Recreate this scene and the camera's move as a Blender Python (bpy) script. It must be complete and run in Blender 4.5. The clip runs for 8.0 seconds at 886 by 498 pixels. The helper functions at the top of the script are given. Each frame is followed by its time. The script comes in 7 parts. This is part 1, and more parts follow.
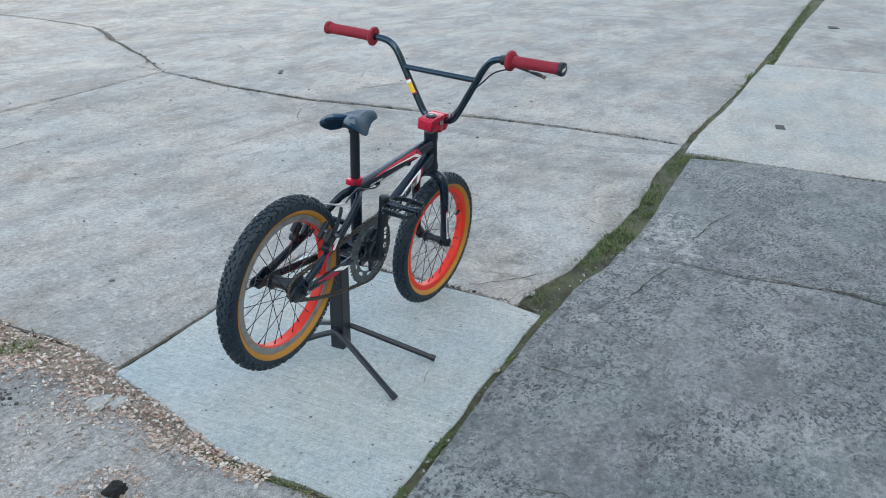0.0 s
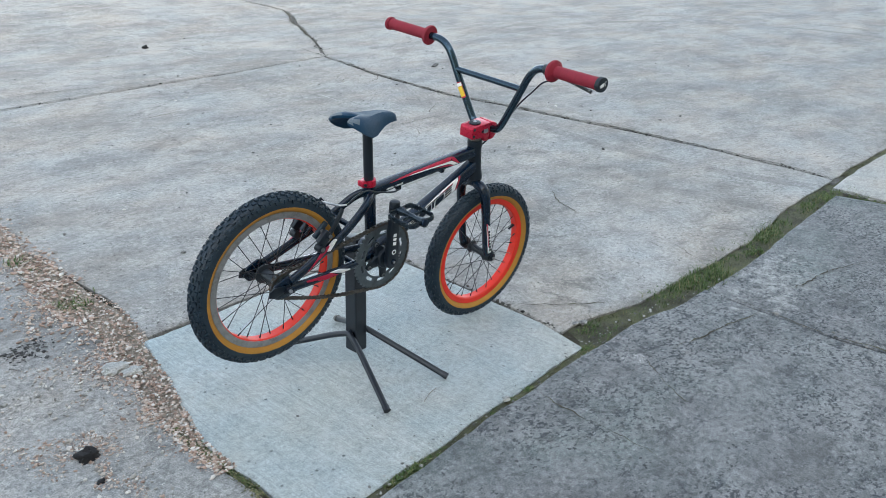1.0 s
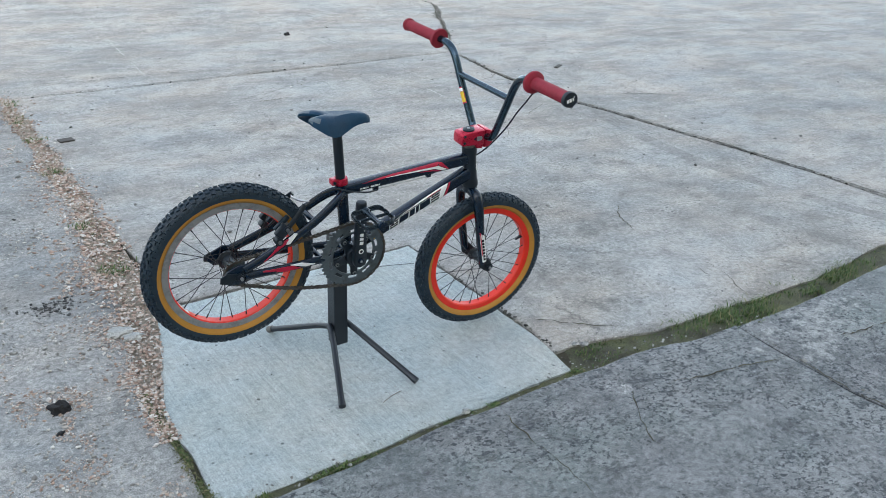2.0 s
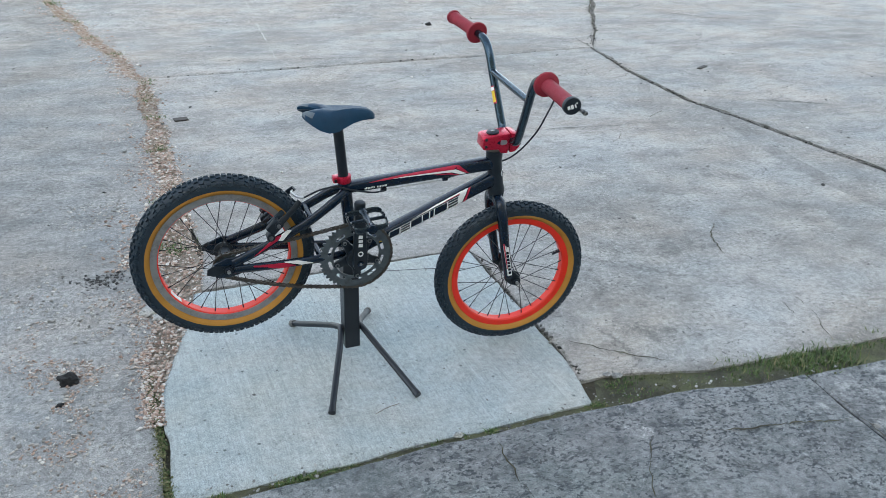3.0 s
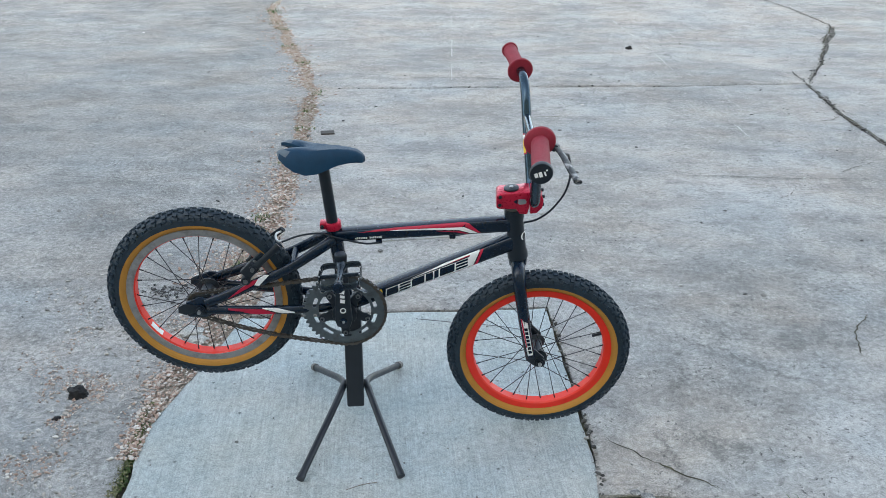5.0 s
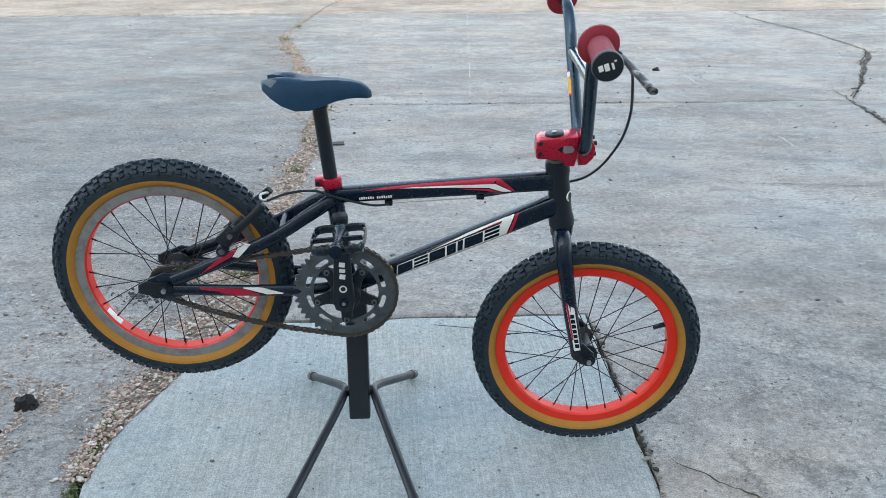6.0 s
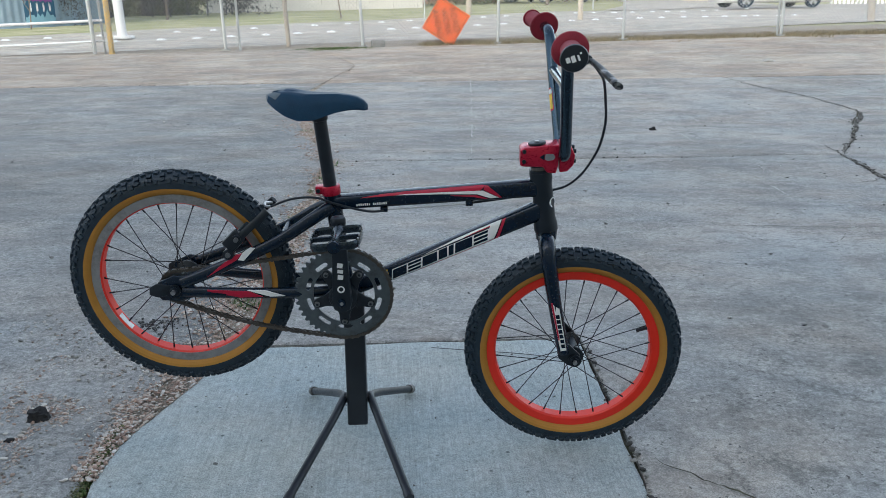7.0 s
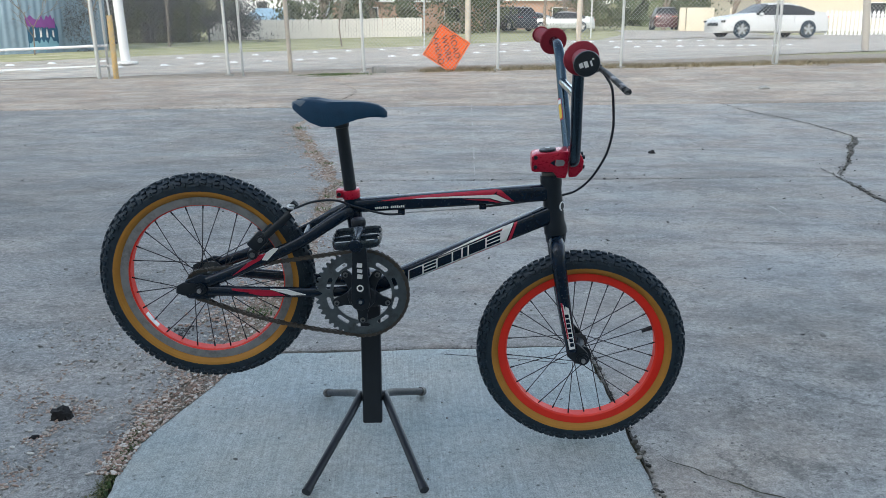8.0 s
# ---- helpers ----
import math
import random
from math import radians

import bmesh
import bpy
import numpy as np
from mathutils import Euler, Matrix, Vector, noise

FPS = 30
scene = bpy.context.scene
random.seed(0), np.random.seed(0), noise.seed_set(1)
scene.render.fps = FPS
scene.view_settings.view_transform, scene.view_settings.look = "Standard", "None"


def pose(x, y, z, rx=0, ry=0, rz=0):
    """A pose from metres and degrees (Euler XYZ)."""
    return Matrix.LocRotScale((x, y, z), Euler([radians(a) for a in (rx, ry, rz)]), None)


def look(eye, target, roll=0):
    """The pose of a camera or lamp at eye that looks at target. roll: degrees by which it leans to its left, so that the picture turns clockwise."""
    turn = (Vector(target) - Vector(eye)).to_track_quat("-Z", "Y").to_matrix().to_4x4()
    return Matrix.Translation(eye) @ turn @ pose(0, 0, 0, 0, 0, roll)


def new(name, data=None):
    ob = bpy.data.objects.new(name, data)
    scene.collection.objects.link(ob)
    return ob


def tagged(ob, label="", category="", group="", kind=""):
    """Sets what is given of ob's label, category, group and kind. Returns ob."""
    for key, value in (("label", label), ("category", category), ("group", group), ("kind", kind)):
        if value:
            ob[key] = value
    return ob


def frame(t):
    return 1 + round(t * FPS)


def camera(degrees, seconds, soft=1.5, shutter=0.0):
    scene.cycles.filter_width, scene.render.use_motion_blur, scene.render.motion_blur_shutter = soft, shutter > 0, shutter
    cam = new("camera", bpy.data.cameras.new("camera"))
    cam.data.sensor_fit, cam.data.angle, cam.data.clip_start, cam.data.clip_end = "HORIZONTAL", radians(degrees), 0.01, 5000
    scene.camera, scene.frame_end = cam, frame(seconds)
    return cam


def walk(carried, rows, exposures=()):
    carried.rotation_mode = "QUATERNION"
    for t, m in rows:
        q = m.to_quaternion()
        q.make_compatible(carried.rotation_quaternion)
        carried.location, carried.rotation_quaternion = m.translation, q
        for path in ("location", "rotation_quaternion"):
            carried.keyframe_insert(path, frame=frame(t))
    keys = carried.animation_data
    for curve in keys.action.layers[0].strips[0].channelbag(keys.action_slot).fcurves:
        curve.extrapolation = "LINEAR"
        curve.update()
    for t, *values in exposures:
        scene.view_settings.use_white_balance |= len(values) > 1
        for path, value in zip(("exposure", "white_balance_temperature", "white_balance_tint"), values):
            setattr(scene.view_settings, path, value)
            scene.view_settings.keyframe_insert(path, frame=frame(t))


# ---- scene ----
cam = camera(55.9, 8.0, soft=0.8)
PATH = [
    (0, (-1.91, -1.262, 1.363), (-0.256, -0.469, 0.567), 1.0),
    (0.5, (-1.75, -1.446, 1.357), (-0.223, -0.449, 0.535), 1.7),
    (1, (-1.515, -1.616, 1.369), (-0.122, -0.435, 0.554), 2.2),
    (1.5, (-1.312, -1.845, 1.388), (-0.071, -0.511, 0.564), 2.4),
    (1.7, (-1.227, -1.928, 1.414), (-0.046, -0.543, 0.585), 2.6),
    (2.8, (-0.655, -2.033, 1.407), (0.114, -0.406, 0.534), 1.4),
    (3, (-0.586, -2.067, 1.402), (0.118, -0.41, 0.53), 1.6),
    (3.5, (-0.385, -2.086, 1.4), (0.167, -0.371, 0.531), 1.5),
    (4, (-0.18, -1.979, 1.396), (0.237, -0.221, 0.539), 1.4),
    (4.5, (-0.016, -1.989, 1.422), (0.234, -0.196, 0.572), 1.1),
    (4.7, (0.042, -1.972, 1.425), (0.238, -0.174, 0.57), 0.8),
    (5.8, (0.1, -1.623, 1.145), (0.218, 0.215, 0.364), 0.4),
    (6, (0.083, -1.603, 1.07), (0.199, 0.253, 0.336), 0.2),
    (6.4, (0.066, -1.686, 0.955), (0.173, 0.203, 0.305), -0.5),
    (6.5, (0.066, -1.699, 0.945), (0.178, 0.196, 0.315), -0.3),
    (7, (0.107, -1.751, 0.974), (0.207, 0.165, 0.407), -0.3),
    (7.5, (0.066, -1.848, 0.949), (0.17, 0.079, 0.425), -0.2),
    (8, (0.066, -1.84, 0.944), (0.173, 0.092, 0.44), -0.0),
]
EXPOSURES = [(0.0, 1.45, 6700, 5), (4.5, 1.42, 6600, 5), (6.0, 1.45, 6600, 5), (6.5, 1.2, 6500, 5), (7.0, 0.83, 6300, 5), (8.0, 0.8, 6230, 5)]
SKY, SUN = 0.22, 0.85
BIKE_LEAN, BIKE_YAW, STEER_DEG, BAR_ROLL = 4.32, -2.55, -3.0, -1.75

walk(cam, [(t, look(eye, target, roll)) for t, eye, target, roll in PATH], exposures=EXPOSURES)

# ---- light ----
world = bpy.data.worlds.new("world")
scene.world = world
world.use_nodes = True
wn = world.node_tree
sky = wn.nodes.new("ShaderNodeTexSky")
sky.sky_type, sky.sun_disc = "NISHITA", False
sky.sun_elevation, sky.sun_rotation = radians(26), radians(-151)
sky.air_density, sky.dust_density, sky.ozone_density = 1.0, 2.0, 1.0
wn.nodes["Background"].inputs["Strength"].default_value = SKY
haze = wn.nodes.new("ShaderNodeHueSaturation")
haze.inputs["Saturation"].default_value = 0.54
wn.links.new(sky.outputs[0], haze.inputs["Color"])
wn.links.new(haze.outputs[0], wn.nodes["Background"].inputs["Color"])
sun = new("sun", bpy.data.lights.new("sun", "SUN"))
sun.data.energy, sun.data.angle, sun.data.color = SUN, radians(25), (1.0, 0.90, 0.76)
sun.matrix_world = look((-5, -9, 5.02), (0, 0, 0))


# ---- materials ----
def fresh(name):
    m = bpy.data.materials.new(name)
    m.use_nodes = True
    return m, m.node_tree, m.node_tree.nodes["Principled BSDF"]


def node(nt, kind, **inputs):
    n = nt.nodes.new(kind)
    for k, v in inputs.items():
        n.inputs[k.replace("_", " ")].default_value = v
    return n


def noise_tex(nt, vec, scale, detail=4.0, rough=0.55, stretch=None):
    if stretch:
        mp = nt.nodes.new("ShaderNodeMapping")
        mp.inputs["Scale"].default_value = stretch[:3]
        if len(stretch) > 3:
            mp.inputs["Rotation"].default_value = (0, 0, stretch[3])
        nt.links.new(vec, mp.inputs["Vector"])
        vec = mp.outputs[0]
    n = node(nt, "ShaderNodeTexNoise", Scale=scale, Detail=detail, Roughness=rough)
    nt.links.new(vec, n.inputs["Vector"])
    return n.outputs["Fac"]


def ramp(nt, fac, stops):
    r = nt.nodes.new("ShaderNodeValToRGB")
    e = r.color_ramp.elements
    while len(e) < len(stops):
        e.new(0.5)
    for el, (p, c) in zip(e, stops):
        el.position = p
        el.color = (*c, 1) if not isinstance(c, (int, float)) else (c, c, c, 1)
    nt.links.new(fac, r.inputs["Fac"])
    return r.outputs["Color"]


def mix(nt, fac, a, b, how="MIX"):
    m = nt.nodes.new("ShaderNodeMix")
    m.data_type, m.blend_type = "RGBA", how
    for v, i in ((fac, 0), (a, 6), (b, 7)):
        if isinstance(v, (int, float)):
            m.inputs[i].default_value = v
        elif isinstance(v, tuple):
            m.inputs[i].default_value = (*v, 1)
        else:
            nt.links.new(v, m.inputs[i])
    return m.outputs[2]


def bump(nt, bsdf, height, strength, dist=0.01):
    b = node(nt, "ShaderNodeBump", Strength=strength, Distance=dist)
    nt.links.new(height, b.inputs["Height"])
    nt.links.new(b.outputs[0], bsdf.inputs["Normal"])


def coords(nt):
    return nt.nodes.new("ShaderNodeTexCoord").outputs["Object"]


def plain(name, col, rough=0.5, metal=0.0, coat=0.0, var=0.25, scale=40.0, relief=0.1, dirt=None):
    """Paint, rubber, metal or plastic, with slight change of tone and gloss and, if given, patches of dirt."""
    m, nt, b = fresh(name)
    v = coords(nt)
    n1 = noise_tex(nt, v, scale, 5)
    n2 = noise_tex(nt, v, scale * 7, 3)
    lo = tuple(c * (1 - var) for c in col)
    hi = tuple(min(1, c * (1 + var)) for c in col)
    c = mix(nt, n1, lo, hi)
    if dirt:
        dcol, lo_at, hi_at = dirt
        c = mix(nt, ramp(nt, noise_tex(nt, v, scale * 0.7, 8, 0.7), [(lo_at, 0.0), (hi_at, 1.0)]), c, dcol)
    nt.links.new(c, b.inputs["Base Color"])
    nt.links.new(ramp(nt, n2, [(0.3, max(0.02, rough - 0.08)), (0.7, min(1, rough + 0.1))]), b.inputs["Roughness"])
    b.inputs["Metallic"].default_value = metal
    b.inputs["Coat Weight"].default_value = coat
    b.inputs["Coat Roughness"].default_value = 0.12
    if relief:
        bump(nt, b, n2, relief, 0.002)
    return m


def times(nt, a, k):
    n = nt.nodes.new("ShaderNodeMath")
    n.operation = "MULTIPLY"
    nt.links.new(a, n.inputs[0])
    if isinstance(k, (int, float)):
        n.inputs[1].default_value = k
    else:
        nt.links.new(k, n.inputs[1])
    return n.outputs[0]


def patch(nt, v, x, y, rx, ry, turn=0.0, rag=2.2, freq=8.0):
    """A ragged patch round one spot of the ground, 1 inside and 0 outside."""
    mp = nt.nodes.new("ShaderNodeMapping")
    mp.vector_type = "TEXTURE"
    mp.inputs["Location"].default_value = (x, y, 0)
    mp.inputs["Rotation"].default_value = (0, 0, turn)
    mp.inputs["Scale"].default_value = (rx, ry, 1)
    nt.links.new(v, mp.inputs["Vector"])
    d = nt.nodes.new("ShaderNodeVectorMath")
    d.operation = "LENGTH"
    nt.links.new(mp.outputs[0], d.inputs[0])
    n = noise_tex(nt, v, freq, 10, 0.75)
    s = nt.nodes.new("ShaderNodeMath")
    s.operation = "MULTIPLY_ADD"
    nt.links.new(n, s.inputs[0])
    s.inputs[1].default_value = rag * 4
    nt.links.new(d.outputs["Value"], s.inputs[2])
    mid = rag * 2
    r = nt.nodes.new("ShaderNodeMapRange")
    r.inputs["From Min"].default_value, r.inputs["From Max"].default_value = mid + 0.45, mid + 1.0
    r.inputs["To Min"].default_value, r.inputs["To Max"].default_value = 1.0, 0.0
    nt.links.new(s.outputs[0], r.inputs["Value"])
    return r.outputs[0]


def tyre_arc(nt, v, x, y, radius, width):
    """A skid mark: part of a circle, broken and faded."""
    mp = nt.nodes.new("ShaderNodeMapping")
    mp.vector_type = "TEXTURE"
    mp.inputs["Location"].default_value = (x, y, 0)
    mp.inputs["Scale"].default_value = (1, 1, 1e6)
    nt.links.new(v, mp.inputs["Vector"])
    d = nt.nodes.new("ShaderNodeVectorMath")
    d.operation = "LENGTH"
    nt.links.new(mp.outputs[0], d.inputs[0])
    a = nt.nodes.new("ShaderNodeMath")
    a.operation = "COMPARE"
    nt.links.new(d.outputs["Value"], a.inputs[0])
    a.inputs[1].default_value, a.inputs[2].default_value = radius, width
    return times(nt, a.outputs[0], ramp(nt, noise_tex(nt, v, 1.3, 8, 0.7), [(0.42, 0.0), (0.6, 1.0)]))


def concrete(name, lo, mid, hi, stain, stain_amt=0.5, streak=0.2, angle=0.0, pits=0.5, blot=0.5, relief=0.25, fine=0.19, grain=0.33, scaly=0.0, broom=0.0, marks=(), skids=(), specks=0.0, hairs=0.0, drag=0.0, cool=(0.93, 0.985, 1.03), warm=(1.07, 1.01, 0.96)):
    """Worn concrete: broad blotches, drag smears, sand grain, dark pits, flaking skin, broom lines, single stains and
    pale patches.
    """
    m, nt, b = fresh(name)
    v = coords(nt)
    broad = noise_tex(nt, v, 0.5, 6, 0.6)
    mids = noise_tex(nt, v, 3.2, 8, 0.62)
    fines = noise_tex(nt, v, 55.0, 8, 0.78)
    grains = noise_tex(nt, v, 260.0, 3, 0.8)
    c = ramp(nt, mids, [(0.40, lo), (0.5, mid), (0.60, hi)])
    c = mix(nt, blot, c, ramp(nt, broad, [(0.40, lo), (0.5, mid), (0.60, hi)]))
    c = mix(nt, times(nt, ramp(nt, noise_tex(nt, v, 1.5, 14, 0.78), [(0.51, 0.0), (0.62, 1.0)]), stain_amt), c, stain)
    if drag:
        broadly = noise_tex(nt, v, 1.5, 8, 0.64, (0.70, 1.25, 1.0, angle))
        narrow = noise_tex(nt, v, 3.6, 9, 0.70, (0.62, 1.35, 1.0, angle + 0.5))
        c = mix(nt, drag, c, ramp(nt, broadly, [(0.40, tuple(x * 0.72 for x in lo)), (0.5, mid), (0.60, tuple(x * 1.12 for x in hi))]))
        c = mix(nt, times(nt, ramp(nt, narrow, [(0.535, 0.0), (0.62, 1.0)]), drag * 0.9), c, tuple(x * 0.62 for x in lo))
        c = mix(nt, times(nt, ramp(nt, narrow, [(0.38, 1.0), (0.455, 0.0)]), drag * 0.6), c, tuple(x * 1.18 for x in hi))
    smear = noise_tex(nt, v, 5.5, 14, 0.82, (1.0, 1.3, 1.0, angle + 0.6))
    where = ramp(nt, noise_tex(nt, v, 1.9, 4, 0.6), [(0.48, 0.0), (0.62, 1.0)])
    c = mix(nt, times(nt, times(nt, ramp(nt, smear, [(0.52, 0.0), (0.60, 1.0)]), where), stain_amt), c, tuple(x * 0.8 for x in stain))
    if streak:
        st = noise_tex(nt, v, 2.6, 8, 0.66, (1.0, 2.4, 1.0, angle))
        c = mix(nt, streak, c, ramp(nt, st, [(0.40, 0.12), (0.50, 0.48), (0.60, 0.74)]), "OVERLAY")
    tint = noise_tex(nt, v, 1.7, 6, 0.6, (1.0, 1.4, 1.0, angle))
    c = mix(nt, 1.0, c, ramp(nt, tint, [(0.36, cool), (0.5, (1.0, 1.0, 1.0)), (0.64, warm)]), "MULTIPLY")
    height = mix(nt, 0.5, fines, grains)
    if scaly:
        region = ramp(nt, noise_tex(nt, v, 1.7, 6, 0.65), [(0.41, 0.2), (0.53, 1.0)])
        other = ramp(nt, noise_tex(nt, v, 2.3, 8, 0.7, (1.0, 1.0, 1.0, 2.0)), [(0.48, 0.0), (0.60, 1.0)])
        scab = noise_tex(nt, v, 16.0, 8, 0.74, (1.0, 1.5, 1.0, angle))
        hole = noise_tex(nt, v, 68.0, 3, 0.65, (1.0, 1.3, 1.0, angle))
        fleck = noise_tex(nt, v, 75.0, 2, 0.6)
        c = mix(nt, times(nt, other, scaly * 0.40), c, tuple(x * 1.1 for x in hi))
        c = mix(nt, times(nt, times(nt, ramp(nt, scab, [(0.41, 1.0), (0.46, 0.0)]), region), scaly * 0.70), c, (lo[0] * 0.55, lo[1] * 0.60, lo[2] * 0.64))
        c = mix(nt, times(nt, ramp(nt, scab, [(0.565, 0.0), (0.60, 1.0)]), scaly * 0.30), c, tuple(x * 1.2 for x in hi))
        c = mix(nt, times(nt, times(nt, ramp(nt, hole, [(0.425, 1.0), (0.450, 0.0)]), region), scaly * 0.75), c, (lo[0] * 0.38, lo[1] * 0.42, lo[2] * 0.46))
        c = mix(nt, times(nt, times(nt, ramp(nt, fleck, [(0.64, 0.0), (0.68, 1.0)]), region), scaly * 0.55), c, tuple(x * 1.35 for x in hi))
        height = mix(nt, 0.6, height, mix(nt, 0.5, scab, hole))
    if specks:
        dots = noise_tex(nt, v, 70.0, 2, 0.6)
        spots = ramp(nt, noise_tex(nt, v, 5.0, 6, 0.7), [(0.45, 0.15), (0.58, 1.0)])
        c = mix(nt, times(nt, times(nt, ramp(nt, dots, [(0.355, 1.0), (0.385, 0.0)]), spots), specks), c, tuple(x * 0.45 for x in lo))
        c = mix(nt, times(nt, times(nt, ramp(nt, dots, [(0.63, 0.0), (0.66, 1.0)]), spots), specks * 0.7), c, tuple(x * 1.25 for x in hi))
        dust = noise_tex(nt, v, 11.0, 9, 0.74, (1.0, 1.15, 1.0, angle + 0.3))
        c = mix(nt, times(nt, ramp(nt, dust, [(0.40, 1.0), (0.455, 0.0)]), specks * 0.5), c, tuple(x * 0.72 for x in lo))
        c = mix(nt, times(nt, ramp(nt, dust, [(0.545, 0.0), (0.60, 1.0)]), specks * 0.4), c, tuple(x * 1.08 for x in hi))
        height = mix(nt, 0.4, height, dust)
    if hairs:
        warp = nt.nodes.new("ShaderNodeVectorMath")
        warp.operation = "MULTIPLY_ADD"
        wob = node(nt, "ShaderNodeTexNoise", Scale=4.0, Detail=6.0, Roughness=0.65)
        nt.links.new(v, wob.inputs["Vector"])
        nt.links.new(wob.outputs["Color"], warp.inputs[0])
        warp.inputs[1].default_value = (0.35, 0.35, 0.0)
        nt.links.new(v, warp.inputs[2])
        net = node(nt, "ShaderNodeTexVoronoi", Scale=0.75)
        net.feature = "DISTANCE_TO_EDGE"
        nt.links.new(warp.outputs[0], net.inputs["Vector"])
        some = ramp(nt, noise_tex(nt, v, 1.4, 5, 0.6), [(0.50, 0.0), (0.56, 1.0)])
        c = mix(nt, times(nt, times(nt, ramp(nt, net.outputs["Distance"], [(0.0014, 1.0), (0.0040, 0.0)]), some), hairs), c, tuple(x * 0.35 for x in lo))
    if broom:
        br = noise_tex(nt, v, 1.0, 6, 0.75, (170.0, 5.0, 1.0, 0.05))
        c = mix(nt, broom, c, ramp(nt, br, [(0.35, 0.2), (0.65, 0.8)]), "OVERLAY")
        height = mix(nt, 0.5, height, br)
    for x, y, rx, ry, turn, amt, tone in marks:
        worn = ramp(nt, noise_tex(nt, v, 21.0, 12, 0.84), [(0.47, 0.1), (0.53, 1.0)])
        c = mix(nt, times(nt, times(nt, patch(nt, v, x, y, rx, ry, turn), worn), amt), c, tone)
    for x, y, rad, w, amt in skids:
        c = mix(nt, times(nt, tyre_arc(nt, v, x, y, rad, w), amt), c, tuple(x * 0.6 for x in lo))
    c = mix(nt, fine, c, ramp(nt, fines, [(0.43, 0.1), (0.57, 0.9)]), "OVERLAY")
    c = mix(nt, grain, c, ramp(nt, grains, [(0.42, 0.1), (0.58, 0.9)]), "OVERLAY")
    vo = node(nt, "ShaderNodeTexVoronoi", Scale=24.0)
    nt.links.new(v, vo.inputs["Vector"])
    gate = ramp(nt, noise_tex(nt, v, 8.0, 2), [(0.5, 0.0), (0.6, 1.0)])
    c = mix(nt, times(nt, times(nt, ramp(nt, vo.outputs["Distance"], [(0.06, 1.0), (0.15, 0.0)]), gate), pits), c, tuple(x * 0.35 for x in lo))
    nt.links.new(c, b.inputs["Base Color"])
    nt.links.new(ramp(nt, mids, [(0.3, 0.68), (0.7, 0.9)]), b.inputs["Roughness"])
    b.inputs["Specular IOR Level"].default_value = 0.35
    bump(nt, b, height, relief, 0.005)
    return m


DIRT = (0.15, 0.15, 0.142)
LOT_MARKS = [(2.02, 1.01, 0.20, 0.09, -0.9, 0.6, (0.22, 0.225, 0.225)), (2.12, 0.92, 0.16, 0.07, -0.8, 0.6, DIRT), (2.52, 0.89, 0.10, 0.05, -1.1, 0.7, (0.2, 0.205, 0.21)), (1.58, 0.35, 0.2, 0.12, 0.2, 0.45, (0.2, 0.205, 0.21)), (0.50, 3.1, 0.5, 0.14, 0.05, 0.4, (0.22, 0.205, 0.185)), (0.65, 5.0, 1.6, 0.10, 0.32, 0.5, (0.22, 0.22, 0.22)), (1.15, 0.41, 0.14, 0.07, 0.5, 0.55, DIRT), (0.96, -0.22, 0.11, 0.06, -0.6, 0.75, DIRT), (1.42, 0.30, 0.16, 0.09, 0.2, 0.6, DIRT), (1.2, 0.2, 0.35, 0.2, -0.2, 0.25, DIRT),
             (3.4, 1.84, 0.28, 0.03, -0.52, 0.7, DIRT), (1.45, 1.9, 0.25, 0.03, -0.3, 0.45, DIRT), (2.46, 1.71, 0.2, 0.025, -0.1, 0.4, DIRT), (1.55, 0.75, 0.3, 0.16, 0.4, 0.3, DIRT),
             (2.2, 0.6, 0.5, 0.22, 0.1, 0.3, DIRT), (0.5, 1.6, 0.5, 0.25, 0.3, 0.25, (0.46, 0.46, 0.44)), (1.9, -0.15, 0.35, 0.12, 0.2, 0.3, (0.46, 0.46, 0.44)), (2.3, 2.9, 0.6, 0.3, 0.2, 0.3, (0.46, 0.46, 0.44))]
DARK_MARKS = [(0.616, -0.612, 0.034, 0.028, 0.0, 0.95, (0.52, 0.52, 0.51)), (0.80, -0.90, 0.20, 0.12, 0.4, 0.5, (0.27, 0.275, 0.275)), (0.62, -1.25, 0.25, 0.14, -0.3, 0.45, (0.27, 0.275, 0.275)), (1.52, -0.71, 0.26, 0.13, 0.25, 0.9, (0.33, 0.335, 0.33)), (0.02, -0.78, 0.2, 0.11, 0.1, 0.35, (0.30, 0.305, 0.30)), (0.3, -0.86, 0.1, 0.08, 0.0, 0.4, (0.055, 0.057, 0.06)),
              (0.2, -1.32, 0.16, 0.12, 0.3, 0.5, (0.31, 0.315, 0.31)), (0.48, -1.22, 0.12, 0.10, 0.0, 0.5, (0.055, 0.057, 0.06)), (-0.05, -1.05, 0.2, 0.1, 0.5, 0.5, (0.05, 0.052, 0.055)),
              (0.0, -1.5, 0.25, 0.12, 0.1, 0.45, (0.3, 0.305, 0.3)), (1.6, -0.95, 0.3, 0.1, 0.2, 0.35, (0.07, 0.072, 0.076))]
CONC = concrete("lot concrete", (0.243, 0.238, 0.229), (0.325, 0.318, 0.305), (0.402, 0.393, 0.376), (0.205, 0.197, 0.184), 0.45, 0.10, 0.12, fine=0.21, grain=0.30, specks=1.0, hairs=0.6, drag=0.36, marks=LOT_MARKS, skids=[(5.37, 0.55, 2.79, 0.05, 0.5), (5.37, 0.55, 2.79 + 0.45, 0.04, 0.35)])
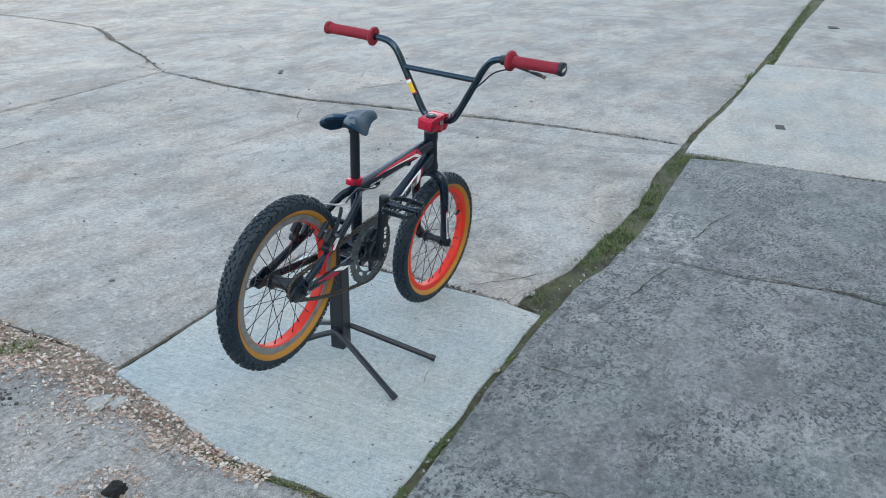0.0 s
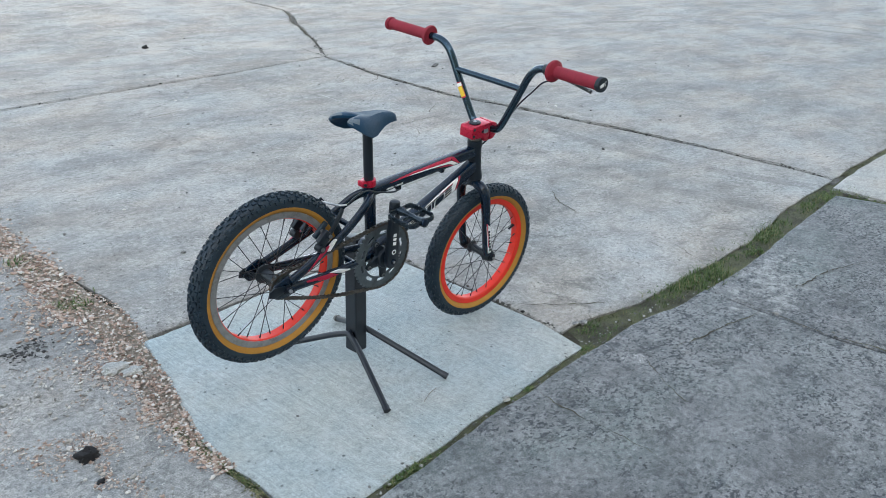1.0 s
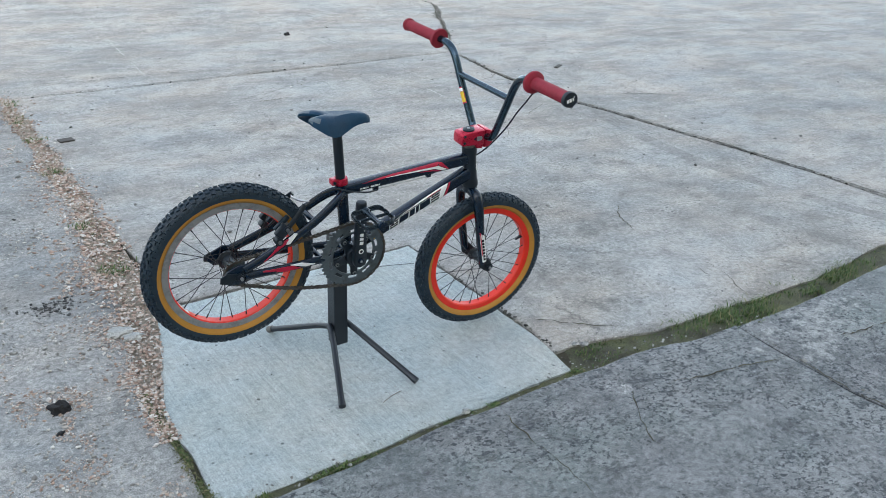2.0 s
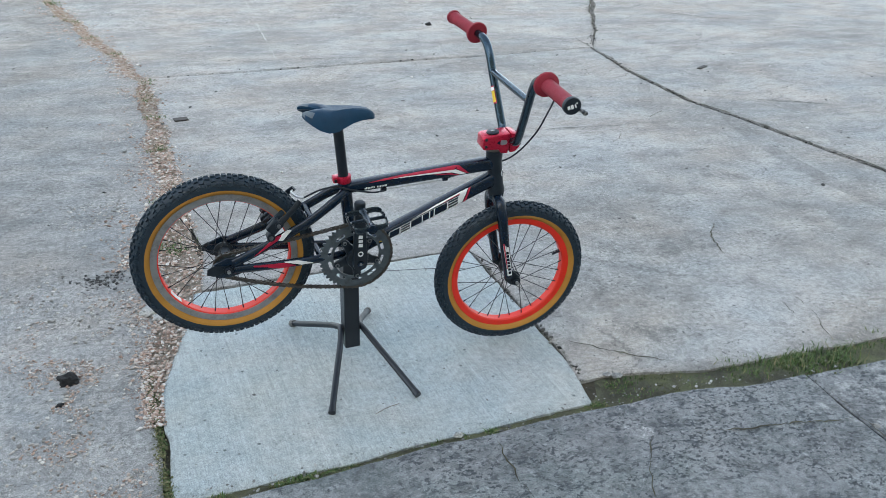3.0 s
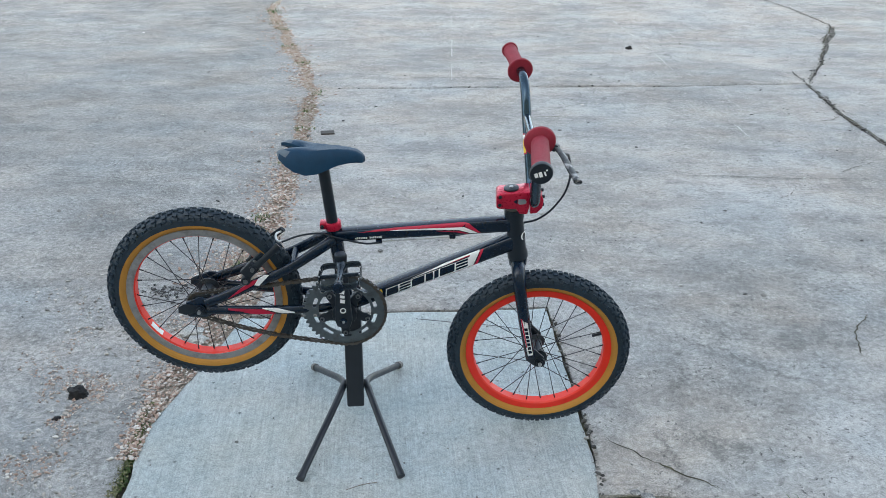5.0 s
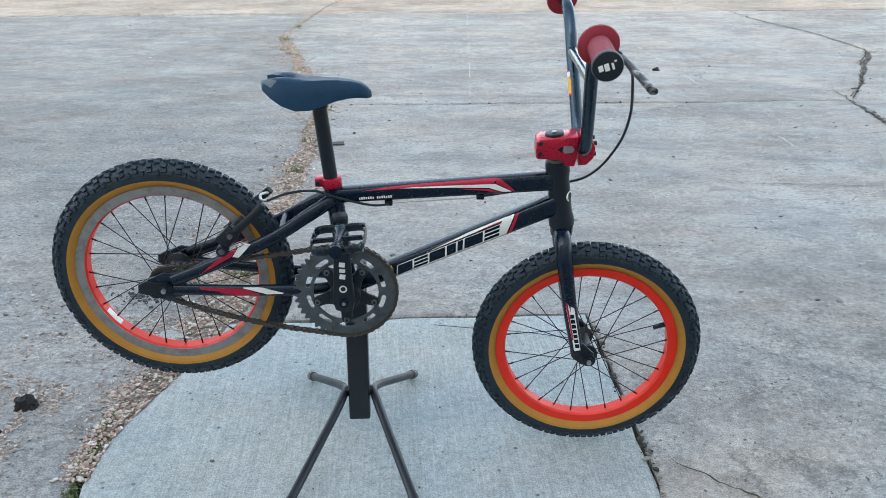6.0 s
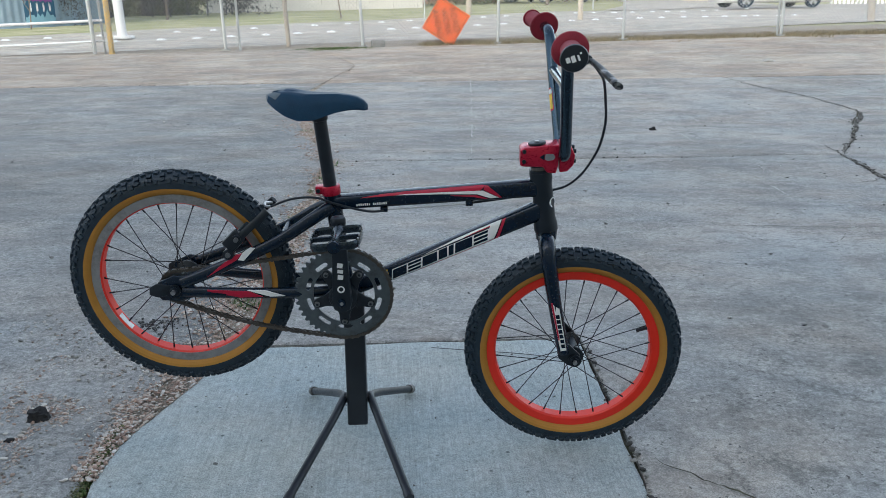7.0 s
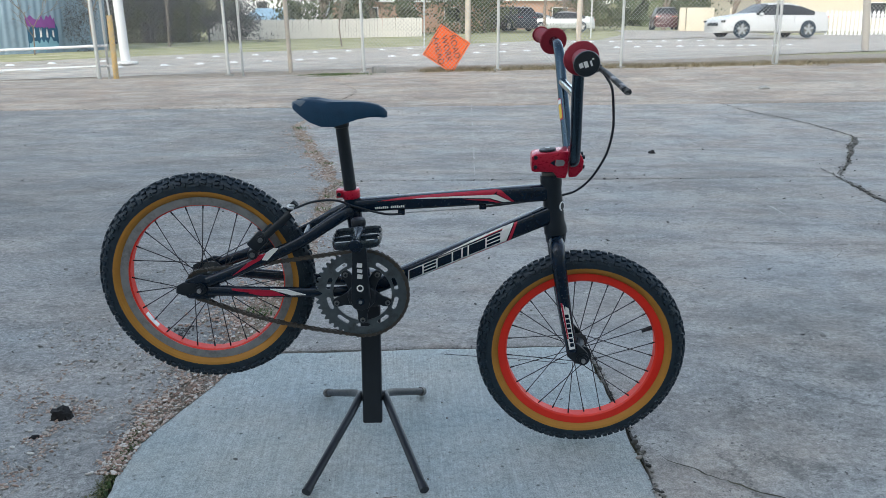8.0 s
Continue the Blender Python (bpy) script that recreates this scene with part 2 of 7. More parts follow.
# first three marks: broad patches that make the nearer part of the slab paler
CONC_LEFT = concrete("gritty lot concrete", (0.190, 0.191, 0.187), (0.270, 0.268, 0.261), (0.358, 0.354, 0.343), (0.18, 0.175, 0.165), 0.5, 0.15, 0.3, relief=0.4, scaly=0.45, specks=0.8, hairs=0.4, drag=0.30, fine=0.26, grain=0.36, marks=[(-1.05, 0.1, 0.55, 0.45, 0.2, 0.5, (0.37, 0.36, 0.345)), (-1.5, -0.5, 0.7, 0.4, 0.6, 0.45, (0.36, 0.352, 0.338)), (-1.9, 1.2, 0.6, 0.35, -0.2, 0.35, (0.35, 0.342, 0.33)), (-1.85, 8.1, 0.55, 0.32, 0.0, 0.7, (0.46, 0.45, 0.42)), (-2.6, 5.2, 0.5, 0.3, 0.1, 0.4, (0.42, 0.42, 0.4))])
CONC_FAR = concrete("brown worn concrete", (0.270, 0.225, 0.188), (0.365, 0.313, 0.266), (0.475, 0.420, 0.360), (0.21, 0.19, 0.165), 0.5, 0.1, 0.05, specks=0.9, hairs=0.7, drag=0.30, marks=[(-1.85, 8.15, 0.6, 0.3, 0.0, 0.6, (0.55, 0.53, 0.48)), (5.2, 9.6, 1.2, 0.5, 0.1, 0.4, (0.5, 0.47, 0.42)), (2.0, 9.0, 1.4, 0.4, 0.0, 0.35, (0.2, 0.185, 0.165))])
CONC_PAD = concrete("broomed pad concrete", (0.343, 0.392, 0.396), (0.387, 0.430, 0.432), (0.433, 0.468, 0.466), (0.325, 0.353, 0.351), 0.3, 0.06, 1.4, pits=1.0, blot=0.3, relief=1.0, fine=0.15, grain=0.26, broom=0.26, specks=0.40)
CONC_DARK = concrete("dark mottled concrete", (0.102, 0.110, 0.117), (0.150, 0.159, 0.166), (0.232, 0.240, 0.242), (0.236, 0.244, 0.246), 0.45, 0.15, 0.2, blot=0.35, relief=0.8, fine=0.22, grain=0.25, scaly=1.15, specks=0.9, hairs=0.5, cool=(0.93, 1.02, 0.985), warm=(1.03, 0.995, 1.0), marks=DARK_MARKS)
CONC_PALE = concrete("pale new concrete", (0.338, 0.341, 0.328), (0.380, 0.382, 0.366), (0.420, 0.420, 0.400), (0.30, 0.302, 0.290), 0.4, 0.12, 0.1, drag=0.20, specks=0.3)
ROAD = concrete("road surface", (0.37, 0.337, 0.292), (0.455, 0.417, 0.366), (0.53, 0.492, 0.438), (0.26, 0.248, 0.228), 0.6, 0.3, -0.4, specks=0.5, hairs=0.8)


def earth(name, a, b_, c_, scale):
    m, nt, b = fresh(name)
    v = coords(nt)
    c = ramp(nt, noise_tex(nt, v, scale, 9, 0.7), [(0.34, a), (0.5, b_), (0.66, c_)])
    c = mix(nt, 0.5, c, ramp(nt, noise_tex(nt, v, scale * 30, 4, 0.7), [(0.3, 0.25), (0.7, 0.75)]), "OVERLAY")
    nt.links.new(c, b.inputs["Base Color"])
    b.inputs["Roughness"].default_value = 0.95
    bump(nt, b, noise_tex(nt, v, scale * 40, 6, 0.7), 0.8, 0.02)
    return m


SOIL = earth("damp joint soil", (0.045, 0.040, 0.030), (0.075, 0.068, 0.046), (0.11, 0.105, 0.06), 5.0)
TAN_DIRT = earth("tan joint dirt", (0.25, 0.215, 0.17), (0.36, 0.31, 0.255), (0.46, 0.41, 0.35), 9.0)
GREY_DIRT = earth("grey crack dirt", (0.07, 0.068, 0.062), (0.15, 0.145, 0.133), (0.25, 0.245, 0.23), 16.0)
VERGE = earth("verge grass", (0.22, 0.24, 0.10), (0.34, 0.335, 0.18), (0.50, 0.45, 0.31), 0.8)
MUD = earth("mossy mud", (0.050, 0.050, 0.038), (0.110, 0.112, 0.070), (0.165, 0.180, 0.085), 6.0)


def scatter(name, stops, rough=0.85):
    """Colour that differs from island to island."""
    m, nt, b = fresh(name)
    g = nt.nodes.new("ShaderNodeNewGeometry")
    c = ramp(nt, g.outputs["Random Per Island"], stops)
    v = coords(nt)
    c = mix(nt, 0.4, c, ramp(nt, noise_tex(nt, v, 150, 3), [(0.3, 0.3), (0.7, 0.7)]), "OVERLAY")
    nt.links.new(c, b.inputs["Base Color"])
    b.inputs["Roughness"].default_value = rough
    return m


GRASS = scatter("grass blades", [(0.0, (0.045, 0.085, 0.030)), (0.45, (0.085, 0.145, 0.045)), (0.8, (0.14, 0.18, 0.065)), (1.0, (0.25, 0.22, 0.12))])
MOSS = scatter("olive moss", [(0.0, (0.045, 0.052, 0.026)), (0.5, (0.10, 0.112, 0.045)), (1.0, (0.19, 0.175, 0.09))])
DRY = scatter("dry grass", [(0.0, (0.15, 0.125, 0.07)), (0.5, (0.29, 0.24, 0.155)), (1.0, (0.42, 0.36, 0.26))])
PEBBLE = scatter("pebbles", [(0.0, (0.18, 0.125, 0.10)), (0.3, (0.37, 0.255, 0.20)), (0.6, (0.46, 0.37, 0.31)), (0.85, (0.50, 0.455, 0.415)), (1.0, (0.62, 0.60, 0.57))])
GRIT = scatter("grey grit", [(0.0, (0.07, 0.07, 0.07)), (0.5, (0.22, 0.22, 0.21)), (1.0, (0.42, 0.42, 0.40))])
FOLIAGE = scatter("dark foliage", [(0.0, (0.045, 0.06, 0.035)), (0.6, (0.09, 0.11, 0.06)), (1.0, (0.17, 0.17, 0.10))])
TWIGS = scatter("bare twigs", [(0.0, (0.030, 0.034, 0.042)), (1.0, (0.125, 0.125, 0.130))])

BLACK = plain("blue-black paint", (0.002, 0.011, 0.027), 0.20, 0.0, 0.0, 0.3, 30, 0.03, ((0.04, 0.045, 0.05), 0.70, 0.95))
BLACK_MATT = plain("satin black steel", (0.004, 0.010, 0.018), 0.40, 0.0, 0.0, 0.3, 35, 0.12, ((0.026, 0.034, 0.042), 0.60, 0.88))
CHROMO = plain("dark blue-grey chrome bar", (0.028, 0.055, 0.082), 0.20, 0.85, 0.3, 0.2, 30, 0.03)
RUBBER = plain("tyre rubber", (0.007, 0.021, 0.037), 0.50, 0.0, 0.0, 0.35, 60, 0.3, ((0.026, 0.045, 0.062), 0.50, 0.85))
GUM = plain("gum sidewall", (0.46, 0.215, 0.03), 0.6, 0.0, 0.0, 0.15, 40, 0.12, ((0.28, 0.13, 0.03), 0.62, 0.9))
RIM_RED = plain("red rim paint", (0.80, 0.024, 0.008), 0.42, 0.0, 0.1, 0.08, 40, 0.05, ((0.80, 0.06, 0.03), 0.74, 0.95))
RIM_GREY = plain("worn brake track", (0.34, 0.335, 0.335), 0.38, 0.55, 0.0, 0.3, 50, 0.1, ((0.13, 0.12, 0.115), 0.50, 0.8))
ANOD = plain("red anodised alloy", (0.52, 0.006, 0.040), 0.3, 0.45, 0.3, 0.15, 40, 0.04)
GRIP = plain("red grip rubber", (0.23, 0.006, 0.022), 0.70, 0.0, 0.0, 0.25, 60, 0.3, ((0.13, 0.006, 0.016), 0.6, 0.85))
SCUFF = plain("scuffed saddle corner", (0.10, 0.13, 0.155), 0.6, 0.0, 0.0, 0.4, 90, 0.3, ((0.26, 0.28, 0.29), 0.55, 0.75))
SEAT = plain("blue-black saddle cover", (0.003, 0.034, 0.076), 0.46, 0.0, 0.0, 0.25, 50, 0.25)
SPOKE = plain("dark spoke steel", (0.045, 0.045, 0.05), 0.4, 0.8, 0.0, 0.2, 60, 0.0)
STEEL = plain("bare steel", (0.46, 0.46, 0.47), 0.38, 0.9, 0.0, 0.2, 60, 0.05)
GEAR = plain("grimy gear metal", (0.105, 0.128, 0.145), 0.42, 0.4, 0.0, 0.35, 60, 0.15, ((0.055, 0.055, 0.055), 0.5, 0.75))
CHAIN = plain("rusty chain", (0.105, 0.096, 0.088), 0.5, 0.7, 0.0, 0.4, 120, 0.1, ((0.125, 0.088, 0.058), 0.5, 0.75))
WHITE = plain("white decal", (0.88, 0.88, 0.88), 0.4, 0.0, 0.2, 0.08, 40, 0.0)
RED_DECAL = plain("red decal", (0.46, 0.005, 0.040), 0.4, 0.0, 0.1, 0.1, 40, 0.0)
YELLOW = plain("yellow decal", (0.80, 0.52, 0.03), 0.4, 0.0, 0.2, 0.1, 40, 0.0)
for glossy, level in ((BLACK, 0.45), (SEAT, 0.28)):
    for socket in glossy.node_tree.nodes["Principled BSDF"].inputs:
        if socket.name == "Specular IOR Level":
            socket.default_value = level
STAND_BLACK = plain("stand black paint", (0.006, 0.010, 0.017), 0.36, 0.0, 0.2, 0.3, 30, 0.08, ((0.045, 0.052, 0.060), 0.64, 0.9))
STAND_GREY = plain("scuffed stand tube", (0.16, 0.155, 0.145), 0.5, 0.4, 0.0, 0.3, 50, 0.1)
FADED_LINE = plain("faded white line", (0.50, 0.50, 0.485), 0.8, 0.0, 0.0, 0.2, 30, 0.1, ((0.33, 0.33, 0.315), 0.42, 0.6))
COAL = plain("charred lump", (0.012, 0.012, 0.014), 0.85, 0.0, 0.0, 0.4, 60, 0.8)
GALV = plain("galvanised steel", (0.52, 0.53, 0.53), 0.42, 0.6, 0.0, 0.15, 8, 0.05)
GALV_DARK = plain("weathered wire", (0.36, 0.365, 0.365), 0.5, 0.4, 0.0, 0.2, 8, 0.0)
YELLOW_PAINT = plain("faded yellow paint", (0.62, 0.42, 0.16), 0.6, 0.0, 0.0, 0.25, 12, 0.1, ((0.5, 0.42, 0.28), 0.5, 0.75))
WHITE_PAINT = plain("white paint", (0.72, 0.73, 0.73), 0.5, 0.0, 0.0, 0.1, 5, 0.05, ((0.45, 0.43, 0.4), 0.62, 0.85))
CREAM = plain("cream wall paint", (0.57, 0.515, 0.41), 0.7, 0.0, 0.0, 0.12, 3, 0.1)
FENCE_BOARD = plain("pale grey fence boards", (0.54, 0.525, 0.49), 0.8, 0.0, 0.0, 0.22, 4, 0.2)
WOOD_POLE = plain("weathered pole wood", (0.42, 0.37, 0.31), 0.85, 0.0, 0.0, 0.3, 6, 0.5)
ORANGE = plain("orange sign fabric", (0.92, 0.14, 0.010), 0.55, 0.0, 0.0, 0.06, 6, 0.1)
INK = plain("black sign ink", (0.02, 0.018, 0.016), 0.6, 0.0, 0.0, 0.2, 20, 0.0)
CORRUGATED = plain("corrugated tank steel", (0.25, 0.33, 0.40), 0.5, 0.3, 0.0, 0.2, 1.2, 0.05, ((0.15, 0.17, 0.19), 0.52, 0.8))
BARK = plain("tree bark", (0.2, 0.165, 0.135), 0.9, 0.0, 0.0, 0.35, 8, 0.6)
BRICK = plain("brown brick wall", (0.42, 0.27, 0.2), 0.85, 0.0, 0.0, 0.25, 5, 0.3)
ROOF = plain("grey shingle roof", (0.16, 0.155, 0.15), 0.85, 0.0, 0.0, 0.25, 4, 0.3)
TARP = plain("blue metal roof", (0.30, 0.46, 0.58), 0.5, 0.0, 0.0, 0.1, 3, 0.05)
CAR_WHITE = plain("white car paint", (0.53, 0.54, 0.55), 0.28, 0.0, 0.4, 0.03, 2, 0.0)
CAR_SILVER = plain("silver car paint", (0.42, 0.44, 0.45), 0.3, 0.4, 0.5, 0.05, 2, 0.0)
CAR_DARK = plain("dark blue car paint", (0.025, 0.032, 0.045), 0.3, 0.0, 0.5, 0.1, 2, 0.0)
CAR_MAROON = plain("maroon car paint", (0.05, 0.015, 0.02), 0.3, 0.0, 0.5, 0.1, 2, 0.0)
GLASS_DARK = plain("tinted car glass", (0.012, 0.016, 0.020), 0.30, 0.0, 0.0, 0.1, 2, 0.0)
LAMP_RED = plain("red lamp lens", (0.55, 0.02, 0.02), 0.25, 0.0, 0.4, 0.1, 10, 0.0)
PURPLE = plain("purple spray paint", (0.22, 0.07, 0.26), 0.7, 0.0, 0.0, 0.3, 3, 0.0)
TEAL = plain("teal spray paint", (0.03, 0.10, 0.17), 0.7, 0.0, 0.0, 0.4, 3, 0.0)
PALE_BLUE = plain("pale blue spray paint", (0.22, 0.40, 0.48), 0.7, 0.0, 0.0, 0.3, 3, 0.0)
DARK_IRON = plain("dark iron plate", (0.06, 0.055, 0.05), 0.7, 0.3, 0.0, 0.3, 20, 0.3)


# ---- mesh helpers ----
def finish(name, me, mats, parent=None, label="", smooth=True, kind=""):
    for m in mats if isinstance(mats, (list, tuple)) else [mats]:
        me.materials.append(m)
    if smooth:
        for p in me.polygons:
            p.use_smooth = True
        me.set_sharp_from_angle(angle=radians(38))
    ob = new(name, me)
    if parent is not None:
        ob.parent = parent
    return tagged(ob, label=label, kind=kind)


def part(name, bm, mats, parent=None, label="", smooth=True, kind="", at=None):
    """One mesh object from a bmesh, under a thing or a part."""
    if at is not None:
        bmesh.ops.transform(bm, matrix=at, verts=bm.verts)
    me = bpy.data.meshes.new(name)
    bm.to_mesh(me)
    bm.free()
    return finish(name, me, mats, parent, label, smooth, kind)


def from_lists(name, verts, faces, mats, parent=None, label="", smooth=True, kind=""):
    me = bpy.data.meshes.new(name)
    me.from_pydata([tuple(v) for v in verts], [], faces)
    me.update()
    return finish(name, me, mats, parent, label, smooth, kind)


def thing(name, label, category, group="", at=None):
    e = new(name)
    e.empty_display_size = 0.1
    if at is not None:
        e.matrix_world = at
    return tagged(e, label=label, category=category, group=group)


def spline(pts, n=6):
    """A smooth line through the points."""
    p = [Vector(q) for q in pts]
    p = [2 * p[0] - p[1], *p, 2 * p[-1] - p[-2]]
    out = []
    for i in range(1, len(p) - 2):
        for k in range(n):
            t = k / n
            a, b, c, d = p[i - 1:i + 3]
            out.append(0.5 * (2 * b + (c - a) * t + (2 * a - 5 * b + 4 * c - d) * t * t + (3 * b - a - 3 * c + d) * t ** 3))
    out.append(p[-2])
    return out


def tube(bm, pts, r, n=12, oval=(1.0, 1.0), up=(0, 1, 0), cap=True, mi=0):
    """A swept tube; r is one radius or one for each point; oval stretches it along up and across."""
    pts = [Vector(p) for p in pts]
    rs = r if isinstance(r, (list, tuple)) else [r] * len(pts)
    rings, side = [], Vector(up)
    for i, p in enumerate(pts):
        d = (pts[min(i + 1, len(pts) - 1)] - pts[max(i - 1, 0)]).normalized()
        side = side - d * side.dot(d)
        if side.length < 1e-4:
            side = d.orthogonal()
        side.normalize()
        other = d.cross(side)
        ring = []
        for k in range(n):
            a = 2 * math.pi * k / n
            ring.append(bm.verts.new(p + rs[i] * (math.cos(a) * oval[0] * side + math.sin(a) * oval[1] * other)))
        rings.append(ring)
    for a, b in zip(rings, rings[1:]):
        for k in range(n):
            bm.faces.new((a[k], a[(k + 1) % n], b[(k + 1) % n], b[k])).material_index = mi
    if cap:
        bm.faces.new(rings[0][::-1]).material_index = mi
        bm.faces.new(rings[-1]).material_index = mi
    return bm


def tube_bm(*a, **k):
    return tube(bmesh.new(), *a, **k)


def box(bm, c, size, rot=None, bevel=0.0, mi=0):
    m = Matrix.Translation(c) @ (rot or Matrix.Identity(4)) @ Matrix.Diagonal((*size, 1))
    made = bmesh.ops.create_cube(bm, size=1, matrix=m)
    fs = {f for v in made["verts"] for f in v.link_faces}
    for f in fs:
        f.material_index = mi
    if bevel:
        es = {e for v in made["verts"] for e in v.link_edges}
        bmesh.ops.bevel(bm, geom=list(es), offset=bevel, segments=2, profile=0.5, affect="EDGES")
    return bm


def box_bm(*a, **k):
    return box(bmesh.new(), *a, **k)


def prism(bm, outline, y0, y1, bevel=0.0, mi=0):
    """An outline of (x, z) points, drawn out from y0 to y1."""
    a = [bm.verts.new((x, y0, z)) for x, z in outline]
    b = [bm.verts.new((x, y1, z)) for x, z in outline]
    n = len(outline)
    fs = [bm.faces.new(a), bm.faces.new(b[::-1])]
    for k in range(n):
        fs.append(bm.faces.new((a[k], b[k], b[(k + 1) % n], a[(k + 1) % n])))
    for f in fs:
        f.material_index = mi
    bmesh.ops.recalc_face_normals(bm, faces=fs)
    if bevel:
        es = {e for f in fs for e in f.edges}
        bmesh.ops.bevel(bm, geom=list(es), offset=bevel, segments=2, profile=0.5, affect="EDGES")
    return bm


def prism_bm(*a, **k):
    return prism(bmesh.new(), *a, **k)


def lathe(bm, profile, n=96, closed=True, mi=0):
    """A profile of (radius, y) turned round the y axis."""
    rings = []
    for k in range(n):
        a = 2 * math.pi * k / n
        rings.append([bm.verts.new((r * math.cos(a), y, r * math.sin(a))) for r, y in profile])
    m = len(profile)
    for k in range(n):
        a, b = rings[k], rings[(k + 1) % n]
        for j in range(m if closed else m - 1):
            bm.faces.new((a[j], a[(j + 1) % m], b[(j + 1) % m], b[j])).material_index = mi
    bmesh.ops.recalc_face_normals(bm, faces=bm.faces)
    return bm


def disc(bm, c, r, h, axis=(0, 1, 0), n=16, bevel=0.0, mi=0):
    """A short cylinder centred on c along axis."""
    q = Vector(axis).to_track_quat("Z", "Y").to_matrix().to_4x4()
    made = bmesh.ops.create_cone(bm, cap_ends=True, segments=n, radius1=r, radius2=r, depth=h, matrix=Matrix.Translation(c) @ q)
    fs = {f for v in made["verts"] for f in v.link_faces}
    for f in fs:
        f.material_index = mi
    if bevel:
        es = [e for e in {e for v in made["verts"] for e in v.link_edges} if any(len(f.verts) > 4 for f in e.link_faces)]
        bmesh.ops.bevel(bm, geom=es, offset=bevel, segments=2, profile=0.5, affect="EDGES")
    return bm


def disc_bm(*a, **k):
    return disc(bmesh.new(), *a, **k)


def ground_z(x, y):
    k = max(0.0, y - 5)
    dip = 0.016 * max(0.0, min(10.0, y - 16)) * max(0.0, min(1.0, (x - 6) / 6))
    return 0.034 * min(k, 8) + 0.012 * max(0.0, y - 13) + 0.0187 * max(-16.0, min(16.0, x)) * min(1.0, k / 8) - dip


def wobble(x, y, amp, f=3.0):
    return amp * (noise.noise((x * f, y * f, 1.7)) + 0.5 * noise.noise((x * f * 3.1, y * f * 3.1, 4.2)) + 0.35 * noise.noise((x * f * 9, y * f * 9, 2.2)))


# ---- ground ----
def edge_at(line, s):
    return float(np.interp(s, [p[0] for p in line], [p[1] for p in line]))


def slab(name, x0, x1, y0, y1, step, mat, label, left=None, right=None, bottom=None, top=None, cut=None, lift=0.0, jag=0.010, drop=0.004, reach=0.4, cut_edge=None):
    """A cast slab with chipped, worn edges. left and right are lines of (y, x), bottom and top of (x, y)."""
    def ticks(a, b, more):
        n = max(2, round((b - a) / step))
        return sorted({a + 0.008, b - 0.008, *(a + (b - a) * k / n for k in range(n + 1)), *more})
    xs = ticks(x0, x1, (cut[0], cut[0] + 0.008) if cut else ())
    ys = ticks(y0, y1, (cut[1], cut[1] + 0.008) if cut else ())
    fall = lambda d: max(0.0, 1 - d / reach)
    bm = bmesh.new()
    grid = {}
    for i, x in enumerate(xs):
        for j, y in enumerate(ys):
            if cut and x < cut[0] - 1e-6 and y < cut[1] - 1e-6:
                continue
            dx = dy = 0.0
            w = wobble(x, y, jag, 5.0)
            if left:
                dx += (edge_at(left, y) - x0 + w) * fall(x - x0)
            if right:
                dx += (edge_at(right, y) - x1 + w) * fall(x1 - x)
            if bottom:
                dy += (edge_at(bottom, x) - y0 + w) * fall(y - y0)
            if top:
                dy += (edge_at(top, x) - y1 + w) * fall(y1 - y)
            if cut_edge and x >= cut[0] - 1e-6 and y < cut[1] + 0.3:
                dx += (edge_at(cut_edge, y) - cut[0] + w * 0.6) * fall(x - cut[0]) * min(1.0, (cut[1] + 0.3 - y) / 0.3)
            rim = i in (0, len(xs) - 1) or j in (0, len(ys) - 1)
            if cut and ((abs(x - cut[0]) < 1e-6 and y <= cut[1] + 1e-6) or (abs(y - cut[1]) < 1e-6 and x <= cut[0] + 1e-6)):
                rim = True
            z = ground_z(x + dx, y + dy) + lift + wobble(x, y, 0.0016, 0.9) - (drop + abs(w) * 0.25 if rim else 0)
            grid[i, j] = bm.verts.new((x + dx, y + dy, z))
    for i in range(len(xs) - 1):
        for j in range(len(ys) - 1):
            q = [grid.get(k) for k in ((i, j), (i + 1, j), (i + 1, j + 1), (i, j + 1))]
            if None in q or (cut and (xs[i] + xs[i + 1]) / 2 < cut[0] and (ys[j] + ys[j + 1]) / 2 < cut[1]):
                continue
            bm.faces.new(q)
    rim_edges = [e for e in bm.edges if e.is_boundary]
    ext = bmesh.ops.extrude_edge_only(bm, edges=rim_edges)
    for v in ext["geom"]:
        if isinstance(v, bmesh.types.BMVert):
            v.co.z -= 0.05
    bmesh.ops.recalc_face_normals(bm, faces=bm.faces)
    ob = part(name, bm, mat)
    return tagged(ob, label=label, category="pavement", kind="structure")


CRACK = [(-0.6, 2.93), (-0.5, 2.95), (-0.3, 2.972), (0.26, 2.985), (0.78, 2.95), (1.4, 2.885), (1.69, 2.86), (2.05, 2.805), (2.55, 2.845), (2.84, 2.87), (3.15, 2.945), (3.54, 3.02)]
off = lambda line, d: [(s, v + d * (0.12 if s > 5.2 else 1.0)) for s, v in line]
JOINT = [(-8, -0.592), (-0.45, -0.588), (-0.24, -0.582), (0, -0.585), (0.144, -0.57), (0.288, -0.545), (0.4, -0.52), (0.6, -0.49), (0.8, -0.46), (1.0, -0.46), (1.7, -0.40), (2.4, -0.36), (3.5, -0.38),
         (4.2, -0.48), (5.2, -0.67), (6.4, -0.95), (8, -0.76)]


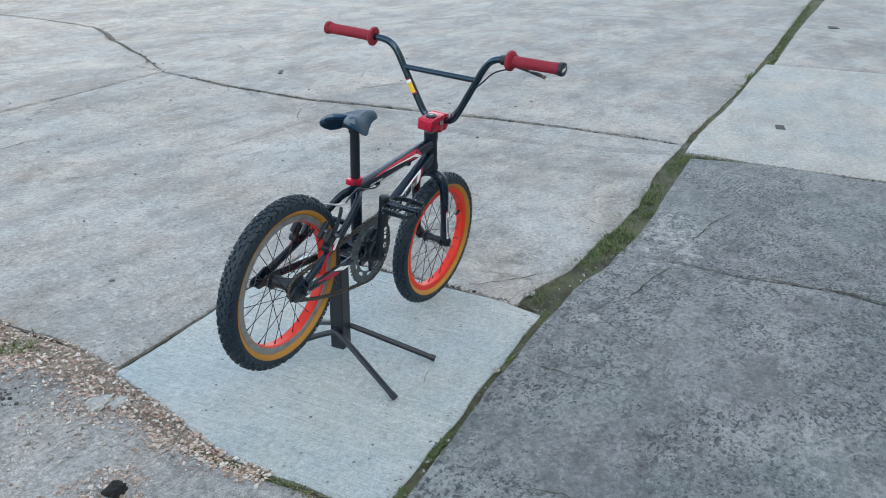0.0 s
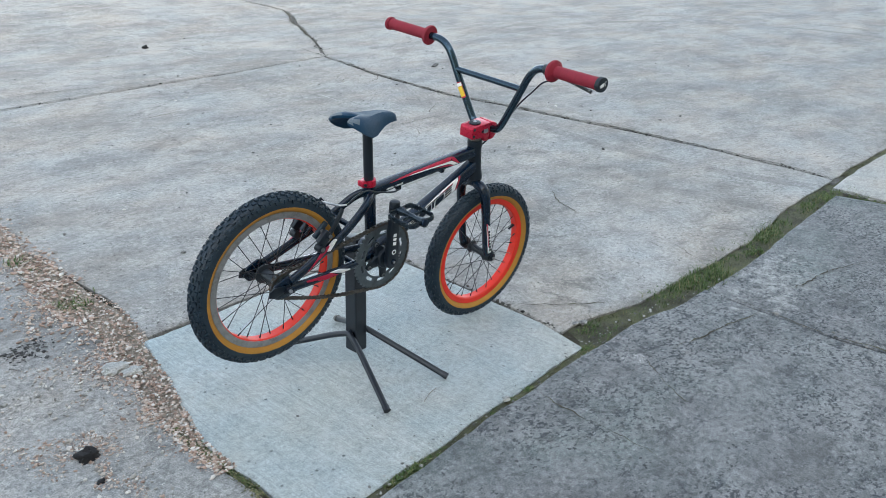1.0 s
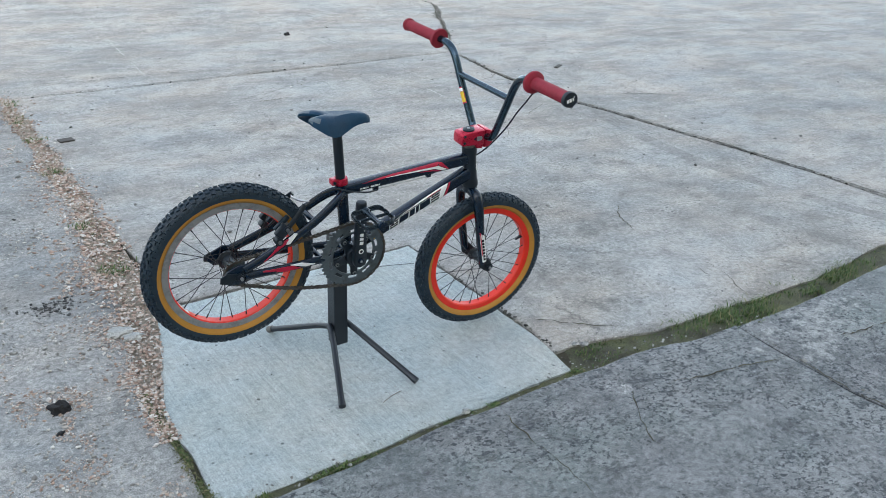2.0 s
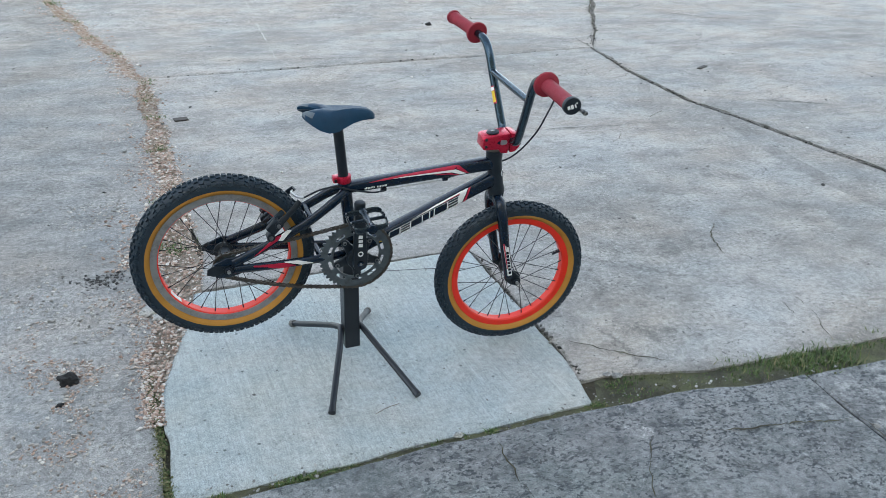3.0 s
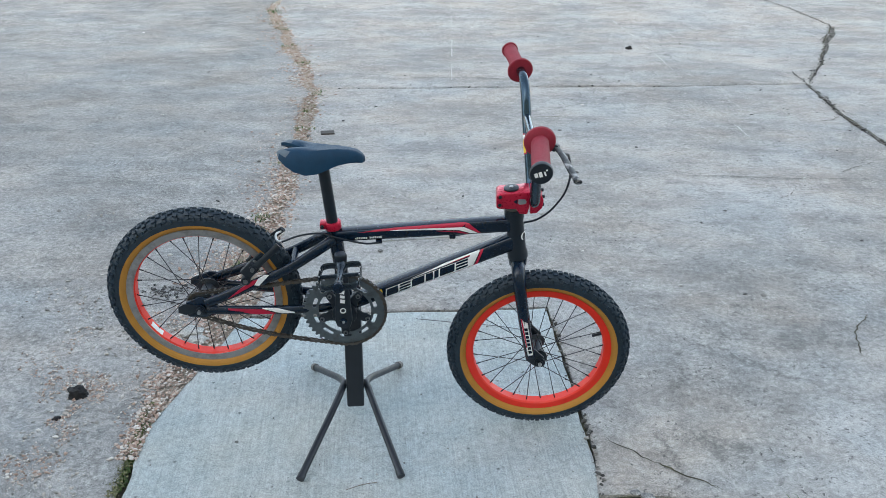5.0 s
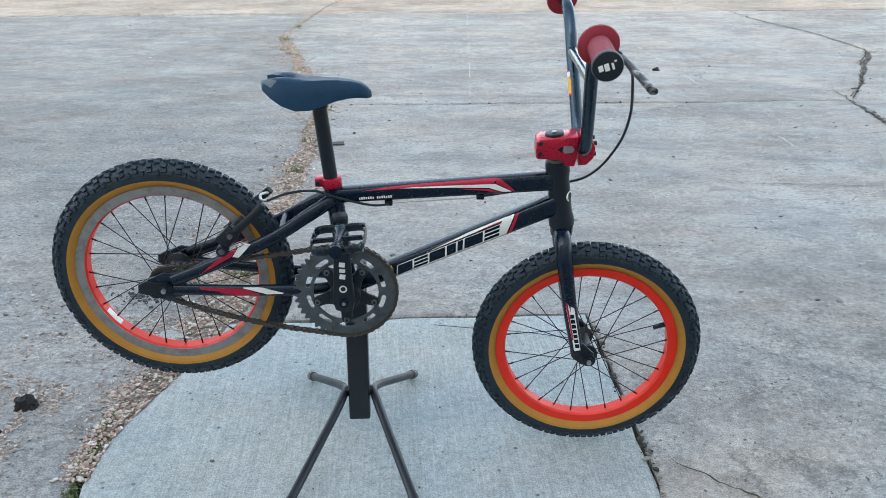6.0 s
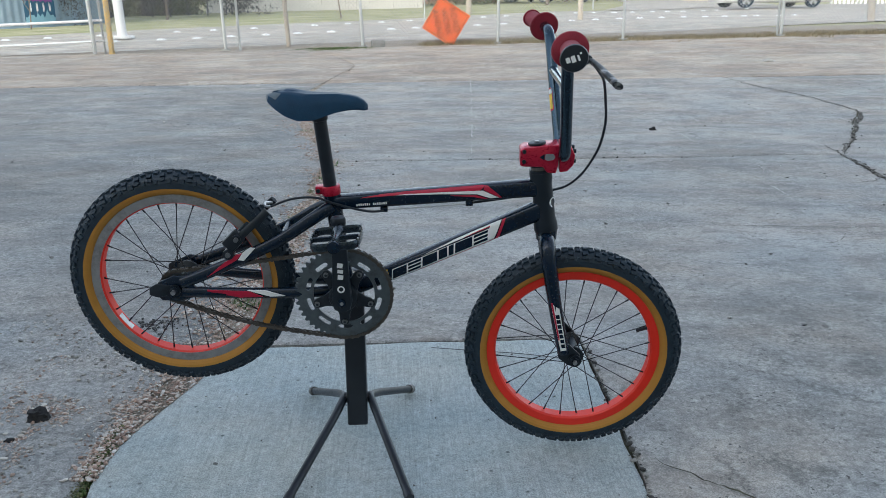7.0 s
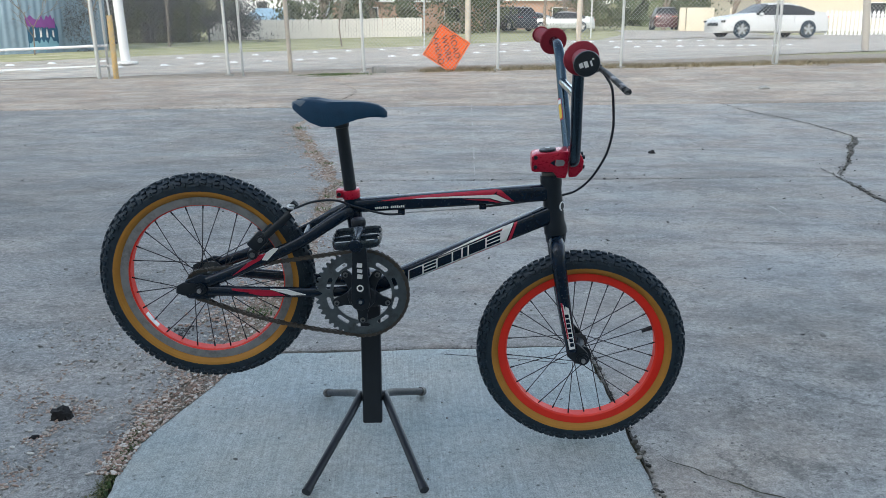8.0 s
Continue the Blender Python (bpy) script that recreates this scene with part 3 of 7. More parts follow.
def ragged(line, s0, s1, step, amp, seed):
    """A line made uneven between s0 and s1."""
    out = [p for p in line if p[0] < s0]
    n = round((s1 - s0) / step)
    for k in range(n + 1):
        q = s0 + (s1 - s0) * k / n
        fade = min(1.0, (q - s0) / 0.3)
        out.append((q, edge_at(line, q) + fade * amp * (noise.noise((q * 2.3, seed, 0.0)) + 0.8 * noise.noise((q * 6.7, seed, 3.0)))))
    return out + [p for p in line if p[0] > s1]


JOINT = ragged(JOINT, 0.7, 6.6, 0.08, 0.045, 1.5)
MAIN_LEFT = ragged([(0.6, -0.36), (0.85, -0.32), (1.04, -0.35), (2.4, -0.30), (3.53, -0.32)], 0.7, 3.53, 0.055, 0.032, 8.5)
BACK_LEFT = ragged([(3.57, -0.33), (4.2, -0.43), (5.2, -0.62), (6.4, -0.90), (8, -0.71)], 3.57, 7.0, 0.1, 0.045, 12.5)
CRACK_FAR = [(3.6, 3.06), (3.75, 3.15), (3.95, 3.28), (4.2, 3.45), (4.43, 3.56), (4.79, 3.776), (5.0, 3.87), (5.28, 4.065), (5.59, 4.21), (6.0, 4.18), (6.3, 4.16), (6.68, 4.09), (7.1, 3.95), (8.2, 3.85)]

slab("pavement_pad", -0.5, 0.62, -0.455, 0.572, 0.05, CONC_PAD, "pale square concrete pad with a broomed finish",
     [(-0.46, -0.572), (-0.24, -0.56), (0, -0.552), (0.144, -0.513), (0.288, -0.46), (0.55, -0.395)],
     [(-0.457, 0.566), (-0.3, 0.60), (-0.03, 0.614), (0.3, 0.628), (0.57, 0.638)],
     [(-0.57, -0.452), (0, -0.457), (0.57, -0.457)], [(-0.4, 0.562), (0.27, 0.572), (0.64, 0.572)], jag=0.011, lift=0.0, drop=0.004)
slab("pavement_main", -0.34, 2.93, -0.45, 3.53, 0.055, CONC, "worn grey concrete slab of the lot, cracked and stained",
     MAIN_LEFT, off(CRACK, -0.008),
     [(0.65, -0.345), (0.815, -0.374), (1.0, -0.43), (1.22, -0.45), (1.81, -0.49), (2.4, -0.45), (2.85, -0.466)],
     [(-0.4, 3.55), (1.57, 3.54), (1.99, 3.525), (3.0, 3.565)], cut=(0.645, 0.582), cut_edge=[(-0.457, 0.584), (-0.3, 0.613), (-0.03, 0.625), (0.3, 0.639), (0.6, 0.647)])
slab("pavement_right", 2.95, 20, -0.5, 8.2, 0.1, CONC, "worn grey concrete slab beyond a wandering crack",
     off(CRACK, 0.009) + off(CRACK_FAR, 0.007), None, [(2.93, -0.462), (3.47, -0.478), (4.12, -0.526), (4.89, -0.548), (5.7, -0.564), (7.0, -0.582), (11.2, -0.603), (20, -0.66)], [(4.6, 7.88), (20, 8.3)], reach=4.0, jag=0.016)
slab("pavement_back", -0.4, 3.5, 3.575, 8.0, 0.11, CONC, "grey concrete slab farther back in the lot",
     BACK_LEFT, off(CRACK_FAR, -0.006),
     [(-0.4, 3.559), (1.57, 3.549), (1.99, 3.534), (3.0, 3.574)], [(-1, 7.98), (4.6, 7.9)], reach=1.9, jag=0.018)
slab("pavement_left", -14, -0.6, -8, 8.0, 0.11, CONC_LEFT, "gritty grey concrete slab strewn with gravel", None, JOINT, None, [(-14, 8.1), (-0.8, 7.98)], reach=1.5)
slab("pavement_far_left", -9, -0.75, 8.02, 12.7, 0.2, CONC_FAR, "brownish worn concrete by the fence", None, [(8, -0.75), (9.9, -0.47), (12.7, -1.2)], [(-14, 8.13), (-0.8, 8.01)], None)
slab("pavement_far_right", -0.7, 22, 8.02, 12.7, 0.2, CONC_FAR, "brownish worn concrete along the fence", [(8, -0.742), (9.9, -0.462), (12.7, -1.19)], None, [(-1, 8.01), (4.6, 7.93), (22, 8.33)], None)
DARK_TOP = [(-0.6, -0.485), (-0.444, -0.482), (0.107, -0.482), (0.5, -0.49), (0.64, -0.495), (0.875, -0.502), (1.05, -0.545), (1.22, -0.568), (1.4, -0.578), (1.64, -0.585), (2.17, -0.578), (2.546, -0.566), (2.8, -0.562)]
slab("pavement_dark", -0.58, 1.225, -7, -0.5, 0.07, CONC_DARK, "dark mottled concrete slab with a weathered skin", None, [(-7, 1.24), (-1.54, 1.20), (-1.44, 1.226), (-1.22, 1.226), (-1.01, 1.203), (-0.77, 1.222), (-0.58, 1.235)], None, DARK_TOP, lift=0.004, jag=0.016)
slab("pavement_dark_far", 1.25, 2.76, -7, -0.59, 0.08, CONC_DARK, "dark mottled concrete slab with a weathered skin", [(-7, 1.252), (-1.54, 1.213), (-1.44, 1.237), (-1.22, 1.239), (-1.01, 1.215), (-0.77, 1.231), (-0.58, 1.245)],
     [(-7, 2.74), (-1.5, 2.755), (-1.08, 2.775), (-0.79, 2.75), (-0.58, 2.70)], None, DARK_TOP, lift=0.003)
slab("pavement_pale", 2.78, 5.83, -7, -0.6, 0.09, CONC_PALE, "pale smooth concrete slab", [(-7, 2.79), (-1.54, 2.798), (-1.27, 2.782), (-0.93, 2.782), (-0.67, 2.826), (-0.515, 2.80)], [(-7, 6.30), (-1.54, 5.90), (-1.0, 5.855), (-0.6, 5.82)], None,
     [(2.8, -0.512), (3.26, -0.512), (4.08, -0.560), (5.34, -0.584), (5.83, -0.605)], lift=0.004, jag=0.008)
slab("pavement_pale_far", 5.85, 14, -7, -0.67, 0.14, CONC, "older grey concrete slab beyond a joint", [(-7, 6.315), (-1.54, 5.912), (-1.0, 5.867), (-0.6, 5.835)], None, None,
     [(5.85, -0.672), (7.0, -0.678), (8.7, -0.70), (11.3, -0.78), (14, -0.85)], lift=0.002, jag=0.012)


def ground_sheet():
    xs = [-400, -120, -50, -25, -16, -12, -8, -4, -2, -1, 0, 1, 2, 3, 4, 6, 8, 12, 16, 25, 50, 120, 400]
    ys = [-400, -100, -30, -10, -6, -3, -1, 0, 1, 3, 5, 6, 7, 8, 9, 10, 11, 12, 13, 16, 20, 26, 34, 45, 60, 90, 150, 400]
    verts = [(x, y, ground_z(x, y) - (0.04 if x > 7 and y > 17 else 0.016)) for y in ys for x in xs]
    n = len(xs)
    faces = [(j * n + i, j * n + i + 1, (j + 1) * n + i + 1, (j + 1) * n + i) for j in range(len(ys) - 1) for i in range(n - 1)]
    ob = from_lists("ground", verts, faces, [SOIL, VERGE, TAN_DIRT], smooth=True)
    for p in ob.data.polygons:
        p.material_index = 2 if 12.4 < p.center.y < 17 and abs(p.center.x) < 14 else 1 if p.center.y > 12.4 or abs(p.center.x) > 16 or p.center.y < -10 else 0
    return tagged(ob, label="bare soil and rough grass under and round the paved lot", category="ground", kind="structure")


ground_sheet()


def strip(name, near, far, rows, cols, mat, lift, label, category):
    """A surface between two lines of (x, y) that follows the ground."""
    def along(line, s):
        x = line[0][0] + (line[-1][0] - line[0][0]) * s
        return Vector((x, edge_at(line, x)))
    verts, faces = [], []
    for i in range(cols + 1):
        a, b = along(near, i / cols), along(far, i / cols)
        for j in range(rows + 1):
            p = a.lerp(b, j / rows)
            verts.append((p.x, p.y, ground_z(p.x, p.y) + lift))
    for i in range(cols):
        for j in range(rows):
            k = i * (rows + 1) + j
            faces.append((k, k + rows + 1, k + rows + 2, k + 1))
    return tagged(from_lists(name, verts, faces, mat), label=label, category=category, kind="structure")


strip("road", [(-60, 1.0), (-9, 12.75), (-6.65, 13.15), (-0.58, 14.4), (5.76, 15.3), (11.2, 17.7), (60, 38)],
      [(-60, 8), (-10.2, 21), (-6.6, 24), (0.07, 27.4), (6.9, 32.7), (9.7, 34.6), (20, 42), (60, 70)], 14, 120, ROAD, -0.010, "grey two-way road with raised white markers", "road")
strip("road_side_street", [(8.5, 33.3), (14, 50), (17, 64)], [(19.5, 41.5), (22, 50), (24, 62)], 10, 30, ROAD, 0.012, "grey side street joining the road", "road")


def ribbon(pts, w, z, seed, rough=1.0, broken=0.0):
    """Vertices and faces of a thin ragged band along the points: each side wanders by itself."""
    pts = [Vector((x, y, 0)) for x, y in pts]
    full = []
    for a, b in zip(pts, pts[1:]):
        n = max(3, int((b - a).length / max(0.010, w * 0.8)))
        full += [a.lerp(b, k / n) for k in range(n)]
    pts = full + [pts[-1]]
    verts, faces = [], []
    for i, p in enumerate(pts):
        d = (pts[min(i + 3, len(pts) - 1)] - pts[max(i - 3, 0)]).normalized()
        side = Vector((-d.y, d.x, 0))
        q = p + side * rough * (wobble(p.x, p.y, 0.014, 7) + min(1.0, w / 0.003) * 0.006 * noise.noise((p.x * 60, p.y * 60, 6.0 + seed)))
        ends = min(1, 4 * (i + 0.2) / len(pts), 4 * (len(pts) - i) / len(pts))
        gap = noise.noise((p.x * 3.1, p.y * 3.1, seed + 20)) - broken
        for k in (-1, 1):
            ww = w * ends * max(0.06, 0.55 + 1.2 * noise.noise((p.x * 26, p.y * 26, seed + 9.0 * k)) + 0.8 * noise.noise((p.x * 7, p.y * 7, seed + 4.0 * k)))
            a = q + side * k * ww * (1.0 if not broken or gap > -0.12 else 0.08)
            verts.append((a.x, a.y, ground_z(a.x, a.y) + z))
    for i in range(len(pts) - 1):
        faces.append((2 * i, 2 * i + 1, 2 * i + 3, 2 * i + 2))
    return verts, faces


def joint_lines():
    """Open cracks and joints that wander over the slabs, filled with dirt."""
    flip = lambda line: [(x, y) for y, x in line]
    lines = [
        ([(0.655, -0.135), (0.73, -0.22), (0.82, -0.31), (0.9, -0.38)], 0.0034, SOIL),
        ([(1.495, -0.46), (1.495, -0.4), (1.54, -0.275), (1.57, -0.18)], 0.0036, SOIL),
        ([(1.25, -0.78), (1.36, -0.79), (1.515, -0.809), (1.66, -0.83), (1.808, -0.868), (1.97, -0.944)], 0.0030, SOIL),
        ([(3.2, 1.955), (3.36, 1.86), (3.475, 1.80), (3.596, 1.727)], 0.008, GREY_DIRT),
        ([(0.252, -0.50), (0.244, -0.523), (0.226, -0.659), (0.222, -0.77), (0.218, -0.878), (0.21, -0.95)], 0.0028, SOIL),
        ([(-0.42, -0.60), (-0.339, -0.685), (-0.32, -0.782), (-0.309, -0.836), (-0.33, -0.95)], 0.0034, SOIL),
        ([(0.733, -0.678), (0.998, -0.737), (1.225, -0.785)], 0.0030, SOIL),
        ([(0.642, -0.643), (0.57, -0.73), (0.512, -0.814), (0.50, -0.908)], 0.0022, SOIL),
        ([(-0.60, 8.7), (-0.56, 8.95), (-0.50, 9.3), (-0.47, 9.6), (-0.55, 9.9)], 0.008, SOIL),
        ([(4.0, 5.25), (4.10, 5.36), (4.30, 5.5)], 0.006, GREY_DIRT),
        ([(3.09, 3.94), (3.04, 3.74), (3.02, 3.60)], 0.008, GREY_DIRT),
        ([(1.604, 1.188), (1.742, 1.356), (1.827, 1.439), (1.96, 1.543), (2.05, 1.684)], 0.0034, SOIL),
        ([(1.752, 0.504), (1.604, 0.332), (1.548, 0.158), (1.519, 0.014), (1.493, -0.110)], 0.0026, SOIL),
        ([(1.498, -0.180), (1.482, -0.267), (1.484, -0.338), (1.463, -0.414)], 0.0030, SOIL),
        ([(2.18, 2.86), (2.48, 2.89), (2.81, 2.90)], 0.0036, SOIL),
        ([(0.95, 2.83), (1.25, 2.845)], 0.0030, SOIL),
        ([(1.32, 1.86), (1.545, 1.82), (1.861, 1.778), (2.084, 1.737), (2.394, 1.737), (2.745, 1.797)], 0.0032, GREY_DIRT),
        ([(2.32, 1.80), (2.43, 1.87), (2.62, 1.97)], 0.0030, SOIL),
        ([(2.584, 2.657), (2.767, 2.70), (2.864, 2.80)], 0.0034, SOIL),
        ([(4.50, 4.79), (4.76, 4.37), (5.08, 4.20)], 0.010, GREY_DIRT),
        ([(9.62, 1.67), (9.78, 1.10), (9.97, 0.39), (10.22, -0.58)], 0.022, GREY_DIRT),
        (flip(CRACK), 0.0120, GREY_DIRT),
        (flip(CRACK), 0.0040, SOIL),
        (flip(CRACK_FAR), 0.0095, GREY_DIRT),
        (flip(CRACK_FAR), 0.0050, SOIL),
        ([(-0.30, 3.562), (0.6, 3.556), (1.57, 3.552), (1.99, 3.536), (2.97, 3.575)], 0.0040, GREY_DIRT),
        ([(-0.28, 3.80), (-0.01, 3.81), (0.376, 3.816), (0.761, 3.808), (1.369, 3.66)], 0.0050, GREY_DIRT),
        ([(-0.55, 5.10), (-0.07, 5.10), (0.464, 5.10)], 0.0060, GREY_DIRT),
        (flip([(-6.5, 1.255), (-1.54, 1.213), (-1.44, 1.237), (-1.22, 1.238), (-1.01, 1.214), (-0.77, 1.230), (-0.60, 1.242)]), 0.0100, SOIL),
    ]
    for k, (pts, w, mat) in enumerate(lines):
        low = min(y for x, y in pts) < -0.47
        v, f = ribbon(pts, w, (0.0076 if low else 0.0046) + 0.0008 * (mat is SOIL), k * 1.7, broken=0.02 if w < 0.004 else 0.0)
        tagged(from_lists("crack", v, f, mat), label="thin dirt-filled crack in the concrete" if w < 0.004 else "wide broken crack filled with dirt", category="crack", kind="structure")
    for k, pts in enumerate(([(2.235, 6.2), (2.28, 5.0), (2.205, 3.74)], [(2.60, 5.6), (2.625, 4.65), (2.60, 3.70)], [(2.14, 2.85), (2.12, 2.35)], [(1.04, 9.2), (0.735, 5.42), (0.55, 3.30)])):
        v, f = ribbon(pts, 0.0075, 0.0050, 50 + k * 2.3, 0.15, 0.05)
        tagged(from_lists("line_marking", v, f, FADED_LINE), label="thin faded white line on the concrete", category="line marking", kind="structure")


joint_lines()


def joint_fill(name, label, line, half, y0, y1, mat, z, step=0.06):
    """Dirt lying in a joint: a lumpy ribbon along a line of (y, x)."""
    verts, faces = [], []
    n = int((y1 - y0) / step)
    for i in range(n + 1):
        y = y0 + (y1 - y0) * i / n
        x = edge_at(line, y)
        for k in (-1, -0.33, 0.33, 1):
            xx = x + half * k
            verts.append((xx, y, ground_z(xx, y) + z + wobble(xx, y, 0.004, 6.0)))
    for i in range(n):
        for k in range(3):
            faces.append((4 * i + k, 4 * i + k + 1, 4 * i + k + 5, 4 * i + k + 4))
    return tagged(from_lists(name, verts, faces, mat), label=label, category="soil", kind="structure")


MID_JOINT = [(y, (edge_at(JOINT, y) + edge_at([(-0.46, -0.572), (0, -0.552), (0.144, -0.513), (0.288, -0.46), (0.55, -0.395), (0.62, -0.36)], y)) / 2) for y in (-0.5, -0.1, 0.0, 0.144, 0.288, 0.4, 0.56)]
joint_fill("soil_fill", "tan sandy dirt under the gravel beside the pad", MID_JOINT, 0.075, -0.1, 0.56, TAN_DIRT, -0.006, 0.03)
joint_fill("soil_fill", "tan sandy dirt packed into the gravelly joint", off(JOINT, 0.03), 0.10, 0.55, 7.95, TAN_DIRT, -0.0045)
joint_fill("soil_fill", "grey broken dirt packed into the wandering crack", CRACK + CRACK_FAR, 0.07, -0.5, 8.1, GREY_DIRT, -0.0085)


def mud_strip():
    """The lumpy bed of the weedy joint between the dark and the pale slabs."""
    verts, faces = [], []
    lo = DARK_TOP + [(2.85, -0.53), (3.29, -0.522), (4.44, -0.570), (5.8, -0.61), (5.9, -0.68), (7.0, -0.68), (8.7, -0.70), (11.3, -0.78)]
    hi = [(-0.6, -0.455), (0.6, -0.455), (0.65, -0.345), (0.815, -0.374), (1.0, -0.43), (1.22, -0.45), (1.81, -0.49), (2.4, -0.45), (2.93, -0.462), (3.57, -0.468), (4.74, -0.507), (5.87, -0.556), (7.5, -0.582), (11.2, -0.603)]
    n, m = 420, 5
    for i in range(n + 1):
        x = -0.6 + 11.8 * (i / n) ** 1.6
        a, b = edge_at(lo, x) - 0.02, edge_at(hi, x) + 0.02
        for j in range(m + 1):
            y = a + (b - a) * j / m
            mid = math.sin(math.pi * j / m)
            verts.append((x, y, -0.014 + 0.004 * mid + wobble(x, y, 0.006, 11.0) * mid + wobble(x, y, 0.003, 40.0)))
    for i in range(n):
        for j in range(m):
            k = i * (m + 1) + j
            faces.append((k, k + m + 1, k + m + 2, k + 1))
    tagged(from_lists("mud_strip", verts, faces, MUD), label="dark mossy mud in the wide weedy joint", category="soil", kind="structure")


mud_strip()


# unseen wall, added so its shadow keeps direct sun off the near lot
def wall_behind():
    bm = box_bm((-7, -8.7, 4.8), (46, 0.5, 9.8), bevel=0.02)
    ob = part("shade_wall", bm, CREAM, smooth=False)
    return tagged(ob, label="plain unseen wall added behind the camera to shade the lot", category="wall", kind="structure")


wall_behind()
# ---- work stand ----
stand = thing("bicycle_stand", "black steel display stand with a square post and splayed tubular legs", "bike stand")
part("post", box_bm((0, 0, 0.225), (0.046, 0.046, 0.36), bevel=0.004), STAND_BLACK, stand, "black square steel post", smooth=False)
part("cradle", box_bm((0, -0.045, 0.3705), (0.044, 0.125, 0.014), bevel=0.003), STAND_BLACK, stand, "flat steel cradle under the bottom bracket", smooth=False)
part("post_cap", box_bm((0, -0.004, 0.412), (0.05, 0.05, 0.016), bevel=0.004), STAND_BLACK, stand)
for sx, front, back in ((-1, (-0.132, -0.262), (-0.124, 0.222)), (1, (0.113, -0.267), (0.121, 0.218))):
    mid = 0.030 * sx
    bend_a, bend_b = Vector((mid * 1.35, -0.040, 0.096)), Vector((mid * 1.35, 0.040, 0.096))
    foot_a, foot_b = Vector((front[0], front[1], 0.013)), Vector((back[0], back[1], 0.016))
    line = spline([foot_a, foot_a.lerp(bend_a, 0.3), foot_a.lerp(bend_a, 0.6), foot_a.lerp(bend_a, 0.9), bend_a.lerp(Vector((mid, 0, 0.108)), 0.45), (mid * 1.02, 0, 0.106),
                   bend_b.lerp(Vector((mid, 0, 0.108)), 0.45), foot_b.lerp(bend_b, 0.9), foot_b.lerp(bend_b, 0.6), foot_b.lerp(bend_b, 0.3), foot_b], 4)
    leg = part("leg", tube_bm(line, 0.0092, 12), [STAND_BLACK], stand, "bent black steel tube leg")
    d = (line[-1] - line[-2]).normalized()
    part("end_cap", tube_bm([line[-1] - d * 0.006, line[-1] + d * 0.012], 0.0114, 12), STAND_GREY, leg, "grey rubber end cap")
    e = (line[0] - line[1]).normalized()
    part("end_cap", tube_bm([line[0] - e * 0.012, line[0] + e * 0.004], 0.0104, 12), STAND_BLACK, leg)
    part("weld", disc_bm((0.024 * sx, 0, 0.106), 0.012, 0.012, (1, 0, 0)), STAND_BLACK, leg)


# ---- bicycle ----
BB_Z = 0.4026
LIFT = Matrix.Translation((0, 0, BB_Z))
bike = thing("bmx_bicycle", "black BMX bicycle with red grips and gum-wall tyres on a stand", "bicycle",
             at=Matrix.Translation((-0.0102, -0.0742, BB_Z)) @ pose(0, 0, 0, BIKE_LEAN, 0, BIKE_YAW) @ Matrix.Translation((0, 0, -BB_Z)))
HEAD_LO, HEAD_HI = Vector((0.417, 0, 0.122)), Vector((0.401, 0, 0.245))
STEER, STEM_TURN = (LIFT @ Matrix.Translation(HEAD_LO) @ Matrix.Rotation(radians(deg), 4, HEAD_HI - HEAD_LO) @ Matrix.Translation(-HEAD_LO) for deg in (STEER_DEG, STEER_DEG + 0.9))
FRONT_AXLE, REAR_AXLE = Vector((0.484, 0, -0.1520)), Vector((-0.3388, 0, 0.0206))
CHAIN_Y, RING_R, COG_R = -0.045, 0.0985, 0.0335


def fixed(name, bm, mats, parent, label="", smooth=True):
    return part(name, bm, mats, parent, label, smooth, at=LIFT)


def turned(name, bm, mats, parent, label="", smooth=True):
    return part(name, bm, mats, parent, label, smooth, at=STEER)


def tilt_to(a, b):
    """The frame of a tube from a to b in the bicycle's plane: x along it, z across it."""
    d = (Vector(b) - Vector(a)).normalized()
    return Matrix.Translation(a) @ Matrix(((d.x, 0, -d.z, 0), (0, 1, 0, 0), (d.z, 0, d.x, 0), (0, 0, 0, 1)))


def decals(parent, a, b, w, h0, h1, shapes, skin=0.0006):
    """Stickers that follow both sides of a tube: outlines in metres along and across it."""
    m, length = tilt_to(a, b), (b - a).length
    for name, outline, mat, extra in shapes:
        for s in (-1, 1):
            bm = bmesh.new()
            bm.faces.new([bm.verts.new((x, 0, z)) for x, z in outline])
            bmesh.ops.triangulate(bm, faces=bm.faces)
            for k in range(-7, 8):
                bmesh.ops.bisect_plane(bm, geom=[*bm.verts, *bm.edges, *bm.faces], plane_co=(0, 0, k * 0.0024 + 0.0004), plane_no=(0, 0, 1))
            for v in bm.verts:
                h = h0 + (h1 - h0) * v.co.x / length
                q = min(0.97, abs(v.co.z) / h)
                v.co.y = s * (w * (1 - q ** 4) ** 0.25 + skin + extra)
            for f in bm.faces:
                f.normal_update()
                if f.normal.y * s < 0:
                    f.normal_flip()
            bmesh.ops.transform(bm, matrix=m, verts=bm.verts)
            fixed(name, bm, mat, parent, smooth=True)


def slanted(x, z, w, h, lean=0.35):
    return [(x, z), (x + w, z), (x + w + h * lean, z + h), (x + h * lean, z + h)]


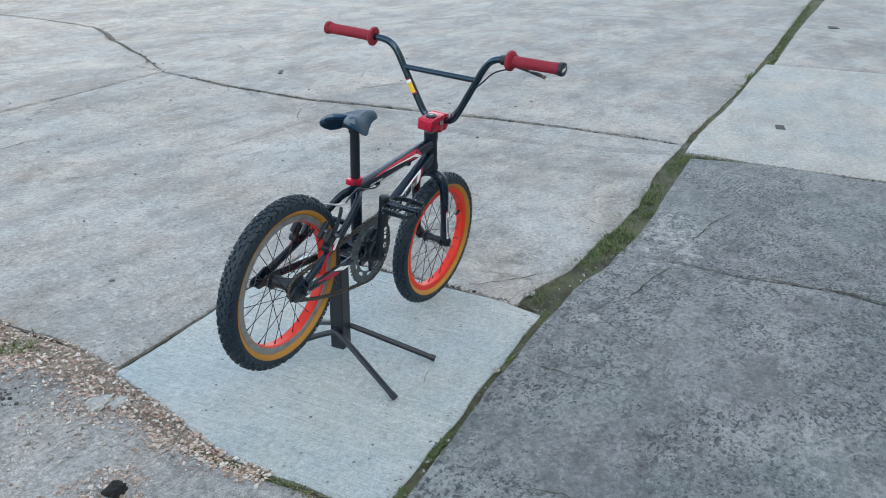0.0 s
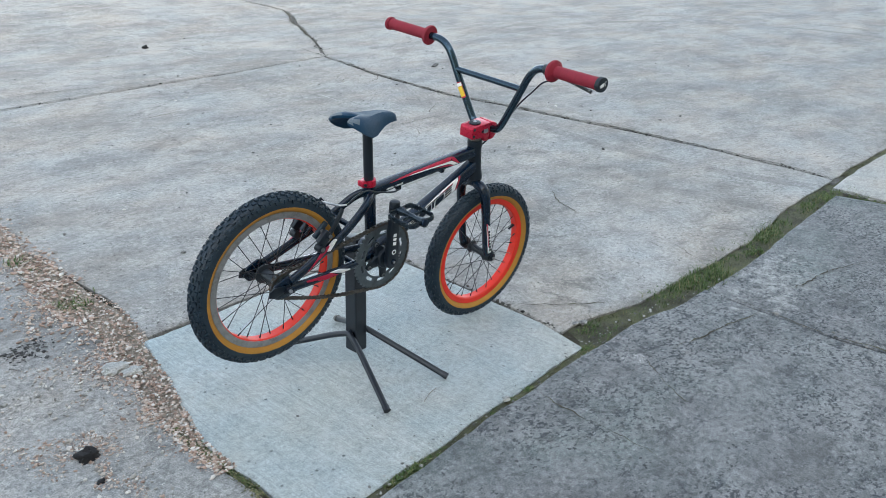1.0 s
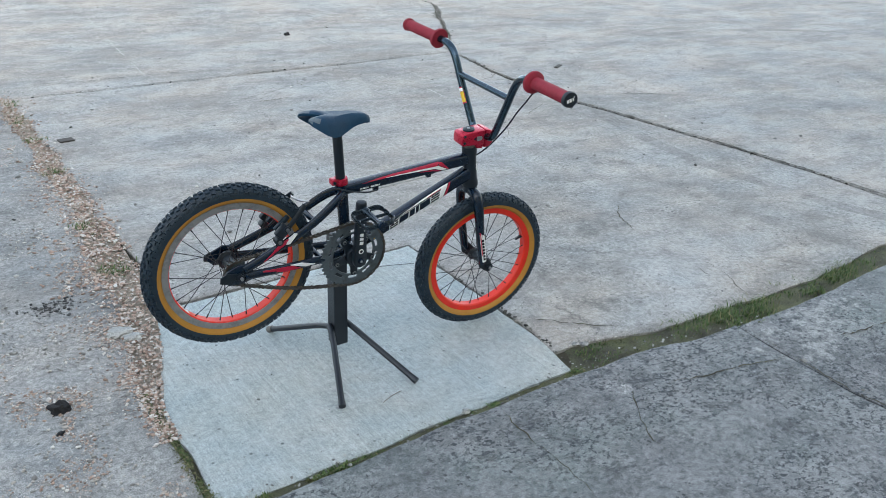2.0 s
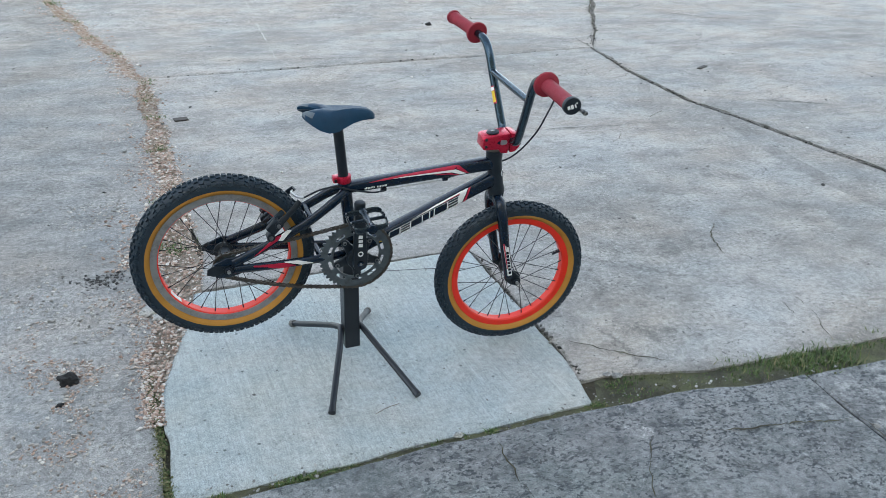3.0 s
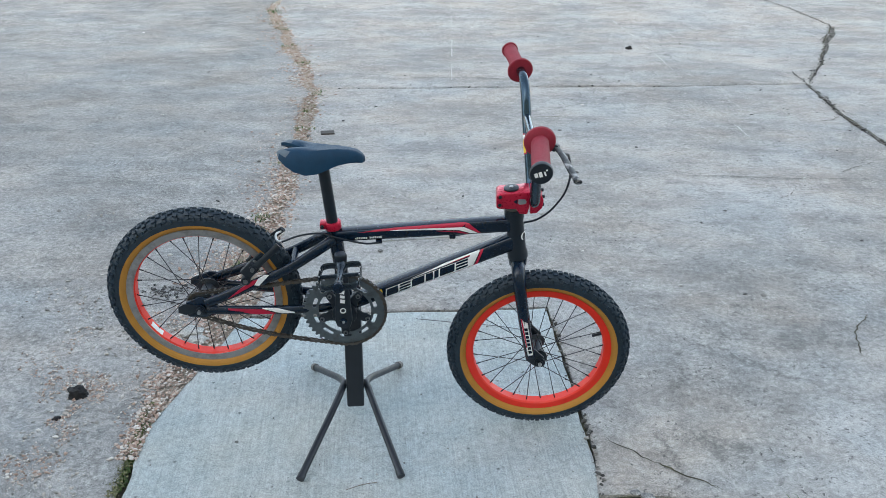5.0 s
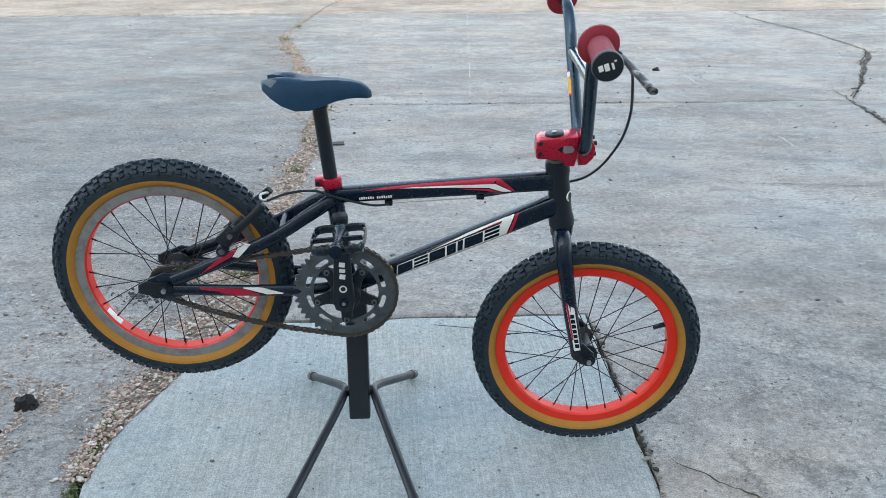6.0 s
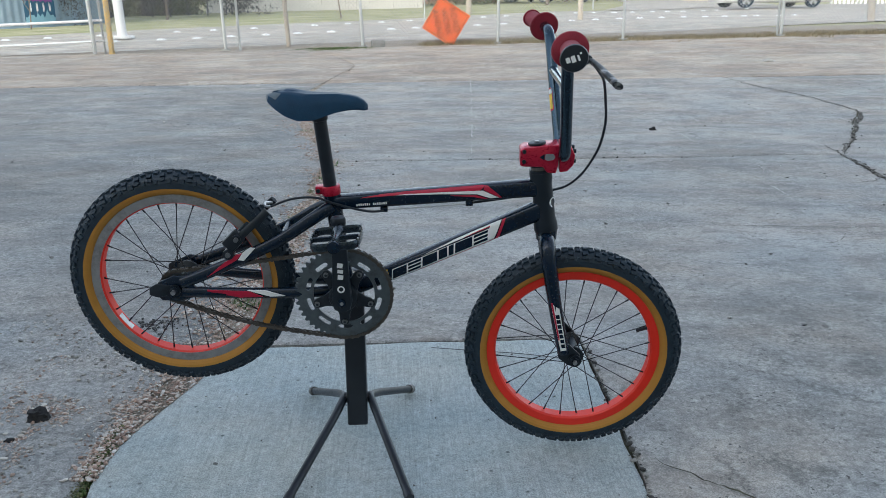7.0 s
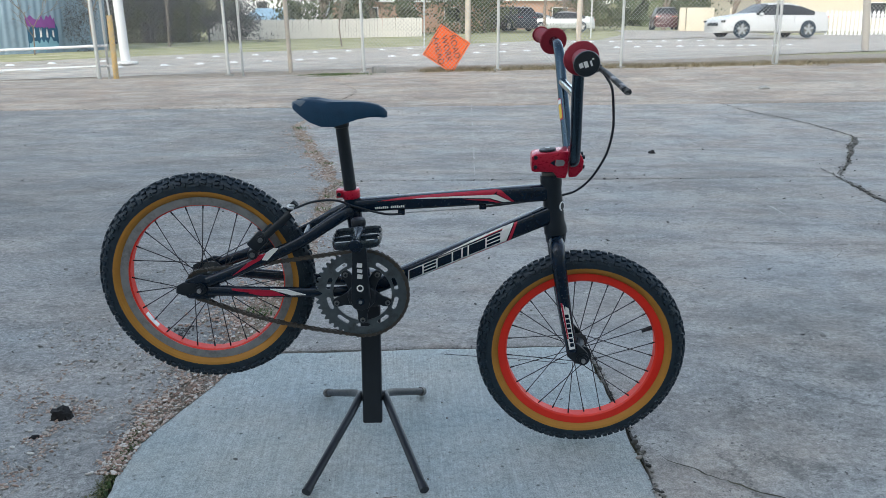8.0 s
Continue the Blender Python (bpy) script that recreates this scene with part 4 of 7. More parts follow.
# frame: the seat tube carries the other tubes
SEAT_TOP = Vector((-0.0200, 0, 0.200))
seat_tube = fixed("frame", tube_bm([(0, 0, 0.012), (-0.0095, 0, 0.10), SEAT_TOP], [0.0165, 0.0160, 0.0172], 20), BLACK, bike, "glossy black welded frame with red and white stripes")
fixed("bottom_bracket", disc_bm((0, 0, 0), 0.0235, 0.072, n=28, bevel=0.002), BLACK, seat_tube)
TT_A, TT_B = Vector((-0.020, 0, 0.184)), Vector((0.396, 0, 0.2125))
DT_A, DT_B = Vector((0.004, 0, -0.008)), Vector((0.405, 0, 0.166))


def square_tube(a, b, w, h0, h1, rnd=0.010):
    """A hydroformed tube: rounded box section, h0 high at a and h1 at b, w wide (half sizes)."""
    m = tilt_to(a, b)
    length = (b - a).length
    bm, rings = bmesh.new(), []
    for k in range(9):
        s = k / 8
        h = h0 + (h1 - h0) * s
        ring = []
        for i in range(24):
            ang = 2 * math.pi * i / 24
            c, sn = math.cos(ang), math.sin(ang)
            ring.append(bm.verts.new(m @ Vector((s * length, w * math.copysign(abs(c) ** 0.5, c), h * math.copysign(abs(sn) ** 0.5, sn)))))
        rings.append(ring)
    for p, q in zip(rings, rings[1:]):
        for i in range(24):
            bm.faces.new((p[i], p[(i + 1) % 24], q[(i + 1) % 24], q[i]))
    bm.faces.new(rings[0][::-1])
    bm.faces.new(rings[-1])
    bmesh.ops.recalc_face_normals(bm, faces=bm.faces)
    return bm


top_tube = fixed("top_tube", square_tube(TT_A, TT_B, 0.0165, 0.0145, 0.0180), BLACK, seat_tube)
down_tube = fixed("down_tube", square_tube(DT_A, DT_B, 0.0185, 0.0165, 0.0195), BLACK, seat_tube)
head_tube = fixed("head_tube", tube_bm([HEAD_LO, HEAD_LO.lerp(HEAD_HI, 0.1), HEAD_LO.lerp(HEAD_HI, 0.22), HEAD_LO.lerp(HEAD_HI, 0.8), HEAD_LO.lerp(HEAD_HI, 0.88), HEAD_HI],
                  [0.0245, 0.0245, 0.0215, 0.0205, 0.0228, 0.0228], 28), BLACK_MATT, seat_tube, "satin black head tube")
gusset_m = HEAD_LO.lerp(HEAD_HI, 0.5)
fixed("head_badge", disc_bm((gusset_m.x + 0.0140, -0.0086, gusset_m.z), 0.0105, 0.009, (0.9, -0.55, 0.1), 20), WHITE, seat_tube, "round white badge on the head tube")
fixed("head_badge_ring", disc_bm((gusset_m.x + 0.0142, -0.0087, gusset_m.z), 0.0078, 0.0096, (0.9, -0.55, 0.1), 20), BLACK_MATT, seat_tube)
for s in (-1, 1):
    stay = spline([(-0.020, 0.012 * s, 0.178), (-0.055, 0.030 * s, 0.160), (-0.135, 0.043 * s, 0.112), (-0.25, 0.054 * s, 0.062), (-0.325, 0.060 * s, 0.033)], 6)
    fixed("seat_stay", tube_bm(stay, [0.0105] * 8 + [0.0100] * (len(stay) - 8), 14, (0.9, 1.25)), BLACK, seat_tube)
    stay = spline([(-0.012, 0.022 * s, 0.002), (-0.07, 0.036 * s, 0.000), (-0.20, 0.050 * s, 0.006), (-0.325, 0.060 * s, 0.014)], 6)
    fixed("chain_stay", tube_bm(stay, 0.0098, 14, (0.9, 1.2)), BLACK, seat_tube)
    plate = [(-0.385, 0.014), (-0.368, -0.004), (-0.335, -0.006), (-0.300, 0.003), (-0.296, 0.022), (-0.312, 0.046), (-0.340, 0.050), (-0.372, 0.036)]
    fixed("dropout", prism_bm(plate, s * 0.056, s * 0.063, 0.0015), BLACK, seat_tube)
    fixed("chain_tensioner", prism_bm([(-0.392, 0.010), (-0.375, 0.004), (-0.345, 0.012), (-0.345, 0.030), (-0.375, 0.034), (-0.390, 0.026)], s * 0.063, s * 0.067, 0.001), BLACK_MATT, seat_tube)
    # stripes on the stays
    m_a, m_b = Vector((-0.325, 0, 0.033)), Vector((-0.135, 0, 0.112))
    for nm, outline, mat in (("stripe", [(0.055, -0.007), (0.125, 0.001), (0.140, 0.009), (0.128, 0.011), (0.095, 0.005)], RED_DECAL),
                             ("stripe", [(0.127, 0.000), (0.137, -0.006), (0.168, 0.008), (0.160, 0.013), (0.142, 0.010)], WHITE)):
        bm = prism_bm(outline, s * 0.045, s * 0.0605)
        for v in bm.verts:
            if abs(v.co.y) > 0.05:
                v.co.y = s * (0.0605 + 0.0098 - 0.0165 * (v.co.x / 0.2))
            else:
                v.co.y = s * (0.0605 + 0.0050 - 0.0165 * (v.co.x / 0.2))
        bmesh.ops.transform(bm, matrix=tilt_to(m_a, m_b), verts=bm.verts)
        fixed(nm, bm, mat, seat_tube, smooth=False)
    for nm, outline, mat in (("stripe", [(-0.275, 0.019), (-0.275, 0.016), (-0.210, 0.000), (-0.165, 0.000), (-0.190, 0.012)], RED_DECAL),
                             ("stripe", [(-0.195, 0.015), (-0.150, 0.000), (-0.120, 0.000), (-0.160, 0.013)], WHITE)):
        bm = prism_bm(outline, s * 0.045, s * 0.055)
        for v in bm.verts:
            if abs(v.co.y) > 0.05:
                v.co.y = s * (0.0475 - 0.062 * (v.co.x + 0.12) + 0.0072)
            else:
                v.co.y = s * (0.0475 - 0.062 * (v.co.x + 0.12) + 0.0030)
        fixed(nm, bm, mat, seat_tube, smooth=False)
bridge = [(-0.118, -0.040, 0.124), (-0.118, 0.040, 0.124)]
fixed("stay_bridge", tube_bm(bridge, 0.008, 12, up=(0, 0, 1)), BLACK, seat_tube)
fixed("stay_bridge", tube_bm([(-0.095, -0.034, 0.002), (-0.095, 0.034, 0.002)], 0.008, 12, up=(0, 0, 1)), BLACK, seat_tube)
tt_len, dt_len = (TT_B - TT_A).length, (DT_B - DT_A).length
TOP, DOWN = (top_tube, TT_A, TT_B, 0.0165, 0.0145, 0.0180), (down_tube, DT_A, DT_B, 0.0185, 0.0165, 0.0195)
decals(*TOP, [
    ("stripe", [(0.056, 0.0086), (0.089, 0.0090), (0.155, 0.0104), (0.220, 0.0090), (0.300, 0.0062), (0.312, 0.0158), (0.306, 0.0164), (0.220, 0.0154), (0.155, 0.0148), (0.100, 0.0130)], RED_DECAL, 0.0),
    ("stripe", [(0.128, 0.0094), (0.160, 0.0078), (0.220, 0.0048), (0.294, -0.0008), (0.320, -0.0112), (0.337, -0.0112), (0.306, 0.0062), (0.298, 0.0064), (0.220, 0.0088), (0.155, 0.0102)], WHITE, 0.0002),
    ("stripe", [(0.307, 0.0078), (0.338, -0.0112), (0.344, -0.0112), (0.317, 0.0150), (0.311, 0.0158)], RED_DECAL, 0.0003),
    ("stripe", [(0.238, 0.0016), (0.292, -0.0024), (0.316, -0.0116), (0.307, -0.0116), (0.287, -0.0060), (0.250, -0.0012)], RED_DECAL, 0.0003)])
for k in range(15):
    if k != 7:
        decals(*TOP, [("lettering", slanted(0.050 + k * 0.0042, -0.0078, 0.0026, 0.0052 if k % 3 else 0.0042, 0.0), WHITE, 0.0)])
# down tube: a white plate with dark slanted blocks, a white flash and red lines
decals(*DOWN, [
    ("stripe", [(0.096, -0.0132), (0.318, -0.0142), (0.332, 0.0104), (0.300, 0.0098), (0.107, 0.0086)], WHITE, 0.0),
    ("stripe", [(0.312, -0.0142), (0.326, -0.0142), (0.356, 0.0172), (0.330, 0.0172)], WHITE, 0.0002),
    ("stripe", [(0.170, 0.0112), (0.330, 0.0134), (0.338, 0.0174), (0.260, 0.0164)], WHITE, 0.0),
    ("stripe", [(0.262, 0.0124), (0.328, 0.0128), (0.330, 0.0146), (0.300, 0.0142)], RED_DECAL, 0.0004),
    ("stripe", [(0.150, -0.0160), (0.328, -0.0166), (0.327, -0.0150), (0.160, -0.0146)], RED_DECAL, 0.0003),
    ("stripe", [(0.328, -0.0162), (0.336, -0.0162), (0.365, 0.0168), (0.358, 0.0168)], RED_DECAL, 0.0003),
    ("mark", [(0.072, -0.0060), (0.082, -0.0085), (0.092, -0.0040), (0.097, 0.0040), (0.097, 0.0125), (0.090, 0.0125), (0.090, 0.0060), (0.086, 0.0000), (0.080, -0.0030), (0.073, 0.0000)], YELLOW, 0.0)])
for x, w, barred_block in ((0.1000, 0.0310, False), (0.1345, 0.0290, True), (0.1670, 0.0330, False), (0.2035, 0.0190, False), (0.2260, 0.0110, False), (0.2405, 0.0380, False), (0.2820, 0.0310, True)):
    h = 0.0186 + (x - 0.10) * 0.010
    z0 = -0.0112
    if barred_block:
        decals(*DOWN, [("lettering", slanted(x + j * h * 0.165, z0 + j * h / 2.72, w, h * 0.255, 0.45), BLACK, 0.0005) for j in range(3)])
        continue
    decals(*DOWN, [("lettering", slanted(x, z0, w, h, 0.45), BLACK, 0.0005)])

# seat post, collar, saddle
collar_c = SEAT_TOP + Vector((-0.0015, 0, 0.010))
collar = fixed("seat_clamp", disc_bm(collar_c, 0.0195, 0.019, (-0.1, 0, 1), 28, 0.002), ANOD, bike, "red anodised seat post clamp")
fixed("clamp_ears", box_bm(collar_c + Vector((-0.022, 0, 0.001)), (0.016, 0.024, 0.016), bevel=0.002), ANOD, collar)
fixed("bolt", disc_bm(collar_c + Vector((-0.024, -0.013, 0.001)), 0.0042, 0.006), BLACK_MATT, collar)
seat_post = fixed("seat_post", tube_bm([SEAT_TOP + Vector((0, 0, -0.01)), (-0.0390, 0, 0.385)], 0.0134, 20), BLACK_MATT, bike, "satin black seat post")
fixed("seat_post_head", disc_bm((-0.0375, 0, 0.368), 0.0165, 0.034, (-0.1, 0, 1), 20, 0.003), BLACK_MATT, seat_post)


def saddle_mesh():
    """A padded saddle: a wide flared tail, a waist and a long drooping nose."""
    xs = [-0.131, -0.126, -0.111, -0.093, -0.070, -0.046, -0.023, 0.0, 0.022, 0.040, 0.052, 0.059]
    half = [0.034, 0.050, 0.061, 0.063, 0.058, 0.048, 0.036, 0.028, 0.0235, 0.020, 0.015, 0.005]
    top = [0.412, 0.416, 0.416, 0.412, 0.408, 0.406, 0.405, 0.4045, 0.402, 0.398, 0.391, 0.383]
    low = [0.401, 0.394, 0.381, 0.368, 0.358, 0.357, 0.363, 0.371, 0.376, 0.377, 0.376, 0.378]
    bm, rings = bmesh.new(), []
    side = [math.sin(math.pi * (k / 12 - 0.5)) for k in range(13)]
    for x, w, t, b in zip(xs, half, top, low):
        rear = min(1.0, max(0.0, (-0.030 - x) / 0.085))
        over, under = [], []
        for u in side:
            mid = max(0.0, 1 - abs(u) / 0.88)
            fall = max(0.0, (abs(u) - 0.45) / 0.55) ** 2.4
            px = x + 0.056 * rear * mid
            hi = t - 0.010 * rear * mid - (t - b) * fall
            over.append(bm.verts.new((px, w * u, hi)))
            if abs(u) < 0.99:
                under.append(bm.verts.new((px, w * u * 0.97, max(hi - 0.012, min(b, hi - 0.006)))))
        rings.append(over + under[::-1])
    for i, (p, q) in enumerate(zip(rings, rings[1:])):
        for k in range(24):
            f = bm.faces.new((p[k], p[(k + 1) % 24], q[(k + 1) % 24], q[k]))
            if i == 0 and (1 <= k <= 3 or 8 <= k <= 10) or i == 1 and k in (2, 9):
                f.material_index = 1
    for end in (rings[0], rings[-1]):
        for k in range(12):
            low_a, low_b = end[(24 - k) % 24] if k else end[0], end[23 - k] if k < 11 else end[12]
            face = [end[k], end[k + 1]] + [v for v in (low_b, low_a) if v not in (end[k], end[k + 1])]
            bm.faces.new(face)
    bmesh.ops.recalc_face_normals(bm, faces=bm.faces)
    return bm


LEVEL = Matrix.Translation((0, 0, 0.385)) @ Matrix.Rotation(radians(-4.5), 4, "X") @ Matrix.Translation((0, 0, -0.385))
saddle_bm = saddle_mesh()
bmesh.ops.transform(saddle_bm, matrix=LEVEL, verts=saddle_bm.verts)
saddle = fixed("saddle", saddle_bm, [SEAT, SCUFF], bike, "black padded saddle with a flared tail and scuffed corners")
fixed("saddle_base", box_bm((-0.040, 0, 0.378), (0.066, 0.036, 0.018), bevel=0.005), BLACK_MATT, saddle)


# ---- wheels ----
def tyre_bm(knobs, seed):
    """Casing with gum sides up to the shoulder, and a tread of staggered blocks."""
    rnd = random.Random(seed)
    half = [(0.1800, 0.0112), (0.1850, 0.0135), (0.1900, 0.0192), (0.1950, 0.0226), (GUM_R, 0.0240), (0.2055, 0.0236), (0.2120, 0.0226), (0.2185, 0.0198), (0.2243, 0.0152), (0.2284, 0.0092), (0.2300, 0.0030)]
    prof = half + [(r, -y) for r, y in reversed(half)]
    bm = bmesh.new()
    lathe(bm, prof, 112, closed=False)
    for f in bm.faces:
        f.material_index = 1 if max(math.hypot(v.co.x, v.co.z) for v in f.verts) < GUM_R + 0.0004 else 0
    r_mid, hr, half_w = 0.2085, 0.0237, 0.0232
    for k in range(knobs):
        a0 = 2 * math.pi * k / knobs
        rows = ((0.0, 0.0088, 0.0118), (0.68, 0.0086, 0.0118), (-0.68, 0.0086, 0.0118)) if k % 2 else ((0.34, 0.0082, 0.0118), (-0.34, 0.0082, 0.0118))
        side = ((1.08, 0.0080, 0.0112), (-1.08, 0.0080, 0.0112)) if k % 2 else ((1.26, 0.0105, 0.0085), (-1.26, 0.0105, 0.0085))
        for phi, w, ln in (*rows, *side):
            rr = r_mid + hr * math.cos(phi)
            m = Matrix.Rotation(-a0 + rnd.uniform(-0.005, 0.005), 4, "Y") @ Matrix.Translation((rr, half_w * math.sin(phi), 0)) @ Matrix.Rotation(phi, 4, "Z") @ Matrix.Rotation(rnd.uniform(-0.12, 0.12) + (0.2 if k % 4 < 2 else -0.2), 4, "X")
            q = [[bm.verts.new(m @ Vector((x, w * sy * t, ln * sz * t))) for sy, sz in ((-0.5, -0.5), (0.5, -0.5), (0.5, 0.5), (-0.5, 0.5))] for x, t in ((-0.004, 1.0), (0.0022, 0.80))]
            bm.faces.new(q[1])
            for i in range(4):
                bm.faces.new((q[0][i], q[0][(i + 1) % 4], q[1][(i + 1) % 4], q[1][i]))
    bmesh.ops.recalc_face_normals(bm, faces=bm.faces)
    return bm


GUM_R = 0.2002
SPOKE_LEN = 0.150
spoke_mesh = bpy.data.meshes.new("spoke")
sb = bmesh.new()
tube(sb, [(0, 0, 0), (0, 0, SPOKE_LEN - 0.010)], 0.00105, 6, cap=False)
tube(sb, [(0, 0, SPOKE_LEN - 0.011), (0, 0, SPOKE_LEN + 0.004)], 0.0018, 6)
sb.to_mesh(spoke_mesh)
sb.free()
spoke_mesh.materials.append(SPOKE)


def wheel(label, centre, steer, rear, start):
    hub = bmesh.new()
    if rear:
        prof = [(0.004, -0.052), (0.012, -0.052), (0.013, -0.034), (0.026, -0.033), (0.026, -0.029), (0.0165, -0.024), (0.0155, 0.0), (0.0165, 0.024), (0.026, 0.029), (0.026, 0.033), (0.013, 0.036), (0.010, 0.050), (0.004, 0.050)]
    else:
        prof = [(0.004, -0.046), (0.0105, -0.046), (0.012, -0.037), (0.0205, -0.036), (0.0205, -0.032), (0.013, -0.026), (0.0115, 0.0), (0.013, 0.026), (0.0205, 0.032), (0.0205, 0.036), (0.012, 0.037), (0.0105, 0.046), (0.004, 0.046)]
    lathe(hub, prof, 28, closed=False)
    w = part("wheel", hub, BLACK_MATT, bike, label)
    w.matrix_local = (STEER if steer else LIFT) @ Matrix.Translation(centre) @ Matrix.Rotation(radians(start), 4, "Y")
    part("tyre", tyre_bm(104, 5 if rear else 9), [RUBBER, GUM], w, "knobbly black tyre with tan gum sidewalls", smooth=False)
    rim = bmesh.new()
    lathe(rim, [(0.1662, -0.0112), (0.1662, 0.0112), (0.1695, 0.0148), (0.1852, 0.0154), (0.1852, 0.0135), (0.1790, 0.0125), (0.1770, 0.0), (0.1790, -0.0125), (0.1852, -0.0135), (0.1852, -0.0154), (0.1695, -0.0148)], 112)
    part("rim", rim, RIM_RED, w, "bright red painted rim")
    if rear:
        for s in (-1, 1):
            bm = bmesh.new()
            lathe(bm, [(0.1692, s * 0.0148), (0.1692, s * 0.0157), (0.1862, s * 0.0163), (0.1862, s * 0.0128), (0.1855, s * 0.0128), (0.1855, s * 0.0154)], 112)
            part("brake_track", bm, RIM_GREY, w, "bare grey worn brake track")
        bm = bmesh.new()
        for k in range(6):
            a = radians(211 + start + k * 2.2)
            box(bm, (0.1656 * math.cos(a), -0.003, 0.1656 * math.sin(a)), (0.0010, 0.015, 0.0062), Matrix.Rotation(-a, 4, "Y"))
        part("sticker", bm, WHITE, w, "torn white rim sticker", smooth=False)
    n, flange, fy = 28, 0.0235 if rear else 0.0182, 0.031 if rear else 0.034
    for k in range(n):
        side = 1 if k % 2 else -1
        lead = 1 if (k // 2) % 2 else -1
        a_rim = 2 * math.pi * (k + 0.5) / n
        a_hub = a_rim + lead * radians(72)
        p = Vector((flange * math.cos(a_hub), side * fy + lead * 0.0012, flange * math.sin(a_hub)))
        q = Vector((0.1674 * math.cos(a_rim), side * 0.003, 0.1674 * math.sin(a_rim)))
        sp = new("spoke", spoke_mesh)
        sp.parent = w
        sp.matrix_local = Matrix.Translation(p) @ (q - p).to_track_quat("Z", "Y").to_matrix().to_4x4() @ Matrix.Diagonal((1, 1, (q - p).length / SPOKE_LEN, 1))
    end = 0.084 if rear else 0.070
    part("axle", tube_bm([(0, -end, 0), (0, end, 0)], 0.0046, 12, up=(0, 0, 1)), STEEL, w)
    for s in (-1, 1):
        nut = bmesh.new()
        disc(nut, (0, s * (end - 0.010), 0), 0.0088, 0.0085, n=6, bevel=0.0008)
        disc(nut, (0, s * (end - 0.0150), 0), 0.0125, 0.002, n=20)
        part("axle_nut", nut, BLACK_MATT, w)
    a = radians(18) if not rear else radians(48)
    valve = tube_bm([(0.1665 * math.cos(a), 0, 0.1665 * math.sin(a)), (0.152 * math.cos(a), 0, 0.152 * math.sin(a)), (0.142 * math.cos(a), 0, 0.142 * math.sin(a))], [0.004, 0.0036, 0.0042], 8)
    part("valve", valve, BLACK_MATT, w)
    return w


wheel("front wheel with a red rim and a knobbly gum-wall tyre", FRONT_AXLE, True, False, 0)
wheel("rear wheel with a worn grey and red rim and a knobbly gum-wall tyre", REAR_AXLE, False, True, 7)


def gear(teeth, r_pitch, inner, y, thick, slots=None):
    """A toothed wheel; slots lie between two radii, so many round it."""
    per = 6
    n = teeth * per
    tooth = [-0.0036, -0.0020, 0.0026, 0.0034, 0.0026, -0.0020]
    bm = bmesh.new()
    bands = []
    if slots:
        lo, hi, count = slots
        e = (hi - lo) * 0.22
        bands = [lo, lo + e, hi - e, hi]
    rads = [inner, *bands, r_pitch - 0.006]
    rings = [[bm.verts.new((r * math.cos(2 * math.pi * k / n), y, r * math.sin(2 * math.pi * k / n))) for k in range(n)] for r in rads]
    rings.append([bm.verts.new(((r_pitch + tooth[k % per]) * math.cos(2 * math.pi * k / n), y, (r_pitch + tooth[k % per]) * math.sin(2 * math.pi * k / n))) for k in range(n)])
    fs = []
    for j in range(len(rings) - 1):
        for k in range(n):
            if slots and 1 <= j <= 3:
                ph = abs((k + 0.5) / n * count % 1 - 0.5)
                if ph < (0.31 if j == 2 else 0.265):
                    continue
            fs.append(bm.faces.new((rings[j][k], rings[j][(k + 1) % n], rings[j + 1][(k + 1) % n], rings[j + 1][k])))
    ext = bmesh.ops.extrude_face_region(bm, geom=fs)
    for v in ext["geom"]:
        if isinstance(v, bmesh.types.BMVert):
            v.co.y += thick
    bmesh.ops.recalc_face_normals(bm, faces=bm.faces)
    return bm


# crank set
BOLT = plain("dull bolt steel", (0.20, 0.21, 0.22), 0.35, 0.8, 0.0, 0.3, 60, 0.05)
spider = bmesh.new()
disc(spider, (0, CHAIN_Y - 0.010, 0), 0.030, 0.026, n=28, bevel=0.004)
for k in range(5):
    a = radians(90 + 36 + 72 * k)
    m = Matrix.Rotation(-a, 4, "Y")
    arm = bmesh.new()
    prism(arm, [(0.010, -0.022), (0.030, -0.0150), (0.043, -0.0105), (0.054, -0.0105), (0.063, -0.0080), (0.067, 0.0), (0.063, 0.0080), (0.054, 0.0105), (0.043, 0.0105), (0.030, 0.0150), (0.010, 0.022)], CHAIN_Y - 0.011, CHAIN_Y - 0.003, 0.0015)
    bmesh.ops.transform(arm, matrix=m, verts=arm.verts)
    tmp = bpy.data.meshes.new("arm")
    arm.to_mesh(tmp)
    arm.free()
    spider.from_mesh(tmp)
crankset = fixed("crankset", spider, BLACK_MATT, bike, "black five-arm crank set")
ring = fixed("chainring", gear(46, RING_R, 0.0630, CHAIN_Y - 0.002, 0.004, (0.0695, 0.0785, 10)), GEAR, crankset, "grimy grey toothed chainring")
for k in range(5):
    a = radians(90 + 36 + 72 * k)
    at_bolt = Vector((0.0575 * math.cos(a), CHAIN_Y - 0.0122, 0.0575 * math.sin(a)))
    fixed("chainring_bolt", disc_bm(at_bolt, 0.0056, 0.004, n=16, bevel=0.0008), BOLT, crankset, "steel chainring bolt")
    # black disc on the bolt head, standing in for the shade inside its socket
    fixed("bolt_socket", disc_bm(at_bolt - Vector((0, 0.0019, 0)), 0.0030, 0.001, n=6), BLACK_MATT, crankset)
arm = bmesh.new()
CRANK = 0.162
